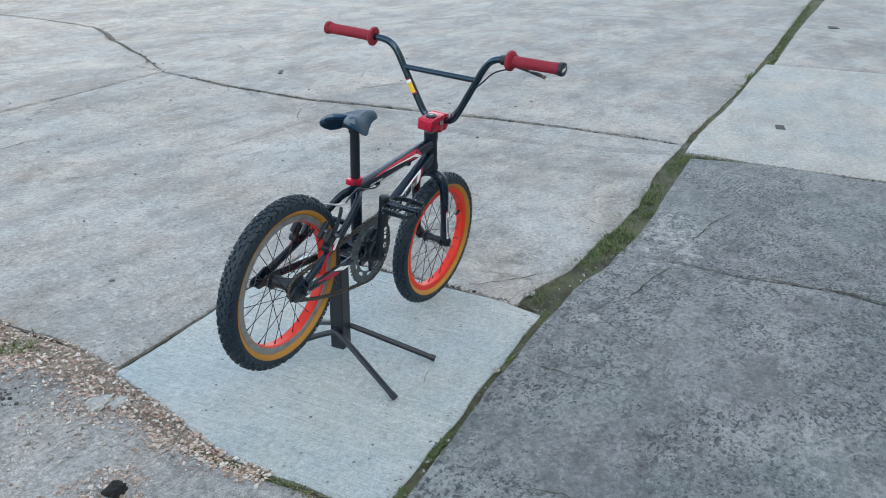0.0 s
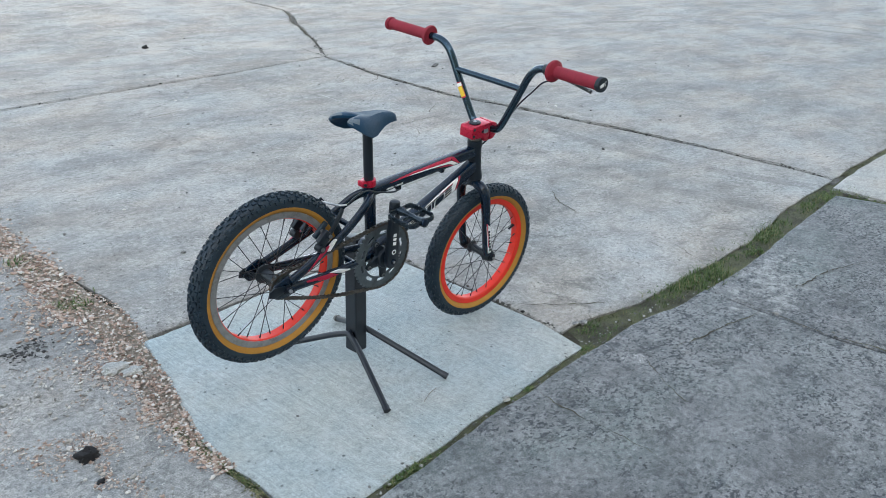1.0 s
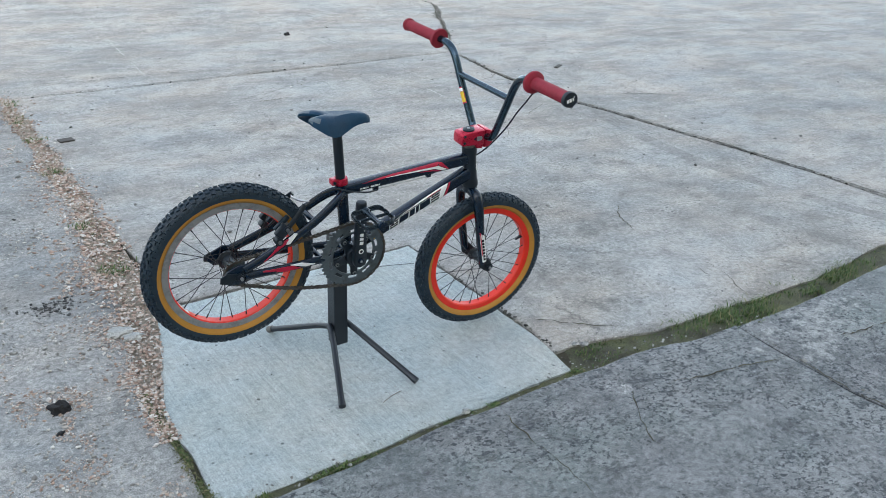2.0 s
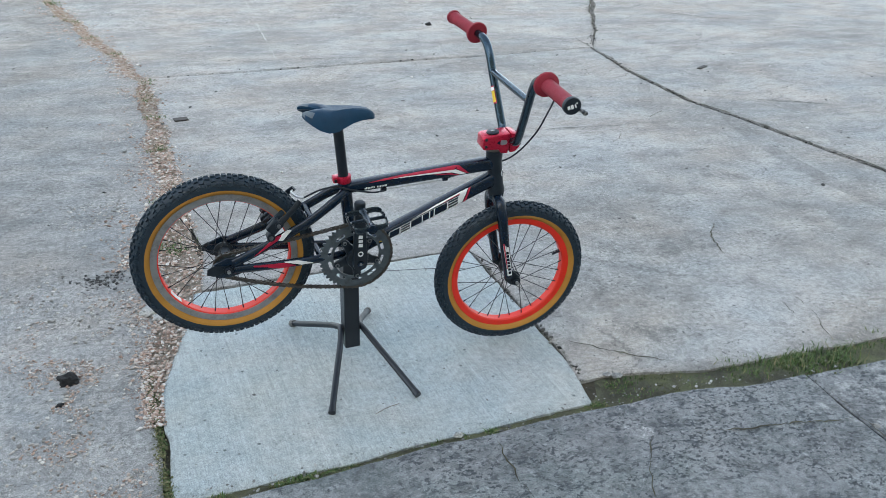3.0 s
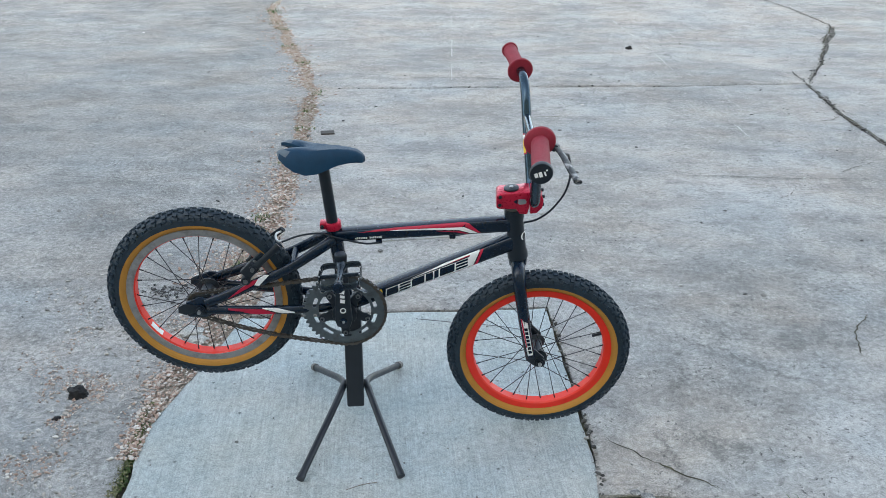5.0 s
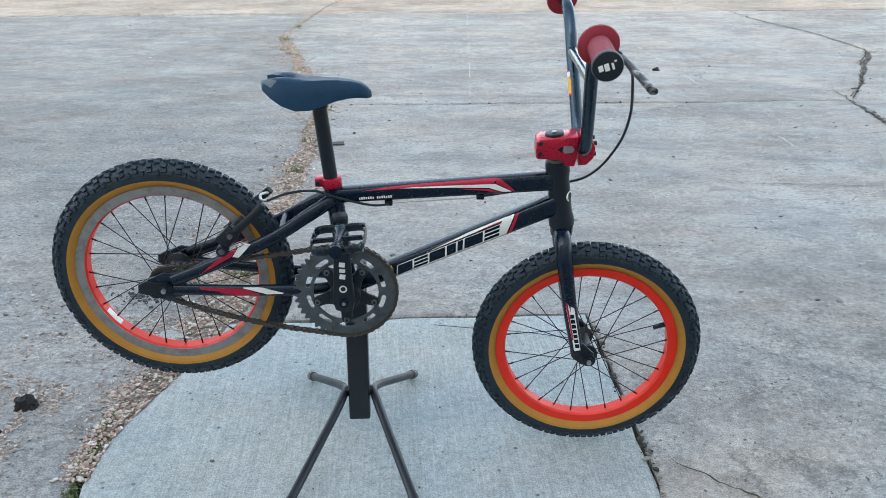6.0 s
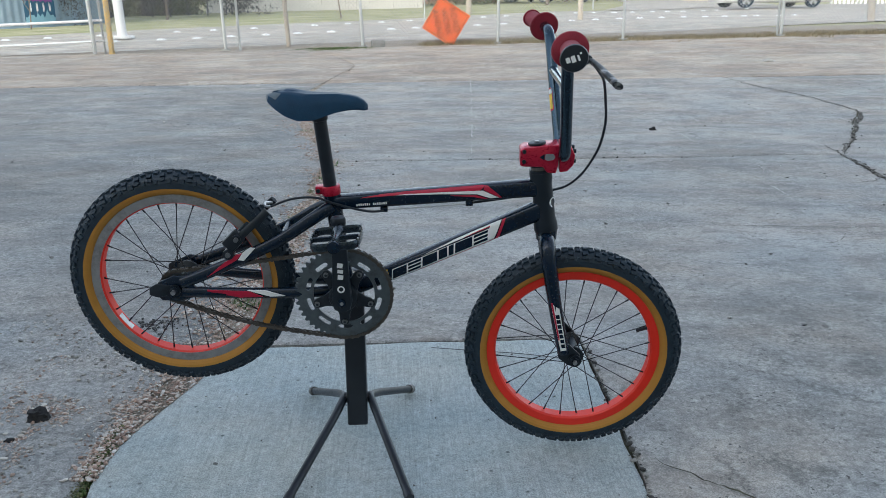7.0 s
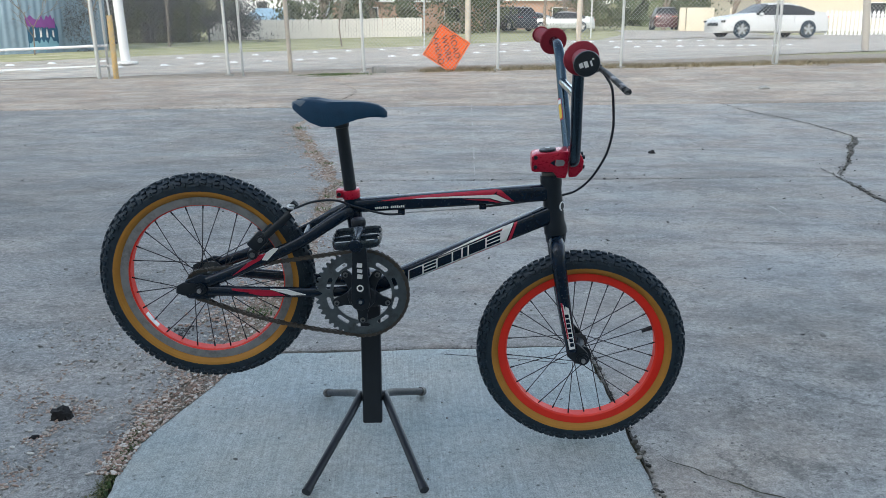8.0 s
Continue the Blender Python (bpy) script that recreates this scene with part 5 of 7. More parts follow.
outl = [(-0.0205, 0.0), (-0.016, -0.016), (0.0, -0.0225), (0.016, -0.016), (0.0205, 0.0), (0.0165, 0.06), (0.0140, CRANK - 0.012), (0.0140, CRANK + 0.002), (0.008, CRANK + 0.013), (-0.008, CRANK + 0.013), (-0.0140, CRANK + 0.002), (-0.0140, CRANK - 0.012), (-0.0165, 0.06)]
prism(arm, outl, -0.092, -0.074, 0.003)
crank_arm = fixed("crank_arm", arm, BLACK_MATT, crankset, "black crank arm pointing up")
fixed("crank_bolt", disc_bm((0, -0.093, 0), 0.0085, 0.005, n=20, bevel=0.001), BLACK, crankset)
fixed("crank_bolt_socket", disc_bm((0, -0.0959, 0), 0.004, 0.0016, n=6), STEEL, crankset)
logo = bmesh.new()
for z, h in ((0.050, 0.012), (0.064, 0.009), (0.075, 0.012)):
    box(logo, (0, -0.0923, z + h / 2), (0.011, 0.0012, h * 0.8), Matrix.Rotation(radians(8), 4, "Y"))
fixed("lettering", logo, WHITE, crankset, smooth=False)
fixed("logo_ring", disc_bm((0, -0.0923, 0.030), 0.0075, 0.0012, n=24), WHITE, crankset)
fixed("logo_ring_hole", disc_bm((0, -0.0927, 0.0305), 0.0045, 0.0012, n=20), BLACK_MATT, crankset)
fixed("spindle", tube_bm([(0, -0.076, 0), (0, 0.040, 0)], 0.0105, 16, up=(0, 0, 1)), STEEL, crankset)

# pedal: a caged platform round the axle
PC = Vector((0.003, -0.142, CRANK - 0.004))
rot = Matrix.Rotation(radians(-5), 4, "Y")
PEDAL = plain("worn black pedal alloy", (0.022, 0.036, 0.050), 0.24, 0.6, 0.2, 0.4, 50, 0.1, ((0.26, 0.28, 0.30), 0.62, 0.76))
at = lambda x, y, z: PC + rot @ Vector((x, y, z))
pedal = fixed("pedal", tube_bm([at(0, 0.046, 0), at(0, 0.030, 0), at(0, 0.022, 0), at(0, -0.022, 0), at(0, -0.034, 0), at(0, -0.050, 0)], [0.0115, 0.0125, 0.0085, 0.0080, 0.0105, 0.0130], 18, up=(0, 0, 1)), PEDAL, bike, "black alloy cage pedal with pins")
for sx in (-1, 1):
    loop = spline([at(sx * 0.006, 0.043, 0), at(sx * 0.030, 0.045, 0), at(sx * 0.043, 0.038, 0), at(sx * 0.046, 0.015, 0), at(sx * 0.046, -0.015, 0), at(sx * 0.042, -0.040, 0), at(sx * 0.030, -0.049, 0), at(sx * 0.006, -0.047, 0)], 4)
    cage = fixed("cage", tube_bm(loop, 0.0042, 8, (1.9, 0.60), up=rot @ Vector((0, 0, 1))), PEDAL, pedal)
    fixed("rib", tube_bm([at(sx * 0.006, -0.002, 0), at(sx * 0.046, -0.002, 0)], 0.0032, 8, (1.6, 0.8), up=rot @ Vector((0, 0, 1))), PEDAL, pedal)
    for y in (0.036, 0.015, -0.015, -0.038):
        for sz in (-1, 1):
            fixed("pin", disc_bm(at(sx * 0.0445, y, sz * 0.0082), 0.0016, 0.004, (0, 0, 1), 6), STEEL, pedal)
fixed("pedal_cap", disc_bm(at(0, -0.053, 0), 0.0125, 0.007, (0, 1, 0), 20, 0.0015), BLACK, pedal)
fixed("pedal_axle", tube_bm([at(0, 0.044, 0), at(0, 0.068, 0)], 0.0065, 12, up=(0, 0, 1)), STEEL, pedal)
fixed("crank_end_cap", disc_bm((0, -0.083, CRANK + 0.008), 0.0150, 0.022, (0, 0, 1), 20, 0.007), BLACK_MATT, crankset)

# cog and chain
cog = gear(16, COG_R, 0.018, CHAIN_Y - 0.002, 0.004)
bmesh.ops.translate(cog, verts=cog.verts, vec=REAR_AXLE)
disc(cog, REAR_AXLE + Vector((0, CHAIN_Y + 0.008, 0)), 0.023, 0.012, n=24)
fixed("freewheel", cog, GEAR, bike, "grimy single-speed freewheel")


def chain_path():
    """Points round cog and ring, one pitch apart."""
    d = -REAR_AXLE
    dist, base = math.hypot(d.x, d.z), math.atan2(d.z, d.x)
    off_a = math.acos((RING_R - COG_R) / dist)
    up_a, lo_a = base + math.pi - off_a, base + math.pi + off_a
    at_ = lambda c, r, a: Vector((c.x + r * math.cos(a), 0, c.z + r * math.sin(a)))
    zero = Vector((0, 0, 0))
    pts = []
    for k in range(31):
        pts.append(at_(zero, RING_R, lo_a - 2 * math.pi + (up_a - lo_a + 2 * math.pi) * k / 30))
    a, b = at_(zero, RING_R, up_a), at_(REAR_AXLE, COG_R, up_a)
    pts += [a.lerp(b, k / 20) + Vector((0, 0, -0.003 * math.sin(math.pi * k / 20))) for k in range(1, 20)]
    for k in range(21):
        pts.append(at_(REAR_AXLE, COG_R, up_a + (lo_a - up_a) * k / 20))
    a, b = at_(REAR_AXLE, COG_R, lo_a), at_(zero, RING_R, lo_a)
    pts += [a.lerp(b, k / 20) + Vector((0, 0, -0.012 * math.sin(math.pi * k / 20))) for k in range(1, 20)]
    pts.append(pts[0])
    out, left = [pts[0]], 0.0
    total = sum((q - p).length for p, q in zip(pts, pts[1:]))
    pitch = total / (2 * round(total / 0.0254))
    for p, q in zip(pts, pts[1:]):
        ln, s = (q - p).length, pitch - left
        while s <= ln:
            out.append(p.lerp(q, s / ln))
            s += pitch
        left = ln - (s - pitch)
    return out


cb = bmesh.new()
links = chain_path()
for k, (p, q) in enumerate(zip(links, links[1:])):
    d = q - p
    if d.length < 0.004:
        continue
    m = Matrix.Translation((p + q) / 2) @ Matrix.Rotation(-math.atan2(d.z, d.x), 4, "Y")
    gap = 0.0042 if k % 2 else 0.0028
    for s in (-1, 1):
        link = [(-0.0095, -0.002), (-0.006, -0.0042), (-0.002, -0.0028), (0.002, -0.0028), (0.006, -0.0042), (0.0095, -0.002), (0.0095, 0.002), (0.006, 0.0042), (0.002, 0.0028), (-0.002, 0.0028), (-0.006, 0.0042), (-0.0095, 0.002)]
        va = [cb.verts.new(m @ Vector((x, CHAIN_Y + s * gap, z))) for x, z in link]
        vb = [cb.verts.new(m @ Vector((x, CHAIN_Y + s * (gap + 0.0011), z))) for x, z in link]
        cb.faces.new(va), cb.faces.new(vb[::-1])
        for i in range(12):
            cb.faces.new((va[i], vb[i], vb[(i + 1) % 12], va[(i + 1) % 12]))
    disc(cb, Vector((p.x, CHAIN_Y, p.z)), 0.0032, 0.0100, n=8)
bmesh.ops.recalc_face_normals(cb, faces=cb.faces)
fixed("chain", cb, CHAIN, bike, "rusty brown roller chain", smooth=False)

# rear rim brake
for s in (-1, 1):
    pivot = Vector((-0.226, 0.052 * s, 0.094))
    tip = Vector((-0.146, 0.040 * s, 0.178))
    arm = tube_bm(spline([pivot, pivot.lerp(tip, 0.4) + Vector((-0.004, 0.010 * s, 0.004)), pivot.lerp(tip, 0.8) + Vector((0, 0.005 * s, 0.002)), tip], 5), 0.0052, 10, (0.8, 1.5))
    disc(arm, pivot, 0.011, 0.022, (0, 1, 0), 16, 0.001)
    box(arm, pivot.lerp(tip, 0.22) + Vector((-0.006, 0.004 * s, 0.008)), (0.040, 0.016, 0.030), Matrix.Rotation(radians(-45), 4, "Y"), 0.005)
    brake = fixed("brake_arm", arm, BLACK_MATT, bike, "black rim-brake arm")
    fixed("brake_bolt", disc_bm(pivot + Vector((0, 0.012 * s, 0)), 0.0055, 0.005, (0, 1, 0), 12, 0.0008), BOLT, brake)
    pad_c = Vector((-0.206, 0.026 * s, 0.130))
    fixed("brake_pad", box_bm(pad_c, (0.052, 0.012, 0.013), Matrix.Rotation(radians(-42), 4, "Y"), 0.003), RUBBER, brake)
    fixed("pad_bolt", tube_bm([pad_c, pad_c + Vector((0, 0.046 * s, -0.002))], 0.0048, 10, up=(0, 0, 1)), BOLT, brake)
    fixed("pad_washer", disc_bm(pad_c + Vector((0, 0.036 * s, -0.002)), 0.0085, 0.008, (0, 1, 0), 14, 0.001), BLACK_MATT, brake)
fixed("brake_noodle", tube_bm(spline([(-0.150, 0.040, 0.172), (-0.158, 0.010, 0.180), (-0.150, -0.030, 0.186), (-0.136, -0.046, 0.190)], 6), 0.0028, 8), STEEL, bike, "bent silver cable guide")
fixed("brake_cable", tube_bm(spline([(-0.136, -0.046, 0.190), (-0.095, -0.040, 0.203), (-0.05, -0.028, 0.202), (-0.012, -0.022, 0.187), (0.05, -0.019, 0.170), (0.085, -0.012, 0.168)], 8), 0.0024, 8), BLACK_MATT, bike)
fixed("brake_wire", tube_bm([(0.085, -0.008, 0.169), (0.258, -0.008, 0.1805)], 0.0011, 6), STEEL, bike)
for x, z in ((0.085, 0.169), (0.258, 0.181)):
    fixed("cable_stop", box_bm((x, -0.006, z + 0.001), (0.015, 0.012, 0.011), bevel=0.002), BLACK, bike)

# ---- fork, stem, bars (turned a little to the right) ----
fork = turned("fork", tube_bm([HEAD_LO + Vector((0.001, 0, -0.02)), HEAD_LO + Vector((0, 0, 0.004))], [0.021, 0.0235], 24), BLACK, bike, "glossy black tapered fork with a printed strip")
for s in (-1, 1):
    leg = spline([(0.417, 0.012 * s, 0.108), (0.4185, 0.040 * s, 0.098), (0.4215, 0.0525 * s, 0.072), (0.428, 0.0555 * s, 0.03), (0.441, 0.0555 * s, -0.045), (0.457, 0.0545 * s, -0.122), (0.460, 0.0540 * s, -0.136)], 6)
    rr = [0.0155 - 0.0045 * max(0, k / (len(leg) - 1) - 0.25) / 0.75 for k in range(len(leg))]
    turned("fork_leg", tube_bm(leg, rr, 16, (1.0, 1.05)), BLACK, fork)
    ax, az = FRONT_AXLE.x, FRONT_AXLE.z
    plate = [(ax - 0.031, az + 0.040), (ax - 0.012, az + 0.036), (ax + 0.010, az + 0.014), (ax + 0.014, az - 0.004), (ax + 0.004, az - 0.016), (ax - 0.014, az - 0.012), (ax - 0.034, az + 0.004), (ax - 0.038, az + 0.020)]
    turned("dropout", prism_bm(plate, s * 0.0505, s * 0.0565, 0.0015), BLACK_MATT, fork)
    turned("dropout_washer", disc_bm((ax, s * 0.058, az), 0.014, 0.003, n=20), BLACK_MATT, fork)
A, B = Vector((0.459, 0, -0.127)), Vector((0.436, 0, -0.020))
m = tilt_to(A, B)
for s in (-1, 1):
    for nm, outline, mat, d in (("stripe", [(0.004, -0.0065), (0.100, -0.0078), (0.116, 0.0068), (0.100, 0.0076), (0.004, 0.0060)], WHITE, 0.0004),
                                ("stripe", [(0.030, 0.0035), (0.116, 0.0035), (0.116, 0.0072), (0.030, 0.0062)], RED_DECAL, 0.0007)):
        bm = prism_bm(outline, s * 0.050, s * (0.0555 + 0.0128 + d))
        bmesh.ops.transform(bm, matrix=m, verts=bm.verts)
        turned(nm, bm, mat, fork, smooth=False)
    for k in range(7):
        bm = prism_bm(slanted(0.010 + k * 0.0115, -0.0052, 0.0085, 0.0080, 0.1), s * 0.052, s * (0.0555 + 0.0136))
        bmesh.ops.transform(bm, matrix=m, verts=bm.verts)
        turned("lettering", bm, BLACK, fork, smooth=False)

for lo, hi, r, mat in ((0.0, 0.05, 0.0222, BLACK_MATT), (0.05, 0.10, 0.0185, STAND_GREY), (0.105, 0.16, 0.0180, BLACK_MATT)):
    turned("headset_ring", tube_bm([HEAD_HI.lerp(HEAD_LO, -lo), HEAD_HI.lerp(HEAD_LO, -hi)], r, 24), mat, bike)
CLAMP = Vector((0.442, 0, 0.286))
body = [(0.358, 0.264), (0.364, 0.261), (0.404, 0.261), (0.412, 0.249), (0.430, 0.248), (0.434, 0.266), (0.434, 0.306), (0.398, 0.302), (0.366, 0.299), (0.358, 0.294)]
stem = turned("stem", prism_bm(body, -0.026, 0.026, 0.003), ANOD, bike, "red anodised handlebar stem")
face = [(0.436, 0.250), (0.452, 0.252), (0.464, 0.266), (0.466, 0.286), (0.458, 0.302), (0.436, 0.307)]
turned("face_plate", prism_bm(face, -0.026, 0.026, 0.003), ANOD, stem)
turned("cap", disc_bm((0.392, 0, 0.303), 0.0175, 0.006, (-0.12, 0, 1), 24, 0.0015), BLACK_MATT, stem)
turned("cap_bolt", disc_bm((0.3915, 0, 0.3065), 0.005, 0.003, (-0.12, 0, 1), 12), STEEL, stem)
for s in (-1, 1):
    # no hole is cut: black and pale plates imitate its shade and the light through it
    turned("window", prism_bm([(0.396, 0.281), (0.406, 0.275), (0.406, 0.288)], s * 0.0245, s * 0.0265), BLACK, stem, smooth=False)
    turned("window", prism_bm([(0.407, 0.277), (0.412, 0.274), (0.424, 0.276), (0.427, 0.282), (0.423, 0.288), (0.408, 0.288)], s * 0.0245, s * 0.0265), STEEL, stem, smooth=False)
    for z in (0.272, 0.292):
        turned("bolt", disc_bm((0.366, s * 0.026, z), 0.0042, 0.004, n=12), BLACK_MATT, stem)
        turned("bolt", disc_bm((0.464, s * 0.017, z), 0.0042, 0.008, (1, 0, 0), 12), BLACK_MATT, stem)

RAKE = Matrix(((1, 0, 0.065, 0), (0, 1, 0, 0), (0, 0, 0.962, 0), (0, 0, 0, 1)))
BAR = Matrix.Translation(CLAMP) @ Matrix.Rotation(radians(BAR_ROLL), 4, "X") @ RAKE @ Matrix.Translation(-CLAMP)


def barred(name, bm, mats, parent, label="", smooth=True):
    return part(name, bm, mats, parent, label, smooth, at=STEM_TURN @ BAR)


def bar_side(s):
    return [(0.442, 0.0, 0.284), (0.442, 0.032 * s, 0.284), (0.4415, 0.050 * s, 0.290), (0.439, 0.066 * s, 0.312), (0.430, 0.100 * s, 0.375), (0.421, 0.132 * s, 0.436),
            (0.416, 0.152 * s, 0.474), (0.412, 0.172 * s, 0.500), (0.409, 0.198 * s, 0.514), (0.406, 0.236 * s, 0.518), (0.400, 0.30 * s, 0.520), (0.390, 0.415 * s, 0.524)]


bars = barred("handlebar", tube_bm(spline(bar_side(-1), 6)[::-1] + spline(bar_side(1), 6)[1:], 0.0112, 16), CHROMO, bike, "dark high-rise BMX handlebar with a cross brace")
barred("cross_bar", tube_bm([(0.4215, -0.132, 0.436), (0.4215, 0.132, 0.436)], 0.0092, 14, up=(0, 0, 1)), CHROMO, bars)


def tube_patch(a, b, r, mid_ang, half_ang):
    """A sticker wrapped part of the way round a bar, centred on the side that faces the saddle."""
    a, b = Vector(a), Vector(b)
    d = (b - a).normalized()
    back = Vector((-1, 0, 0)) - d * Vector((-1, 0, 0)).dot(d)
    back.normalize()
    side = d.cross(back)
    bm, rows = bmesh.new(), []
    for k in range(9):
        ang = mid_ang + half_ang * (k / 4 - 1)
        o = math.cos(ang) * back + math.sin(ang) * side
        rows.append([bm.verts.new(p + o * q) for p, q in ((a, r - 0.001), (a, r), (b, r), (b, r - 0.001))])
    for p, q in zip(rows, rows[1:]):
        for k in range(3):
            bm.faces.new((p[k], p[k + 1], q[k + 1], q[k]))
    bmesh.ops.recalc_face_normals(bm, faces=bm.faces)
    return bm


a0, b0 = Vector((0.4330, 0.0895, 0.354)), Vector((0.4265, 0.1135, 0.399))
barred("sticker", tube_patch(a0, b0, 0.0117, 0.0, 1.0), RED_DECAL, bars, "small red and yellow sticker")
barred("sticker_face", tube_patch(a0.lerp(b0, 0.08), a0.lerp(b0, 0.72), 0.0120, 0.0, 0.85), YELLOW, bars)
barred("sticker_face", tube_patch(a0.lerp(b0, 0.74), a0.lerp(b0, 0.94), 0.0120, 0.0, 0.85), WHITE, bars)
for s in (-1, 1):
    p0, p1 = Vector((0.4045, 0.245 * s, 0.5185)), Vector((0.390, 0.412 * s, 0.524))
    d = (p1 - p0).normalized()
    line = [p0.lerp(p1, k / 24) for k in range(25)]
    rad = [0.0185 if k < 2 else 0.0180 if k > 21 else 0.0168 + 0.0006 * (k % 2) for k in range(25)]
    grip = barred("grip", tube_bm(line, rad, 24), GRIP, bars, "red ribbed rubber grip")
    fl = bmesh.new()
    tube(fl, [p0 - d * 0.006, p0 - d * 0.003, p0 + d * 0.004, p0 + d * 0.012], [0.029, 0.031, 0.030, 0.0185], 28)
    barred("flange", fl, GRIP, grip)
    end = bmesh.new()
    tube(end, [p1 - d * 0.006, p1 + d * 0.002, p1 + d * 0.006, p1 + d * 0.0065], [0.0205, 0.0210, 0.0195, 0.0120], 24)
    cap = barred("end_cap", end, BLACK_MATT if s < 0 else GRIP, grip, "clamp end cap")
    if s > 0:
        continue
    lg = bmesh.new()
    for x, z, w, h in ((-0.0085, -0.003, 0.006, 0.008), (-0.001, -0.001, 0.006, 0.010), (0.0065, 0.001, 0.003, 0.009), (0.0085, 0.008, 0.003, 0.0025)):
        box(lg, p1 + d * 0.0068 + Vector((x, 0, z)), (w, 0.0012, h), Matrix.Rotation(radians(-24), 4, "Y"))
    barred("logo", lg, WHITE, grip, smooth=False)
# brake lever on the right
perch = bmesh.new()
tube(perch, [(0.408, -0.215, 0.516), (0.4065, -0.232, 0.518)], 0.0155, 16, up=(0, 0, 1))
box(perch, (0.428, -0.226, 0.505), (0.030, 0.020, 0.016), Matrix.Rotation(radians(28), 4, "Y"), 0.003)
lever = barred("brake_lever", perch, BLACK_MATT, bike, "black brake lever with worn paint")
blade = spline([(0.440, -0.226, 0.500), (0.452, -0.255, 0.492), (0.460, -0.29, 0.484), (0.467, -0.315, 0.477), (0.473, -0.332, 0.471)], 5)
barred("lever_blade", tube_bm(blade, [0.0068] * 10 + [0.0074] * (len(blade) - 11) + [0.0082], 10, (1.45, 0.75)), plain("chipped lever paint", (0.05, 0.055, 0.06), 0.45, 0.4, 0.0, 0.4, 80, 0.2, ((0.45, 0.45, 0.45), 0.5, 0.65)), lever, "lever blade with chipped paint")
barred("barrel_adjuster", tube_bm([(0.434, -0.220, 0.504), (0.446, -0.216, 0.496)], 0.0048, 10, up=(0, 0, 1)), BLACK_MATT, lever)
part("brake_hose", tube_bm(spline([(0.452, -0.226, 0.492), (0.466, -0.205, 0.476), (0.486, -0.155, 0.451), (0.499, -0.115, 0.412), (0.512, -0.066, 0.363), (0.513, -0.036, 0.319), (0.507, -0.014, 0.284), (0.488, 0.012, 0.238), (0.462, 0.026, 0.209), (0.434, 0.032, 0.197), (0.390, 0.029, 0.189), (0.33, 0.016, 0.184), (0.258, -0.004, 0.181)], 8), 0.0026, 8),
     BLACK_MATT, bike, "black brake cable looping from the bars", at=LIFT)

# ---- chain-link fence and its surroundings ----
FENCE_Y = 12.8


def upright(x, y, h, r, lean=0.0, sink=0.03):
    z = ground_z(x, y)
    return tube_bm([(x, y, z - sink), (x - lean * h, y, z + h)], r, 12, up=(1, 0, 0))


fence = thing("chain_link_fence", "galvanised chain-link fence on steel posts along the road", "fence", at=Matrix.Translation((2, FENCE_Y, 0.3)))
fence_inv = Matrix.Translation((-2, -FENCE_Y, -0.3))


def fenced(name, bm, mat, label="", smooth=True, kind=""):
    return part(name, bm, mat, fence, label, smooth, kind, at=fence_inv)


POSTS = [-2.76, -0.47, 1.82, 3.97, 6.73, 9.3, 11.8, 14.3]
for x in POSTS:
    p = fenced("fence_post", upright(x, FENCE_Y, 2.1, 0.025, 0.035 if x < 0 else 0.0), GALV)
    z = ground_z(x, FENCE_Y)
    f = disc_bm((x, FENCE_Y, z + 0.012), 0.075, 0.03, (0, 0, 1), 16)
    fenced("footing", f, CONC_PALE)
fenced("fence_post", upright(-2.55, FENCE_Y + 0.15, 2.1, 0.022, 0.03), GALV)
fenced("fence_post", upright(6.70, FENCE_Y + 0.09, 2.0, 0.02, 0.0), GALV)
fenced("top_rail", tube_bm([(-4.9, FENCE_Y, ground_z(-4.9, FENCE_Y) + 2.08), (14.4, FENCE_Y, ground_z(14.4, FENCE_Y) + 2.08)], 0.021, 10), GALV)


def mesh_bay(x0, x1):
    """Woven wire between two posts: two sets of crossing slanted wires."""
    bm = bmesh.new()
    pitch, h, r = 0.068, 2.03, 0.0026
    for sgn, dy in ((1, 0.004), (-1, -0.004)):
        n = int((x1 - x0 + h) / pitch) + 2
        for k in range(n):
            a = x0 - h + k * pitch if sgn > 0 else x0 + k * pitch
            xa, xb = a, a + sgn * h
            lo, hi = min(xa, xb), max(xa, xb)
            c0, c1 = max(lo, x0), min(hi, x1)
            if c1 - c0 < 0.02:
                continue
            t0, t1 = (c0 - xa) / (xb - xa), (c1 - xa) / (xb - xa)
            pts = []
            for t in (min(t0, t1), max(t0, t1)):
                x = xa + (xb - xa) * t
                pts.append((x, FENCE_Y + dy, ground_z(x, FENCE_Y) + 0.04 + h * t))
            tube(bm, pts, r, 4, up=(0, 1, 0), cap=False)
    return bm


for x0, x1 in zip([-4.9, *POSTS[:-1]], POSTS):
    fenced("wire_mesh", mesh_bay(x0, x1), GALV_DARK, smooth=False, kind="stuff")

# gate with pipe rails, bollard and poles by the drive
gate = thing("pipe_gate", "low white pipe gate hung on a grey steel post", "gate", at=Matrix.Translation((-4.9, 12.75, 0.17)))
ginv = Matrix.Translation((4.9, -12.75, -0.17))
part("gate_post", upright(-4.90, 12.75, 2.2, 0.032, 0.03), GALV, gate, at=ginv)
part("gate_post", upright(-4.80, 12.95, 2.2, 0.022, 0.03), GALV, gate, at=ginv)
part("rail", tube_bm([(-4.76, 12.85, 0.715), (-9.2, 12.6, 0.53)], 0.023, 12), WHITE_PAINT, gate, at=ginv)
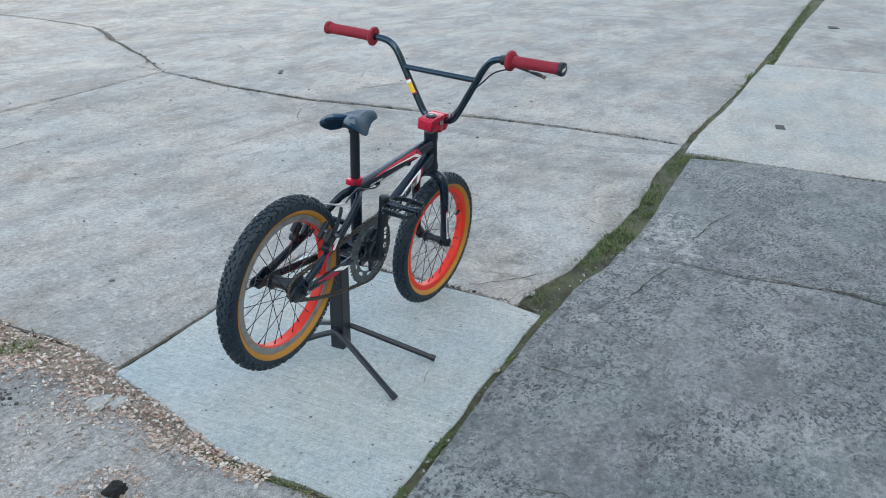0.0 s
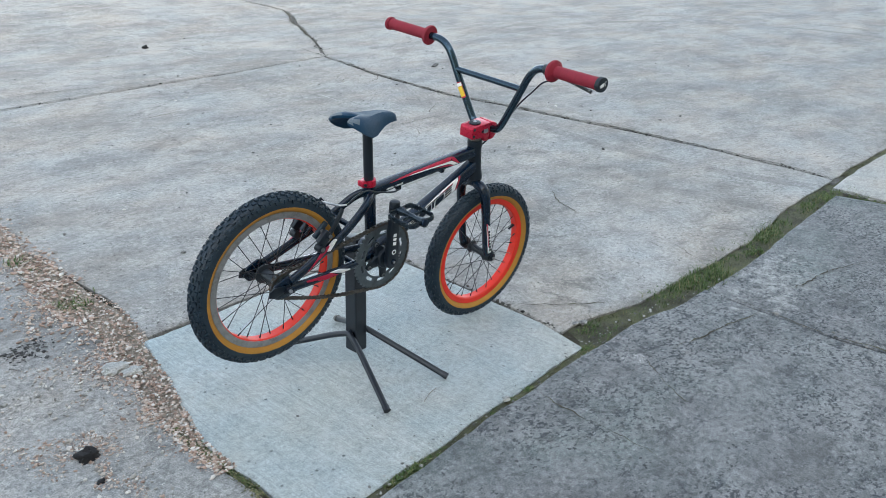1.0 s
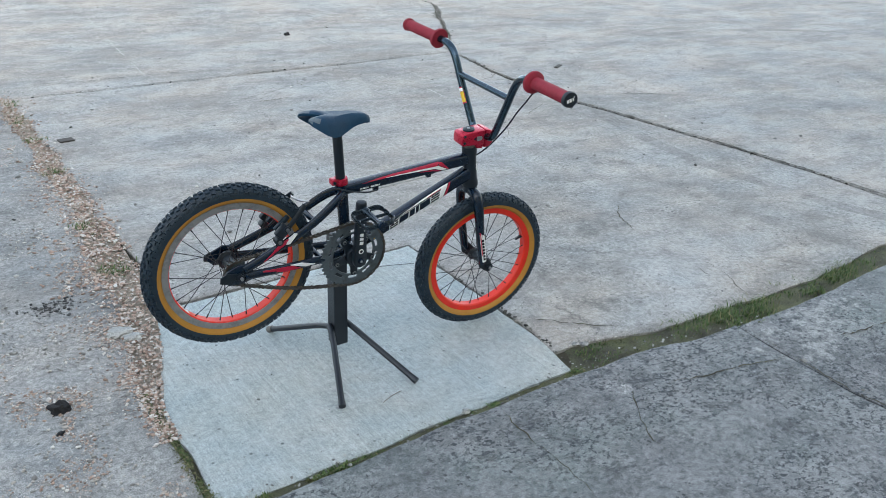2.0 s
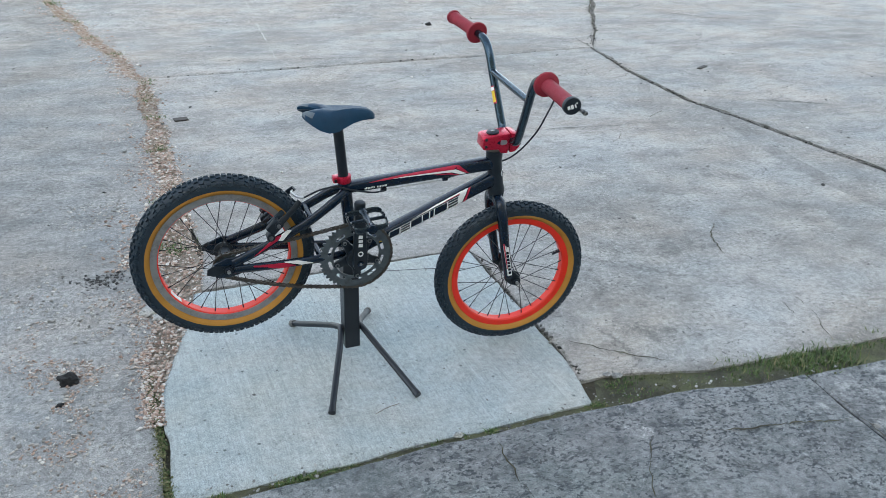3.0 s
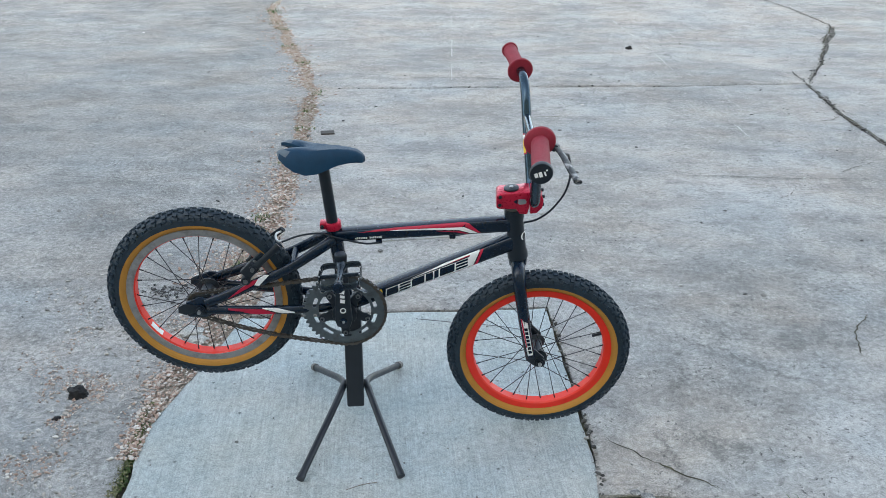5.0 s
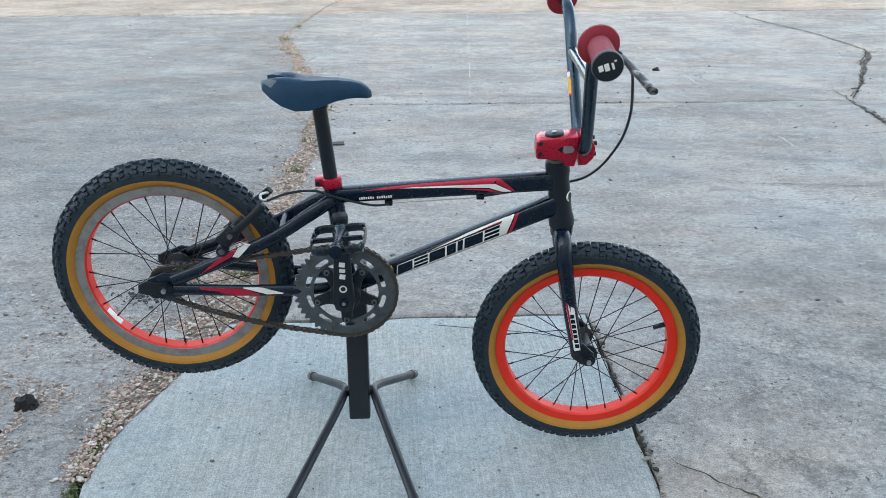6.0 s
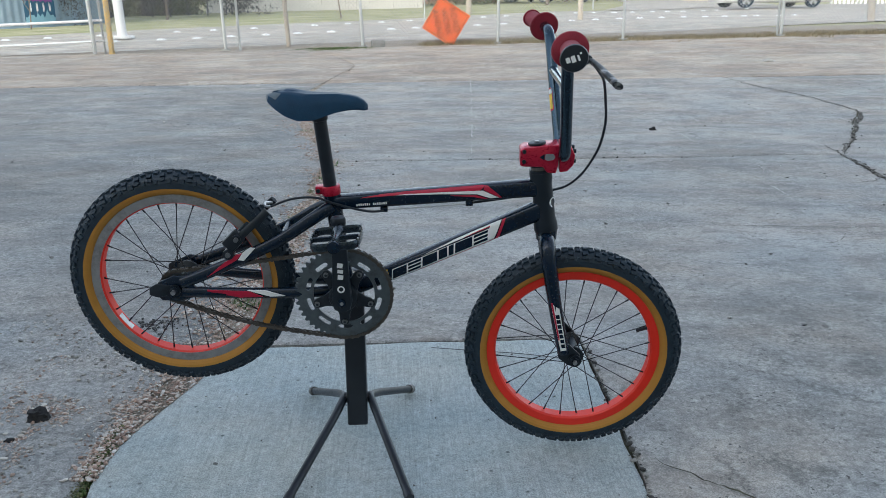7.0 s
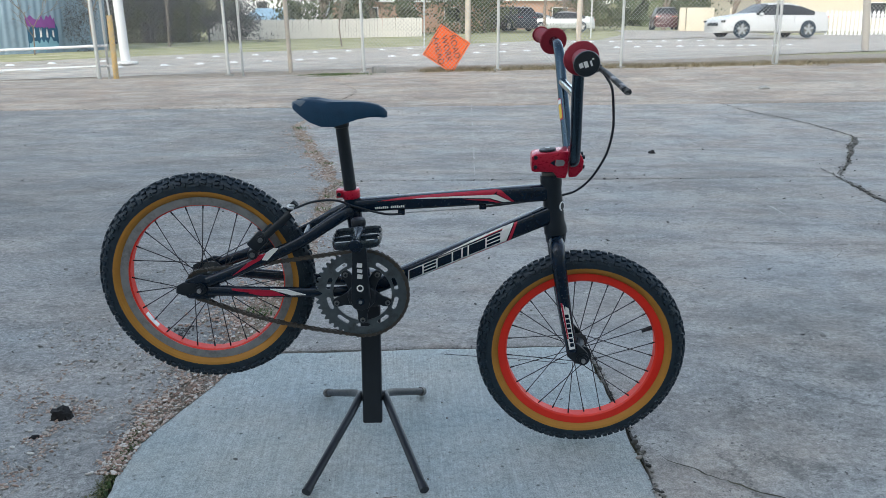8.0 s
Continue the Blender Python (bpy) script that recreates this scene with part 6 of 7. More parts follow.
part("rail", tube_bm([(-4.74, 12.85, 0.385), (-9.2, 12.6, 0.20)], 0.018, 12), WHITE_PAINT, gate, at=ginv)
tagged(part("bollard", upright(-4.66, 12.86, 1.02, 0.045, 0.02), YELLOW_PAINT), label="faded yellow steel pipe bollard by the gate", category="bollard")
lamp = thing("street_pole", "thick white painted steel pole on a round base", "pole", at=Matrix.Translation((-6.0, 17.8, 0.2)))
linv = Matrix.Translation((6.0, -17.8, -0.2))
part("shaft", upright(-6.0, 17.8, 8.5, 0.105, 0.045), WHITE_PAINT, lamp, at=linv)
part("base_plate", disc_bm((-6.0, 17.8, ground_z(-6, 17.8) + 0.05), 0.26, 0.06, (0, 0, 1), 20, 0.01), WHITE_PAINT, lamp, at=linv)
part("conduit", tube_bm([(-6.22, 17.7, 1.0), (-6.38, 17.7, 3.5)], 0.02, 8), GALV, lamp, at=linv)


def round_pole(name, x, y, h, r0, r1, lean, mat, label):
    z = ground_z(x, y)
    n = 14
    bm = tube_bm([(x - lean * h * k / n + wobble(k, x, 0.01, 0.7), y, z - 0.05 + h * k / n) for k in range(n + 1)], [r0 + (r1 - r0) * k / n for k in range(n + 1)], 14, up=(1, 0, 0))
    return tagged(part(name, bm, mat), label=label, category="pole")


POLE_GREY = plain("weathered grey pole", (0.36, 0.33, 0.30), 0.85, 0.0, 0.0, 0.2, 5, 0.3)
round_pole("wooden_post", -1.82, 13.66, 3.2, 0.042, 0.036, 0.045, WOOD_POLE, "leaning weathered wooden post behind the fence")
round_pole("utility_pole", 2.86, 31.3, 9, 0.11, 0.10, 0.0, WOOD_POLE, "brown wooden utility pole on the verge")
round_pole("utility_pole", 5.33, 22.7, 9, 0.078, 0.072, -0.01, WOOD_POLE, "brown wooden utility pole by the road")
round_pole("concrete_pole", 11.4, 18.3, 9, 0.085, 0.08, 0.09, POLE_GREY, "plain grey concrete pole by the road")
round_pole("sign_post", 1.0, 26.0, 3.2, 0.025, 0.025, 0.0, GALV, "thin galvanised sign post on the verge")
notice = thing("street_sign", "small white sign on a thin steel post", "sign", at=Matrix.Translation((8.66, 35.7, 0.7)))
part("post", tube_bm([(0, 0, -0.05), (0, 0, 2.5)], 0.035, 10, up=(1, 0, 0)), GALV, notice)
part("panel", box_bm((0, -0.05, 2.05), (0.75, 0.02, 0.75), bevel=0.01), WHITE_PAINT, notice, smooth=False)

# orange warning sign leaning on the fence, turned on its side
sign = thing("road_work_sign", "orange diamond road sign leaning sideways against the fence", "sign",
             at=Matrix.Translation((0.945, FENCE_Y + 0.14, 0.655)) @ Matrix.Rotation(radians(-3), 4, "X") @ Matrix.Rotation(radians(77), 4, "Y"))
half = 0.425
dia = [(half, 0), (0, half), (-half, 0), (0, -half)]
part("panel", prism_bm(dia, -0.004, 0.004), ORANGE, sign, smooth=False)
for (x0, z0), (x1, z1) in zip(dia, dia[1:] + dia[:1]):
    k0, k1 = 0.93, 0.905
    part("border", prism_bm([(x0 * k0, z0 * k0), (x1 * k0, z1 * k0), (x1 * k1, z1 * k1), (x0 * k1, z0 * k1)], -0.0065, -0.004), INK, sign, smooth=False)
part("rib", tube_bm([(-half, 0.008, 0), (half, 0.008, 0)], 0.006, 8), GALV, sign)
part("rib", tube_bm([(0, 0.008, -half), (0, 0.008, half)], 0.006, 8, up=(1, 0, 0)), GALV, sign)
for word, z in (("ROAD", 0.145), ("WORK", 0.0), ("AHEAD", -0.145)):
    cu = bpy.data.curves.new("word", "FONT")
    cu.body, cu.size, cu.align_x, cu.align_y, cu.extrude, cu.offset = word, 0.145, "CENTER", "CENTER", 0.001, 0.0005
    tmp_ob = new("word", cu)
    me = bpy.data.meshes.new_from_object(tmp_ob.evaluated_get(bpy.context.evaluated_depsgraph_get()))
    bpy.data.objects.remove(tmp_ob)
    me.transform(Matrix.Translation((0, -0.0062, z)) @ Matrix.Rotation(radians(90), 4, "X"))
    finish("lettering", me, INK, sign, "black lettering", smooth=False)
tagged(part("concrete_block", box_bm((-0.22, FENCE_Y + 0.1, ground_z(-0.2, FENCE_Y) + 0.04), (0.22, 0.14, 0.13), Matrix.Rotation(0.2, 4, "Z"), 0.012), CONC_LEFT), label="small grey concrete block at the foot of the fence", category="block")

# raised road markers
marker_bm = bmesh.new()
lathe(marker_bm, [(0.0001, 0.040), (0.045, 0.036), (0.085, 0.022), (0.105, 0.0)], 16, closed=False)
marker_me = bpy.data.meshes.new("road_marker")
bmesh.ops.rotate(marker_bm, verts=marker_bm.verts, cent=(0, 0, 0), matrix=Matrix.Rotation(radians(90), 3, "X"))
marker_bm.to_mesh(marker_me)
marker_bm.free()
marker_me.materials.append(WHITE_PAINT)
rnd = random.Random(3)
for (xa, ya), (xb, yb), n in (((-8.4, 14.9), (12.5, 24.7), 31), ((-9.6, 17.7), (15.4, 34.0), 31)):
    for k in range(n):
        if rnd.random() < 0.1:
            continue
        t = k / (n - 1)
        x, y = xa + (xb - xa) * t + rnd.uniform(-0.1, 0.1), ya + (yb - ya) * t
        mk = new("road_marker", marker_me)
        mk.location = (x, y, ground_z(x, y) + 0.018)
        tagged(mk, label="white domed ceramic road marker on the road", category="road marker", group="road markers")


# ---- far side of the road ----
def boards(name, x0, y0, x1, y1, h, width, mat, label, pointed=False, gap=0.01, rail=True):
    """A board fence; each board is a part."""
    base = Vector((x0, y0, ground_z(x0, y0)))
    fen = thing(name, label, "fence", at=Matrix.Translation(base))
    d = Vector((x1 - x0, y1 - y0, 0))
    n = int(d.length / (width + gap))
    ang = Matrix.Rotation(math.atan2(d.y, d.x), 4, "Z")
    w = width / 2
    outline = [(-w, 0), (w, 0), (w, h - (width * 0.7 if pointed else 0)), (0, h), (-w, h - (width * 0.7 if pointed else 0))] if pointed else [(-w, 0), (w, 0), (w, h), (-w, h)]
    me = bpy.data.meshes.new("board")
    bm = prism_bm(outline, -0.012, 0.012)
    bm.to_mesh(me)
    bm.free()
    me.materials.append(mat)
    rr = random.Random(len(label))
    for k in range(n):
        p = Vector((x0, y0, 0)).lerp(Vector((x1, y1, 0)), (k + 0.5) / n)
        b = new("board", me)
        b.parent = fen
        b.matrix_local = Matrix.Translation(Vector((p.x, p.y, ground_z(p.x, p.y) - 0.02 + rr.uniform(-0.02, 0.02))) - base) @ ang @ Matrix.Rotation(radians(rr.uniform(-0.7, 0.7)), 4, "Y")
    if rail:
        for z in (0.25, h - 0.25):
            part("rail", tube_bm([Vector((0, 0.035, z)), d + Vector((0, 0.035, z + ground_z(x1, y1) - base.z))], 0.03, 4, up=(0, 0, 1)), mat, fen)
    return fen


boards("board_fence", -10.2, 46.0, 1.55, 46.0, 1.02, 0.135, FENCE_BOARD, "pale grey weathered board fence along the verge")
boards("picket_fence", 23.4, 44.0, 33.0, 45.5, 1.30, 0.16, WHITE_PAINT, "white picket fence with pointed boards", True, 0.10)

silo = thing("storage_tank", "tall grey corrugated steel tank with graffiti on its side", "tank", at=Matrix.Translation((-15.7, 31.5, ground_z(-15.7, 31.5))))
R = 4.6
bm, rows = bmesh.new(), (-0.3, 2.2, 4.6, 7.0, 9.0)
n = 720
rings = [[bm.verts.new(((R + 0.014 * math.sin(k * math.pi / 3)) * math.cos(2 * math.pi * k / n), (R + 0.014 * math.sin(k * math.pi / 3)) * math.sin(2 * math.pi * k / n), z)) for k in range(n)] for z in rows]
for p, q in zip(rings, rings[1:]):
    for k in range(n):
        bm.faces.new((p[k], p[(k + 1) % n], q[(k + 1) % n], q[k]))
shell = part("shell", bm, CORRUGATED, silo)
for z in rows[1:]:
    bm = bmesh.new()
    lathe(bm, [(R + 0.015, -0.04), (R + 0.04, -0.04), (R + 0.04, 0.04), (R + 0.015, 0.04)], 120)
    bmesh.ops.rotate(bm, verts=bm.verts, cent=(0, 0, 0), matrix=Matrix.Rotation(radians(90), 3, "X"))
    bmesh.ops.translate(bm, verts=bm.verts, vec=(0, 0, z))
    part("band", bm, CORRUGATED, silo)


def sprayed(a0, a1, z0, z1, mat, lift, seed, ragged=0.12):
    """A painted patch that lies on the tank's curve, with a ragged edge."""
    bm = bmesh.new()
    nx, nz = 26, 10
    g = []
    for i in range(nx + 1):
        col = []
        for j in range(nz + 1):
            a = a0 + (a1 - a0) * i / nx
            lo = z0 + ragged * noise.noise((i * 0.45, seed, 0.3))
            hi = z1 + 2 * ragged * noise.noise((i * 0.4, seed, 7.3))
            r = R + 0.016 + lift
            col.append(bm.verts.new((r * math.cos(a), r * math.sin(a), lo + (hi - lo) * j / nz)))
        g.append(col)
    for i in range(nx):
        for j in range(nz):
            bm.faces.new((g[i][j], g[i + 1][j], g[i + 1][j + 1], g[i][j + 1]))
    return part("graffiti", bm, mat, silo, "spray-painted patch", smooth=True)


A0 = radians(-38)
sprayed(A0 - 0.12, A0 + 0.12, 0.20, 0.95, TEAL, 0.004, 1.0)
sprayed(A0 - 0.115, A0 + 0.118, 0.12, 0.42, PALE_BLUE, 0.008, 2.0)
sprayed(A0 - 0.125, A0 + 0.10, 0.88, 1.22, PURPLE, 0.010, 3.0, 0.10)
for k in range(4):
    sprayed(A0 - 0.08 + k * 0.05, A0 - 0.065 + k * 0.05, 0.55, 0.80, WHITE_PAINT, 0.013, 5.0 + k, 0.08)


def house(name, x, y, w, d, h, roof_h, wall_mat, roof_mat, label, windows):
    base = Vector((x, y, ground_z(x, y) - 0.1))
    ho = thing(name, label, "house", at=Matrix.Translation(base))
    part("wall", box_bm((0, d / 2, h / 2), (w, d, h)), wall_mat, ho, smooth=False)
    e = 0.5
    bm = bmesh.new()
    v = [bm.verts.new(p) for p in ((-w / 2 - e, -e, h), (w / 2 + e, -e, h), (w / 2 + e, d + e, h), (-w / 2 - e, d + e, h), (-w / 2 + w * 0.12, d / 2, h + roof_h), (w / 2 - w * 0.12, d / 2, h + roof_h))]
    for f in ((0, 1, 5, 4), (2, 3, 4, 5), (1, 2, 5), (3, 0, 4), (3, 2, 1, 0)):
        bm.faces.new([v[i] for i in f])
    part("roof", bm, roof_mat, ho, smooth=False)
    part("fascia", box_bm((0, -e - 0.03, h - 0.02), (w + 2 * e, 0.06, 0.20)), WHITE_PAINT, ho, smooth=False)
    for wx, wz, ww, wh in windows:
        win = part("window", box_bm((wx, -0.02, wz), (ww, 0.06, wh), bevel=0.01), WHITE_PAINT, ho, smooth=False)
        part("pane", box_bm((wx, -0.056, wz), (ww - 0.12, 0.02, wh - 0.12)), GLASS_DARK, win, smooth=False)
    return ho


house("brick_house", 1.5, 62, 12, 8, 2.35, 1.9, BRICK, ROOF, "low brown brick house with a white eave", [(-3.2, 1.35, 1.1, 1.1), (-0.4, 1.35, 1.1, 1.1), (3.0, 1.35, 1.6, 1.1)])
house("blue_roof_shed", -9.0, 60, 2.6, 3, 1.1, 0.9, WHITE_PAINT, TARP, "small shed with a pale blue metal roof", [])
house("white_house", -9.5, 72, 7, 8, 3.6, 1.8, WHITE_PAINT, ROOF, "white clapboard house behind the fence", [(-1.6, 2.0, 1.0, 1.5), (1.2, 2.0, 1.0, 1.5)])
house("brick_house", 12.5, 84, 13, 9, 2.9, 2.2, BRICK, ROOF, "distant brick house with a grey roof", [(-4, 1.6, 1.3, 1.2), (0, 1.6, 1.3, 1.2), (4, 1.6, 1.6, 1.2)])
house("cream_house", 34, 62, 14, 9, 3.0, 2.2, CREAM, ROOF, "cream painted house with a grey roof", [(2.5, 1.6, 1.4, 1.2)])
for x, w in ((20.9, 0.45), (22.2, 2.0), (24.6, 0.5), (26.9, 1.6), (29.4, 2.6)):
    z = ground_z(x, 60)
    tagged(part("wall_panel", box_bm((x, 60, z + 0.8), (w, 0.18, 1.7), bevel=0.02), CREAM), label="cream painted garden wall panel", category="wall", group="cream wall panels")


def vehicle(name, label, x, y, heading, length, width, height, paint, suv=False):
    """A car: body with a glazed cabin, wheels, lamps. Its nose points along heading."""
    base = Vector((x, y, ground_z(x, y) + 0.02))
    car = thing(name, label, "car", at=Matrix.Translation(base) @ Matrix.Rotation(radians(heading), 4, "Z"))
    w = width / 2
    belt = 0.64 * height if not suv else 0.60 * height
    if suv:
        st = [(0.0, 0.50, .84), (0.02, 0.60, .92), (0.10, 0.64, .98), (0.24, 0.68, 1), (0.34, 0.96, 1), (0.42, 1.0, 1), (0.80, 1.0, 1), (0.93, 0.96, .98), (0.985, 0.70, .95), (1.0, 0.55, .9)]
    else:
        st = [(0.0, 0.42, .80), (0.015, 0.52, .90), (0.08, 0.60, .97), (0.20, 0.66, 1), (0.30, 0.71, 1), (0.43, 0.97, 1), (0.52, 1.0, 1), (0.62, 0.99, 1), (0.72, 0.93, 1), (0.85, 0.77, .99), (0.96, 0.73, .95), (0.99, 0.62, .92), (1.0, 0.45, .88)]
    bm, rings = bmesh.new(), []
    for s, t, ws in st:
        px, top, ww = length * (0.5 - s), t * height, w * ws
        b = min(belt, top - 0.02)
        cab = max(0.0, top - belt - 0.03)
        gw = ww * (1 - 0.30 * min(1, cab / (height - belt))) if cab else ww * 0.93
        pr = [(0, 0.20), (ww * 0.85, 0.20), (ww * 0.98, 0.28), (ww, 0.45), (ww * 0.985, b - 0.12), (ww * 0.95, b), (gw * 1.03 if cab else ww * 0.90, b + (top - b) * (0.85 if cab else 0.5)), (gw * 0.90 if cab else ww * 0.75, top - 0.005), (0, top)]
        rings.append([bm.verts.new((px, yy, zz)) for yy, zz in pr] + [bm.verts.new((px, -yy, zz)) for yy, zz in pr[-2:0:-1]])
    m = len(rings[0])
    for i, (p, q) in enumerate(zip(rings, rings[1:])):
        for k in range(m):
            f = bm.faces.new((p[k], p[(k + 1) % m], q[(k + 1) % m], q[k]))
            s = (st[i][0] + st[i + 1][0]) / 2
            if k in (5, m - 6) and (0.33 if suv else 0.36) < s < (0.92 if suv else 0.80):
                f.material_index = 1
            if k in (6, 7, m - 7, m - 8) and ((0.25 if suv else 0.31) < s < (0.35 if suv else 0.44) or (0.92 if suv else 0.72) < s < (0.97 if suv else 0.85)):
                f.material_index = 1
    bm.faces.new(rings[0][::-1])
    bm.faces.new(rings[-1])
    bmesh.ops.recalc_face_normals(bm, faces=bm.faces)
    part("body", bm, [paint, GLASS_DARK], car)
    wr = 0.34 if not suv else 0.37
    for s in (0.175, 0.795):
        for sy in (-1, 1):
            cx = length * (0.5 - s)
            # body has no arch opening; a black disc imitates the shade round the wheel
            part("arch_shade_disc", disc_bm((cx, sy * (w - 0.02), wr + 0.02), wr + 0.015, 0.06, n=32), RUBBER, car)
            bm = bmesh.new()
            lathe(bm, [(wr - 0.13, -0.09), (wr - 0.02, -0.10), (wr, -0.06), (wr, 0.06), (wr - 0.02, 0.10), (wr - 0.13, 0.09)], 32)
            bmesh.ops.translate(bm, verts=bm.verts, vec=(cx, sy * (w - 0.06), wr))
            tyre = part("wheel", bm, RUBBER, car)
            rim = bmesh.new()
            for k in range(5):
                a = 2 * math.pi * k / 5 + 0.3
                box(rim, (cx + 0.11 * math.cos(a), sy * (w + 0.03), wr + 0.11 * math.sin(a)), (0.24, 0.02, 0.085), Matrix.Rotation(-a, 4, "Y"))
            disc(rim, (cx, sy * (w + 0.035), wr), 0.05, 0.02, n=16)
            part("brake_disc", disc_bm((cx, sy * (w + 0.008), wr), wr - 0.11, 0.012, n=28), STAND_GREY, tyre)
            part("rim", rim, STEEL, tyre)
    for sy in (-1, 1):
        part("headlamp", box_bm((length * 0.475, sy * w * 0.70, belt * 0.72), (0.16, w * 0.42, 0.10), Matrix.Rotation(sy * -0.35, 4, "Z"), 0.02), GLASS_DARK, car)
        part("tail_lamp", box_bm((-length * 0.492, sy * w * 0.66, belt * 0.90), (0.06, w * 0.40, 0.14), bevel=0.02), LAMP_RED, car)
        part("mirror", box_bm((length * 0.16, sy * (w + 0.07), belt + 0.04), (0.12, 0.18, 0.11), bevel=0.03), paint, car)
        for s in (0.47, 0.66):
            part("door_seam", box_bm((length * (0.5 - s), sy * (w * 0.985 + 0.001), belt * 0.66), (0.012, 0.012, belt * 0.62)), BLACK_MATT, car, smooth=False)
    part("grille", box_bm((length * 0.496, 0, belt * 0.60), (0.05, w * 1.0, 0.14), bevel=0.01), BLACK_MATT, car)
    part("lower_intake", box_bm((length * 0.492, 0, 0.33), (0.05, w * 1.1, 0.10), bevel=0.01), BLACK_MATT, car)
    part("bumper", box_bm((-length * 0.494, 0, 0.45), (0.08, w * 1.7, 0.16), bevel=0.03), paint, car)
    return car


vehicle("sedan_car", "white four-door sedan on the road", 16.0, 34.6, 186, 4.85, 1.9, 1.44, CAR_WHITE)
vehicle("suv_car", "dark blue parked sport utility car", 8.3, 61, 120, 4.6, 1.85, 1.7, CAR_DARK, True)
vehicle("sedan_car", "silver parked sedan by the houses", 10.2, 64, 150, 4.6, 1.8, 1.42, CAR_SILVER)
vehicle("sedan_car", "silver parked sedan in the side street", 12.1, 60, 170, 4.6, 1.8, 1.42, CAR_SILVER)
vehicle("suv_car", "maroon parked sport utility car seen from behind", 21.4, 66, 78, 4.6, 1.85, 1.72, CAR_MAROON, True)


def leaf_cloud(rnd, centre, size, count, leaf):
    """Small leaf quads strewn through an uneven cloud of clumps."""
    verts, faces = [], []
    clumps = [Vector((rnd.gauss(0, 0.45) * size[0], rnd.gauss(0, 0.4) * size[1], rnd.uniform(-0.5, 0.5) * size[2])) for _ in range(26)]
    for _ in range(count):
        c = centre + rnd.choice(clumps) + Vector((rnd.gauss(0, 0.16) * size[0], rnd.gauss(0, 0.16) * size[1], rnd.gauss(0, 0.13) * size[2]))
        e = Euler((rnd.uniform(0, 6.3), rnd.uniform(0, 6.3), rnd.uniform(0, 6.3))).to_matrix()
        s = leaf * rnd.uniform(0.5, 1.3)
        k = len(verts)
        verts += [c + e @ Vector(p) * s for p in ((-0.5, 0, 0), (0, 0.3, 0.1), (0.5, 0, 0), (0, -0.3, 0.1))]
        faces.append((k, k + 1, k + 2, k + 3))
    return verts, faces


def limbs(rnd, bm, p, d, length, r, depth):
    q = p + d * length
    mid = p.lerp(q, 0.5) + Vector((rnd.uniform(-1, 1), rnd.uniform(-1, 1), 0)) * length * 0.06
    tube(bm, [p, mid, q], [r, r * 0.85, r * 0.68], 6 if depth > 1 else 4, cap=False)
    if depth == 0:
        return
    for _ in range(3 if depth > 1 else 4):
        nd = (d + Vector((rnd.uniform(-0.8, 0.8), rnd.uniform(-0.8, 0.8), rnd.uniform(-0.25, 0.5)))).normalized()
        limbs(rnd, bm, p.lerp(q, rnd.uniform(0.55, 1.0)), nd, length * rnd.uniform(0.55, 0.8), r * 0.6, depth - 1)


def tree(name, label, x, y, h, r, seed, leaves=0, spread=(3, 3, 3), low=0.3, wood=None):
    rnd = random.Random(seed)
    t = thing(name, label, "tree", at=Matrix.Translation((x, y, ground_z(x, y))))
    bm = bmesh.new()
    limbs(rnd, bm, Vector((0, 0, -0.1)), Vector((rnd.uniform(-0.06, 0.06), 0, 1)), h * low, r, 4 if not leaves else 3)
    part("trunk", bm, wood or BARK, t)
    if leaves:
        v, f = leaf_cloud(rnd, Vector((0, 0, h * low + spread[2] * 0.55)), spread, leaves, 0.32)
        from_lists("crown", v, f, FOLIAGE, t, kind="stuff")
    return t


def shrub(name, label, x, y, size, leaves, seed, mat=None, leaf=0.2):
    rnd = random.Random(seed)
    v, f = leaf_cloud(rnd, Vector((0, 0, size[2] * 0.5)), size, leaves, leaf)
    o = from_lists(name, v, f, mat or FOLIAGE)
    o.location = (x, y, ground_z(x, y))
    return tagged(o, label=label, category="shrub", kind="stuff")


for k, (x, y, h, lv) in enumerate(((-15, 52, 9, 2600), (-13.2, 49, 7, 2200), (-4.5, 53, 8, 2600), (-1.2, 51.5, 6, 1800), (4.6, 56, 9, 2600), (6.5, 58, 8, 2400), (15.8, 72, 10, 2600), (18, 76, 10, 2600), (24, 74, 10, 2400), (28, 66, 9, 2400), (-21, 46, 9, 2600), (-26, 50, 10, 2600), (40, 62, 10, 2400), (48, 60, 10, 2400), (33, 75, 11, 2400), (8, 92, 11, 2400), (0, 88, 11, 2400), (-14, 84, 11, 2400))):
    tree("tree", "dark evergreen tree behind the far fence", x, y, h, 0.22, 40 + k, lv, (2.8, 2.2, 3.4), 0.26)
for k, (x, y, h, r) in enumerate(((-1.85, 29.3, 4.2, 0.03), (-10.4, 28.8, 5, 0.035), (-9.2, 34, 7, 0.06), (-11.6, 26.6, 3.0, 0.022), (9.5, 52, 8, 0.12), (23.5, 57, 8, 0.16), (25.6, 58, 8, 0.15), (13.4, 66, 9, 0.14))):
    tree("bare_tree", "leafless tree with thin grey branches", x, y, h, r, 90 + k, 0, low=0.34)
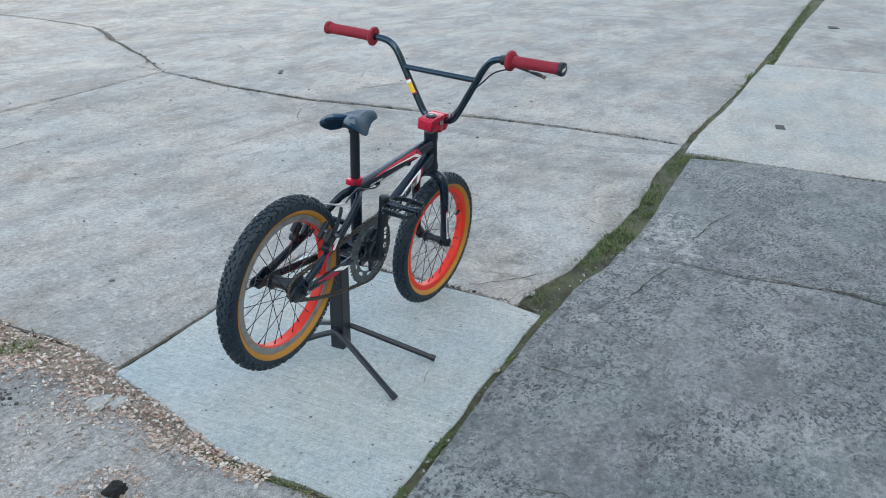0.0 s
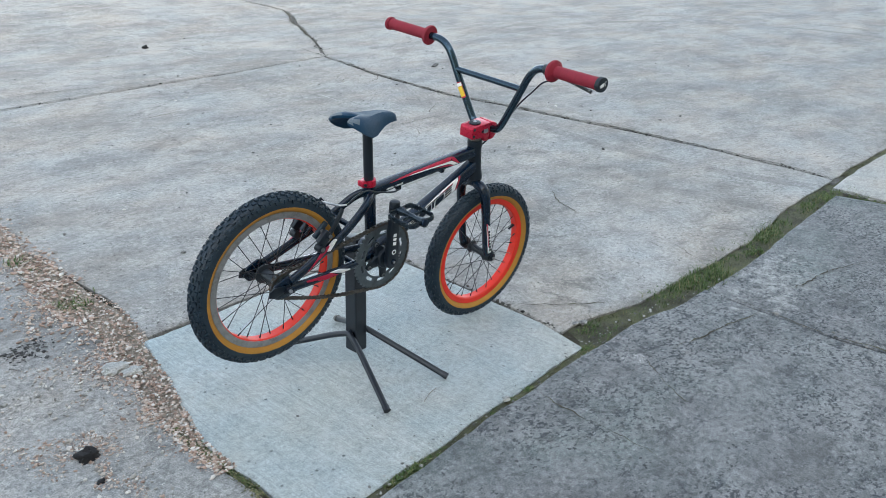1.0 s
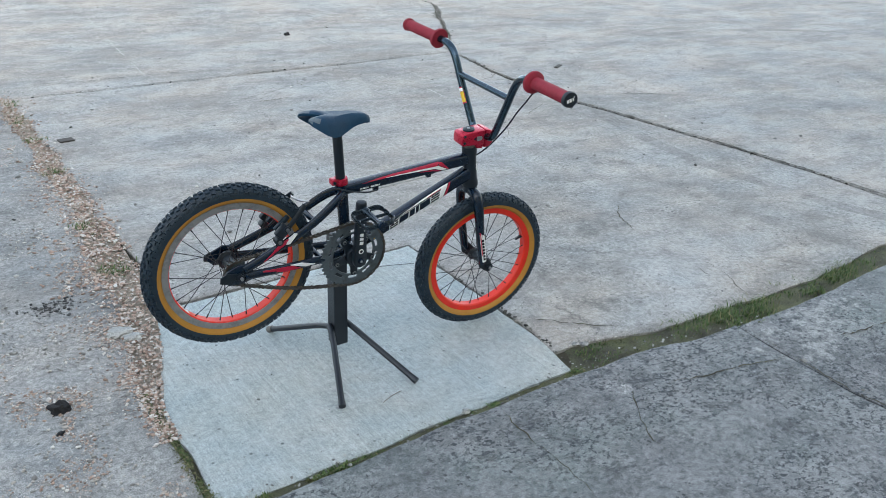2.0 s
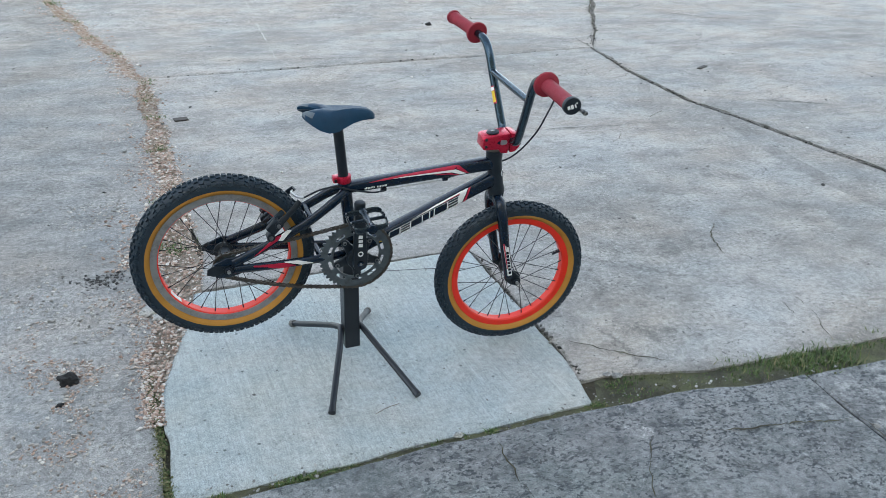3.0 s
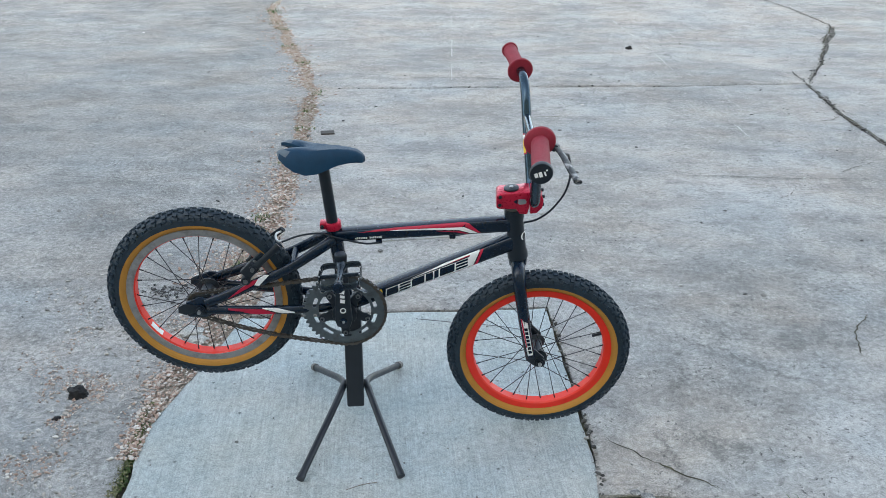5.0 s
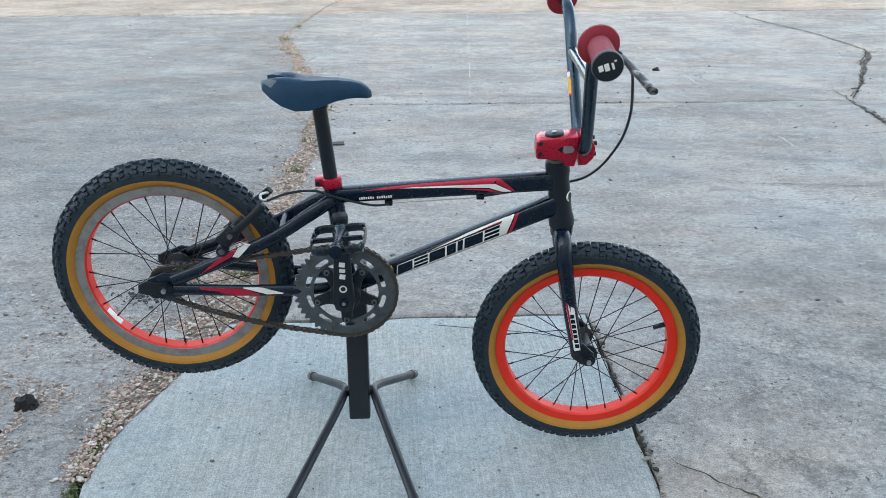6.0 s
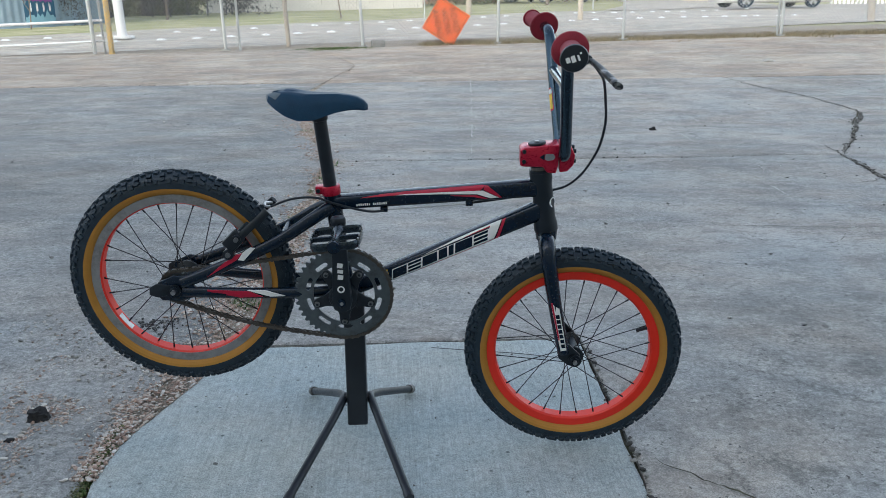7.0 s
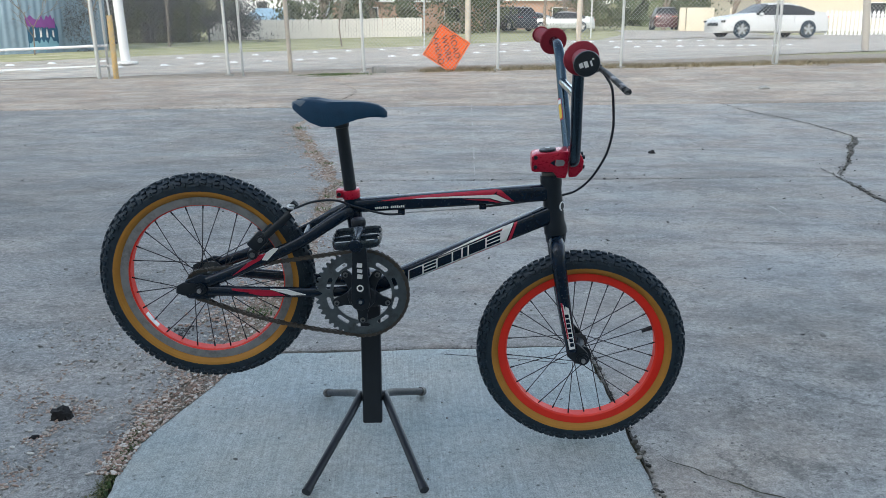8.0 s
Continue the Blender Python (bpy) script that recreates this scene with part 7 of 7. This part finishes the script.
for k, (x, y, sx, sz) in enumerate(((-13.5, 44, 2.6, 2.6), (-10.9, 43, 2.0, 2.4), (-7.4, 40, 1.6, 1.4), (-8.8, 47.5, 2.2, 2.2), (-5.6, 47.6, 1.8, 1.8), (-2.4, 47.8, 1.6, 1.9), (0.4, 47.6, 1.2, 1.8), (3.4, 52, 2.2, 2.6), (5.6, 53, 2.4, 2.8), (16.4, 66, 2.2, 3.2), (14.6, 68, 2.2, 3.2), (23, 63, 1.8, 2.0), (-3.0, 50, 3, 3))):
    shrub("hedge", "dense dark green shrub along the houses", x, y, (sx, 1.0, sz), 3000 if x < -6.5 else 1500, 130 + k, TWIGS if x < -6.5 else None, 0.11 if x < -6.5 else 0.2)
for k in range(4):
    shrub("thicket", "dense dark thicket of twigs and evergreen leaves", -14.6 + 1.35 * k, 42.4 + 0.4 * (k % 3), (1.1, 0.8, 2.6 + 0.5 * (k % 2)), 3600, 210 + k, FOLIAGE if k % 2 else TWIGS, 0.15)
shrub("bramble", "bare brown bramble in front of the tank", -15.0, 27.0, (1.4, 0.5, 2.2), 2600, 170, TWIGS, 0.08)
shrub("bramble", "bare brown bramble beside the tank", -10.9, 29.4, (0.6, 0.4, 2.4), 2600, 171, TWIGS, 0.06)

for k in range(9):
    rr = random.Random(300 + k)
    tree("bare_thicket", "tangled leafless grey thicket beyond the road", -13.6 + 0.78 * k, 40.5 + rr.uniform(-1.2, 1.2), 4.4, 0.04, 310 + k, 0, low=0.30, wood=TWIGS)


def far_woods():
    """A closed belt of woods far behind the houses, all round the place."""
    rnd = random.Random(8)
    verts, faces = [], []
    for _ in range(9000):
        a = rnd.uniform(0, 2 * math.pi)
        d = rnd.uniform(120, 150)
        c = Vector((d * math.cos(a), d * math.sin(a), 0))
        c.z = ground_z(c.x, c.y) + abs(rnd.gauss(0, 5)) * (0.7 + 0.5 * noise.noise((a * 5, 0, 0)))
        e = Euler((rnd.uniform(0, 6.3), rnd.uniform(0, 6.3), rnd.uniform(0, 6.3))).to_matrix()
        s = rnd.uniform(2.0, 4.5)
        k = len(verts)
        verts += [c + e @ Vector(p) * s for p in ((-0.5, 0, 0), (0, 0.35, 0.1), (0.5, 0, 0), (0, -0.35, 0.1))]
        faces.append((k, k + 1, k + 2, k + 3))
    tagged(from_lists("woods", verts, faces, FOLIAGE), label="distant belt of dark trees round the neighbourhood", category="woods", kind="stuff")


far_woods()

# ---- loose ground cover and litter ----
def pebbles(name, label, places, sizes, mat, seed):
    """Stones of many sizes lying on the ground: places gives (x, y) from a random source."""
    rnd = random.Random(seed)
    base = bmesh.new()
    bmesh.ops.create_icosphere(base, subdivisions=1, radius=1)
    bv = [v.co.copy() for v in base.verts]
    bf = [[v.index for v in f.verts] for f in base.faces]
    base.free()
    verts, faces = [], []
    for x, y in places(rnd):
        s = sizes[0] * (sizes[1] / sizes[0]) ** (rnd.random() ** 2.2)
        e = Euler((rnd.uniform(-0.4, 0.4), rnd.uniform(-0.4, 0.4), rnd.uniform(0, 6.3))).to_matrix()
        sc = Vector((rnd.uniform(0.8, 1.3), rnd.uniform(0.6, 1.0), rnd.uniform(0.25, 0.5)))
        k = len(verts)
        z = ground_z(x, y) + s * sc.z * 0.35 + 0.001
        for v in bv:
            q = e @ Vector((v.x * sc.x, v.y * sc.y, v.z * sc.z)) * s * rnd.uniform(0.85, 1.12)
            verts.append((x + q.x, y + q.y, z + q.z))
        faces += [[k + i for i in f] for f in bf]
    return tagged(from_lists(name, verts, faces, mat, smooth=False), label=label, category="gravel", kind="stuff")


PAD_LEFT = [(-0.46, -0.572), (-0.24, -0.56), (0, -0.552), (0.144, -0.513), (0.288, -0.46), (0.55, -0.395), (0.6, -0.36), (0.85, -0.32), (1.04, -0.35), (2.4, -0.30), (7, -0.2)]


def in_joint(rnd):
    out = []
    while len(out) < 6400:
        y = rnd.uniform(-0.15, 1.15) if rnd.random() < 0.66 else 1.1 + 5.4 * rnd.random() ** 1.5
        lo, hi = edge_at(JOINT, y), edge_at(PAD_LEFT, y)
        x = rnd.uniform(lo - 0.02, hi + 0.005) if y < 1.15 else lo + rnd.gauss(0.025, 0.05)
        if y < 1.15 and rnd.random() < 0.22:
            x = lo - abs(rnd.gauss(0, 0.05)) * (1 if y > 0.0 else 0.4)
        out.append((x, y))
    return out


def strewn(rnd):
    out = []
    while len(out) < 3000:
        y = rnd.gauss(0.12, 0.30)
        x = edge_at(JOINT, y) - abs(rnd.gauss(0, 0.21))
        d = noise.noise((x * 7, y * 7, 3.3)) + 0.5 * noise.noise((x * 17, y * 17, 1.3))
        if d > 0.05 + 0.25 * rnd.random() and y > -0.6:
            out.append((x, y))
    return out


def ash(rnd):
    return [(-0.68 + rnd.gauss(0, 0.045), 0.755 + rnd.gauss(0, 0.03)) for _ in range(160)]


def strewn_back(rnd):
    out = []
    for _ in range(4200):
        y = 1.1 + 5.6 * rnd.random() ** 1.3
        lo, hi = edge_at(JOINT, y) - 0.015, (edge_at(MAIN_LEFT, y) if y < 3.55 else edge_at(BACK_LEFT, y)) + 0.015
        out.append((rnd.uniform(lo, hi), y))
    while len(out) < 7600:
        y = 0.8 + 5.8 * rnd.random() ** 1.4
        x = edge_at(JOINT, y) + rnd.gauss(-0.01, 0.085)
        d = noise.noise((x * 5, y * 2.2, 8.3)) + 0.6 * noise.noise((x * 13, y * 8, 2.3))
        if d > -0.15 + 0.5 * rnd.random():
            out.append((x, y))
    return out


def grit(rnd):
    out = [(rnd.uniform(-2.2, 3.0), rnd.uniform(-1.6, 2.6)) for _ in range(900)]
    return out


def flakes(rnd):
    out = []
    while len(out) < 2600:
        x, y = -0.57 - 1.1 * rnd.random() ** 1.3, rnd.uniform(-0.75, 1.5)
        d = noise.noise((x * 3.1, y * 3.1, 4.3)) + 0.7 * noise.noise((x * 11, y * 11, 6.3))
        if d > 0.0 + 0.3 * rnd.random() and x < edge_at(JOINT, y):
            out.append((x, y))
    return out


def lot_bits(rnd):
    return [(rnd.uniform(-6, 5.5), 0.6 + 7.0 * rnd.random() ** 1.2) for _ in range(1500)]


pebbles("gravel", "pale flakes and stones strewn over the gritty slab", flakes, (0.0016, 0.0085), scatter("pale flakes", [(0.0, (0.16, 0.15, 0.14)), (0.35, (0.30, 0.29, 0.27)), (0.7, (0.42, 0.38, 0.34)), (1.0, (0.60, 0.58, 0.55))]), 31)
pebbles("grit", "small stones and crumbs lying over the lot", lot_bits, (0.0025, 0.012), scatter("lot crumbs", [(0.0, (0.05, 0.05, 0.05)), (0.5, (0.20, 0.195, 0.185)), (0.75, (0.45, 0.44, 0.42)), (1.0, (0.62, 0.61, 0.58))]), 32)
pebbles("gravel", "tan and pinkish gravel lying in the joint", in_joint, (0.0020, 0.0080), PEBBLE, 1)
pebbles("gravel", "tan gravel strewn over the concrete", strewn, (0.0014, 0.0062), PEBBLE, 2)
pebbles("gravel", "tan gravel strewn along the far joint", strewn_back, (0.0025, 0.011), PEBBLE, 3)
pebbles("cinders", "heap of dark cinders and ash on the concrete", ash, (0.003, 0.010), scatter("cinders", [(0.0, (0.02, 0.02, 0.022)), (0.7, (0.08, 0.08, 0.08)), (1.0, (0.4, 0.4, 0.4))]), 6)
pebbles("grit", "fine grey grit scattered over the lot", grit, (0.0012, 0.0055), GRIT, 4)


def strip_stones(rnd):
    return [(x, rnd.uniform(edge_at(DARK_TOP, x) - 0.02, edge_at(DARK_TOP, x) + 0.05)) for x in (rnd.uniform(-0.55, 1.4) for _ in range(320))]


pebbles("gravel", "small stones in the mossy joint", strip_stones, (0.0015, 0.006), GRIT, 5)


def blades(name, label, tufts, mat, seed, height=(0.02, 0.06), per=26, spread=0.025, width=0.0022):
    """Grass tufts: bent, tapering blades fanning out of one root."""
    rnd = random.Random(seed)
    verts, faces = [], []
    for x, y, size in tufts(rnd):
        for _ in range(int(per * size) + 3):
            a, ln = rnd.uniform(0, 6.28), rnd.uniform(*height) * size
            bx, by = x + rnd.gauss(0, spread) * size, y + rnd.gauss(0, spread * 0.6) * size
            out = rnd.uniform(0.25, 1.0)
            d = Vector((math.cos(a) * out, math.sin(a) * out, 0))
            sd = Vector((-math.sin(a), math.cos(a), 0)) * width * rnd.uniform(0.6, 1.4)
            p = Vector((bx, by, ground_z(bx, by) - 0.014))
            k = len(verts)
            for t, w in ((0, 1), (0.45, 0.9), (0.8, 0.55)):
                c = p + d * ln * t * t * 0.8 + Vector((0, 0, ln * (t - 0.35 * t * t)))
                verts += [c - sd * w, c + sd * w]
            verts.append(p + d * ln * 0.95 + Vector((0, 0, ln * 0.58)))
            faces += [(k, k + 1, k + 3, k + 2), (k + 2, k + 3, k + 5, k + 4), (k + 4, k + 5, k + 6)]
    return tagged(from_lists(name, verts, faces, mat), label=label, category="grass", kind="stuff")


MAIN_EDGE = [(0.65, -0.37), (0.815, -0.385), (1.0, -0.435), (1.22, -0.455), (1.81, -0.495), (2.4, -0.46), (2.93, -0.465), (3.57, -0.47), (4.74, -0.51), (5.87, -0.56), (7.5, -0.585), (11.2, -0.605)]


def strip_tufts(rnd):
    out = []
    for _ in range(900):
        x = 0.66 + 10.0 * rnd.random() ** 2.2
        lo, hi = edge_at(DARK_TOP, x) if x < 2.8 else edge_at([(2.8, -0.525), (3.29, -0.522), (4.44, -0.553), (5.8, -0.61), (7.0, -0.66), (8.7, -0.685), (11.3, -0.78)], x), edge_at(MAIN_EDGE, x)
        y = rnd.uniform(lo, hi)
        dens = noise.noise((x * 3.2, 0.5, 2.0)) + 0.5 * noise.noise((x * 9, y * 9, 1.0))
        if dens > 0.20 and (x > 1.02 or rnd.random() < 0.3):
            out.append((x, y, (rnd.uniform(0.3, 0.6) + 0.7 * max(0, dens)) * (1.0 if x > 1.02 else 0.55)))
    for cx, cy, sx, sy, n in ((2.55, -0.52, 0.10, 0.022, 40), (1.98, -0.50, 0.16, 0.022, 60), (1.40, -0.49, 0.12, 0.024, 55), (1.14, -0.47, 0.10, 0.022, 40), (2.85, -0.70, 0.03, 0.06, 25)):
        for _ in range(n):
            out.append((rnd.gauss(cx, sx), rnd.gauss(cy, sy), rnd.uniform(0.3, 0.7)))
    for _ in range(260):
        x = rnd.uniform(5.9, 10.5)
        out.append((x, rnd.uniform(-0.66, -0.59), rnd.uniform(0.4, 0.8)))
    return out


def edge_weeds(rnd):
    out = []
    for _ in range(420):
        x = rnd.uniform(-0.57, 0.62)
        if noise.noise((x * 7, 4.4, 0)) + 0.6 * noise.noise((x * 23, 4.4, 0)) > -0.02:
            out.append((x, -0.469 + rnd.gauss(0, 0.008), rnd.uniform(0.2, 0.5)))
    for _ in range(150):
        y = rnd.uniform(-0.47, 0.02)
        if noise.noise((y * 11, 1.4, 0)) > -0.15:
            out.append((-0.577 + rnd.gauss(0, 0.009), y, rnd.uniform(0.2, 0.6)))
    for _ in range(90):
        y = rnd.uniform(-0.95, -0.6)
        out.append((2.775 + rnd.gauss(0, 0.014), y, rnd.uniform(0.2, 0.5)))
    return out


def joint_weeds(rnd):
    out = []
    for c, n in ((0.92, 8), (1.35, 5), (2.12, 7), (2.62, 6), (3.03, 7), (3.42, 12), (4.30, 9), (4.9, 6), (5.6, 8), (6.3, 7), (7.1, 6)):
        for _ in range(n):
            y = c + rnd.gauss(0, 0.06)
            out.append((edge_at(JOINT, y) + 0.04 + rnd.gauss(0, 0.022), y, rnd.uniform(0.4, 1.0)))
    return out


def moss_bits(rnd):
    out = []
    for _ in range(520):
        x = 0.66 + 8.0 * rnd.random() ** 1.8
        lo, hi = edge_at(DARK_TOP, min(x, 2.8)), edge_at(MAIN_EDGE, x)
        y = rnd.uniform(lo, hi)
        if noise.noise((x * 4.0, y * 9.0, 5.0)) > 0.05:
            out.append((x, y, rnd.uniform(0.12, 0.28)))
    for _ in range(900):
        x = rnd.uniform(2.85, 9.0)
        if noise.noise((x * 3.0, 1.0, 5.0)) + 0.5 * noise.noise((x * 11.0, 1.0, 5.0)) > -0.25:
            out.append((x, edge_at(MAIN_EDGE, x) - rnd.uniform(0.0, 0.035 if x < 5.8 else 0.08), rnd.uniform(0.12, 0.35)))
    for _ in range(1300):
        x = rnd.uniform(-0.57, 0.62)
        if noise.noise((x * 9, 2.4, 0)) + 0.5 * noise.noise((x * 31, 2.4, 0)) > -0.30:
            out.append((x, -0.470 + rnd.gauss(0, 0.008), rnd.uniform(0.08, 0.22)))
    return out


def fence_weeds(rnd):
    return [(rnd.uniform(0.6, 14), FENCE_Y + 0.25 + rnd.gauss(0, 0.2), rnd.uniform(0.6, 1.2)) for _ in range(1300)]


def fence_patch(rnd):
    return [(-1.0 + rnd.gauss(0, 0.24), 12.55 + rnd.gauss(0, 0.16), rnd.uniform(0.4, 0.9)) for _ in range(110)]


blades("grass", "green weeds growing in the muddy joint", strip_tufts, GRASS, 11, (0.02, 0.065), 14, 0.035, 0.0015)
blades("grass", "small weeds along the edge of the pad", edge_weeds, GRASS, 12, (0.02, 0.05), 12, 0.012, 0.0020)
blades("grass", "dry weeds growing along the gravelly joint", joint_weeds, GRASS, 13, (0.02, 0.06), 22, 0.03)
blades("moss", "low moss and dead stalks in the joint", moss_bits, MOSS, 14, (0.02, 0.05), 20, 0.03, 0.0014)
blades("dry_grass", "brown dry grass along the foot of the fence", fence_weeds, DRY, 15, (0.04, 0.11), 22, 0.10, 0.005)
blades("grass", "green grass patch by the fence", fence_patch, GRASS, 16, (0.03, 0.075), 30, 0.08, 0.005)


def lump(name, label, category, x, y, r, mat, seed, flat=0.6):
    rnd = random.Random(seed)
    bm = bmesh.new()
    bmesh.ops.create_icosphere(bm, subdivisions=3, radius=r)
    for v in bm.verts:
        k = 1 + 0.45 * noise.noise(v.co / r * 1.4 + Vector((seed, 0, 0))) + 0.3 * noise.noise(v.co / r * 4 + Vector((0, seed, 0)))
        v.co = Vector((v.co.x * k * 1.1, v.co.y * k * 0.85, max(-r * 0.25, v.co.z * k * flat)))
    bmesh.ops.translate(bm, verts=bm.verts, vec=(0, 0, r * 0.22))
    ob = part(name, bm, mat)
    ob.location = (x, y, ground_z(x, y))
    return tagged(ob, label=label, category=category)


lump("charred_lump", "black charred lump lying on the concrete", "debris", -0.789, 0.146, 0.026, COAL, 3, 0.8)
lump("charred_lump", "small black charred bit on the concrete", "debris", -0.812, 0.036, 0.009, COAL, 5)
lump("pebble", "small dark stone lying out on the lot", "stone", 2.105, 4.72, 0.022, COAL, 7, 0.9)
lump("stone", "pale broken concrete chip in the gravel", "stone", -0.535, 0.47, 0.035, CONC_PALE, 9, 0.35)
lump("stone", "pale broken concrete chip by the pad", "stone", -0.505, 0.42, 0.026, CONC_PALE, 10, 0.4)
lump("stone", "pale chip in the mossy joint", "stone", 0.155, -0.462, 0.011, CONC_PALE, 12, 0.7)
lump("stone", "white pebble on the brown concrete", "stone", 5.0, 9.3, 0.06, CONC_PALE, 15, 0.5)

lump("stone", "grey broken concrete chip at the corner of the pad", "stone", 0.679, -0.355, 0.011, CONC_LEFT, 33, 0.28)
lump("stone", "grey broken concrete chip at the corner of the pad", "stone", 0.704, -0.372, 0.015, CONC_LEFT, 34, 0.28)


def flat_plate(x, y, w, d, rot):
    ob = part("steel_plate", box_bm((0, 0, 0.0035), (w, d, 0.007), bevel=0.002), DARK_IRON, smooth=False)
    ob.matrix_world = Matrix.Translation((x, y, ground_z(x, y) + 0.001)) @ Matrix.Rotation(rot, 4, "Z")
    return tagged(ob, label="small flat dark metal plate lying on the concrete", category="plate")


flat_plate(-0.20, 2.585, 0.075, 0.055, 0.1)
flat_plate(3.646, -0.94, 0.10, 0.055, 0.2)
flat_plate(8.46, -1.02, 0.16, 0.10, 0.2)
flat_plate(3.45, 2.75, 0.12, 0.03, 0.5)


def dry_joint(rnd):
    out = []
    for _ in range(700):
        y = 0.65 + 7.1 * rnd.random()
        if noise.noise((y * 2.9, 2.7, 0)) > -0.12:
            out.append((edge_at(JOINT, y) + 0.03 + rnd.gauss(0, 0.03), y, rnd.uniform(0.35, 0.8)))
    return out


blades("dry_grass", "tan dry weeds growing along the gravelly joint", dry_joint, DRY, 17, (0.012, 0.038), 12, 0.035)

twig = spline([(0.189, 0.510, 0.005), (0.306, 0.481, 0.005), (0.437, 0.451, 0.005), (0.556, 0.410, 0.005)], 6)
tagged(part("twig", tube_bm(twig, 0.0011, 6), TWIGS), label="thin dry twig lying on the pad", category="twig")
twig = spline([(-0.02, -0.30, 0.003), (0.02, -0.285, 0.004), (0.055, -0.278, 0.003)], 6)
tagged(part("twig", tube_bm(twig, 0.0009, 6), BARK), label="thin dry grass stalk lying on the pad", category="twig")


def crack_fill(rnd):
    out = []
    for _ in range(900):
        y = rnd.uniform(-0.45, 8.0)
        y = y if y < 5.2 or rnd.random() < 0.3 else y * 0.4
        out.append((edge_at(CRACK + CRACK_FAR, y) + rnd.gauss(0.0, 0.010 if y < 3.5 else 0.02), y))
    for _ in range(70):
        y = rnd.uniform(-0.45, 0.5)
        out.append((edge_at([(-0.457, 0.583), (-0.3, 0.609), (-0.03, 0.621), (0.3, 0.635), (0.57, 0.643)], y) + rnd.gauss(0, 0.006), y))
    for _ in range(260):
        y = rnd.uniform(-2.2, -0.58)
        if rnd.random() < 0.35:
            out.append((1.238 + rnd.gauss(0, 0.012), y))
    for _ in range(90):
        x = rnd.uniform(-0.3, 3.0)
        if noise.noise((x * 4, 3.3, 0)) > -0.15:
            out.append((x, edge_at([(-0.4, 3.56), (1.57, 3.55), (1.99, 3.535), (3.0, 3.575)], x) + rnd.gauss(0, 0.008)))
    for _ in range(500):
        x = rnd.uniform(-9, -0.8)
        out.append((x, edge_at([(-14, 8.12), (-0.8, 8.0)], x) + rnd.gauss(0, 0.03)))
    for _ in range(200):
        y = rnd.uniform(-2.6, -0.58)
        out.append((2.768 + rnd.gauss(0, 0.016), y))
    return out


pebbles("grit", "broken grey grit lying in the cracks", crack_fill, (0.003, 0.012), scatter("crack grit", [(0.0, (0.025, 0.024, 0.022)), (0.6, (0.09, 0.087, 0.08)), (1.0, (0.30, 0.29, 0.27))]), 8)


def slot_soil(rnd):
    return [(-0.577 + rnd.gauss(0, 0.008), rnd.uniform(-0.48, 0.1)) for _ in range(900)] + [(2.775 + rnd.gauss(0, 0.016), rnd.uniform(-1.5, -0.56)) for _ in range(260)]


pebbles("soil_crumbs", "dark soil crumbs filling the joint beside the pad", slot_soil, (0.0012, 0.0045), MOSS, 21)


def pad_specks(rnd):
    return [(rnd.uniform(-0.5, 0.58), rnd.uniform(-0.43, 0.54)) for _ in range(420)]


pebbles("grit", "tiny dark specks of grit on the pad", pad_specks, (0.0008, 0.0038), GRIT, 22)
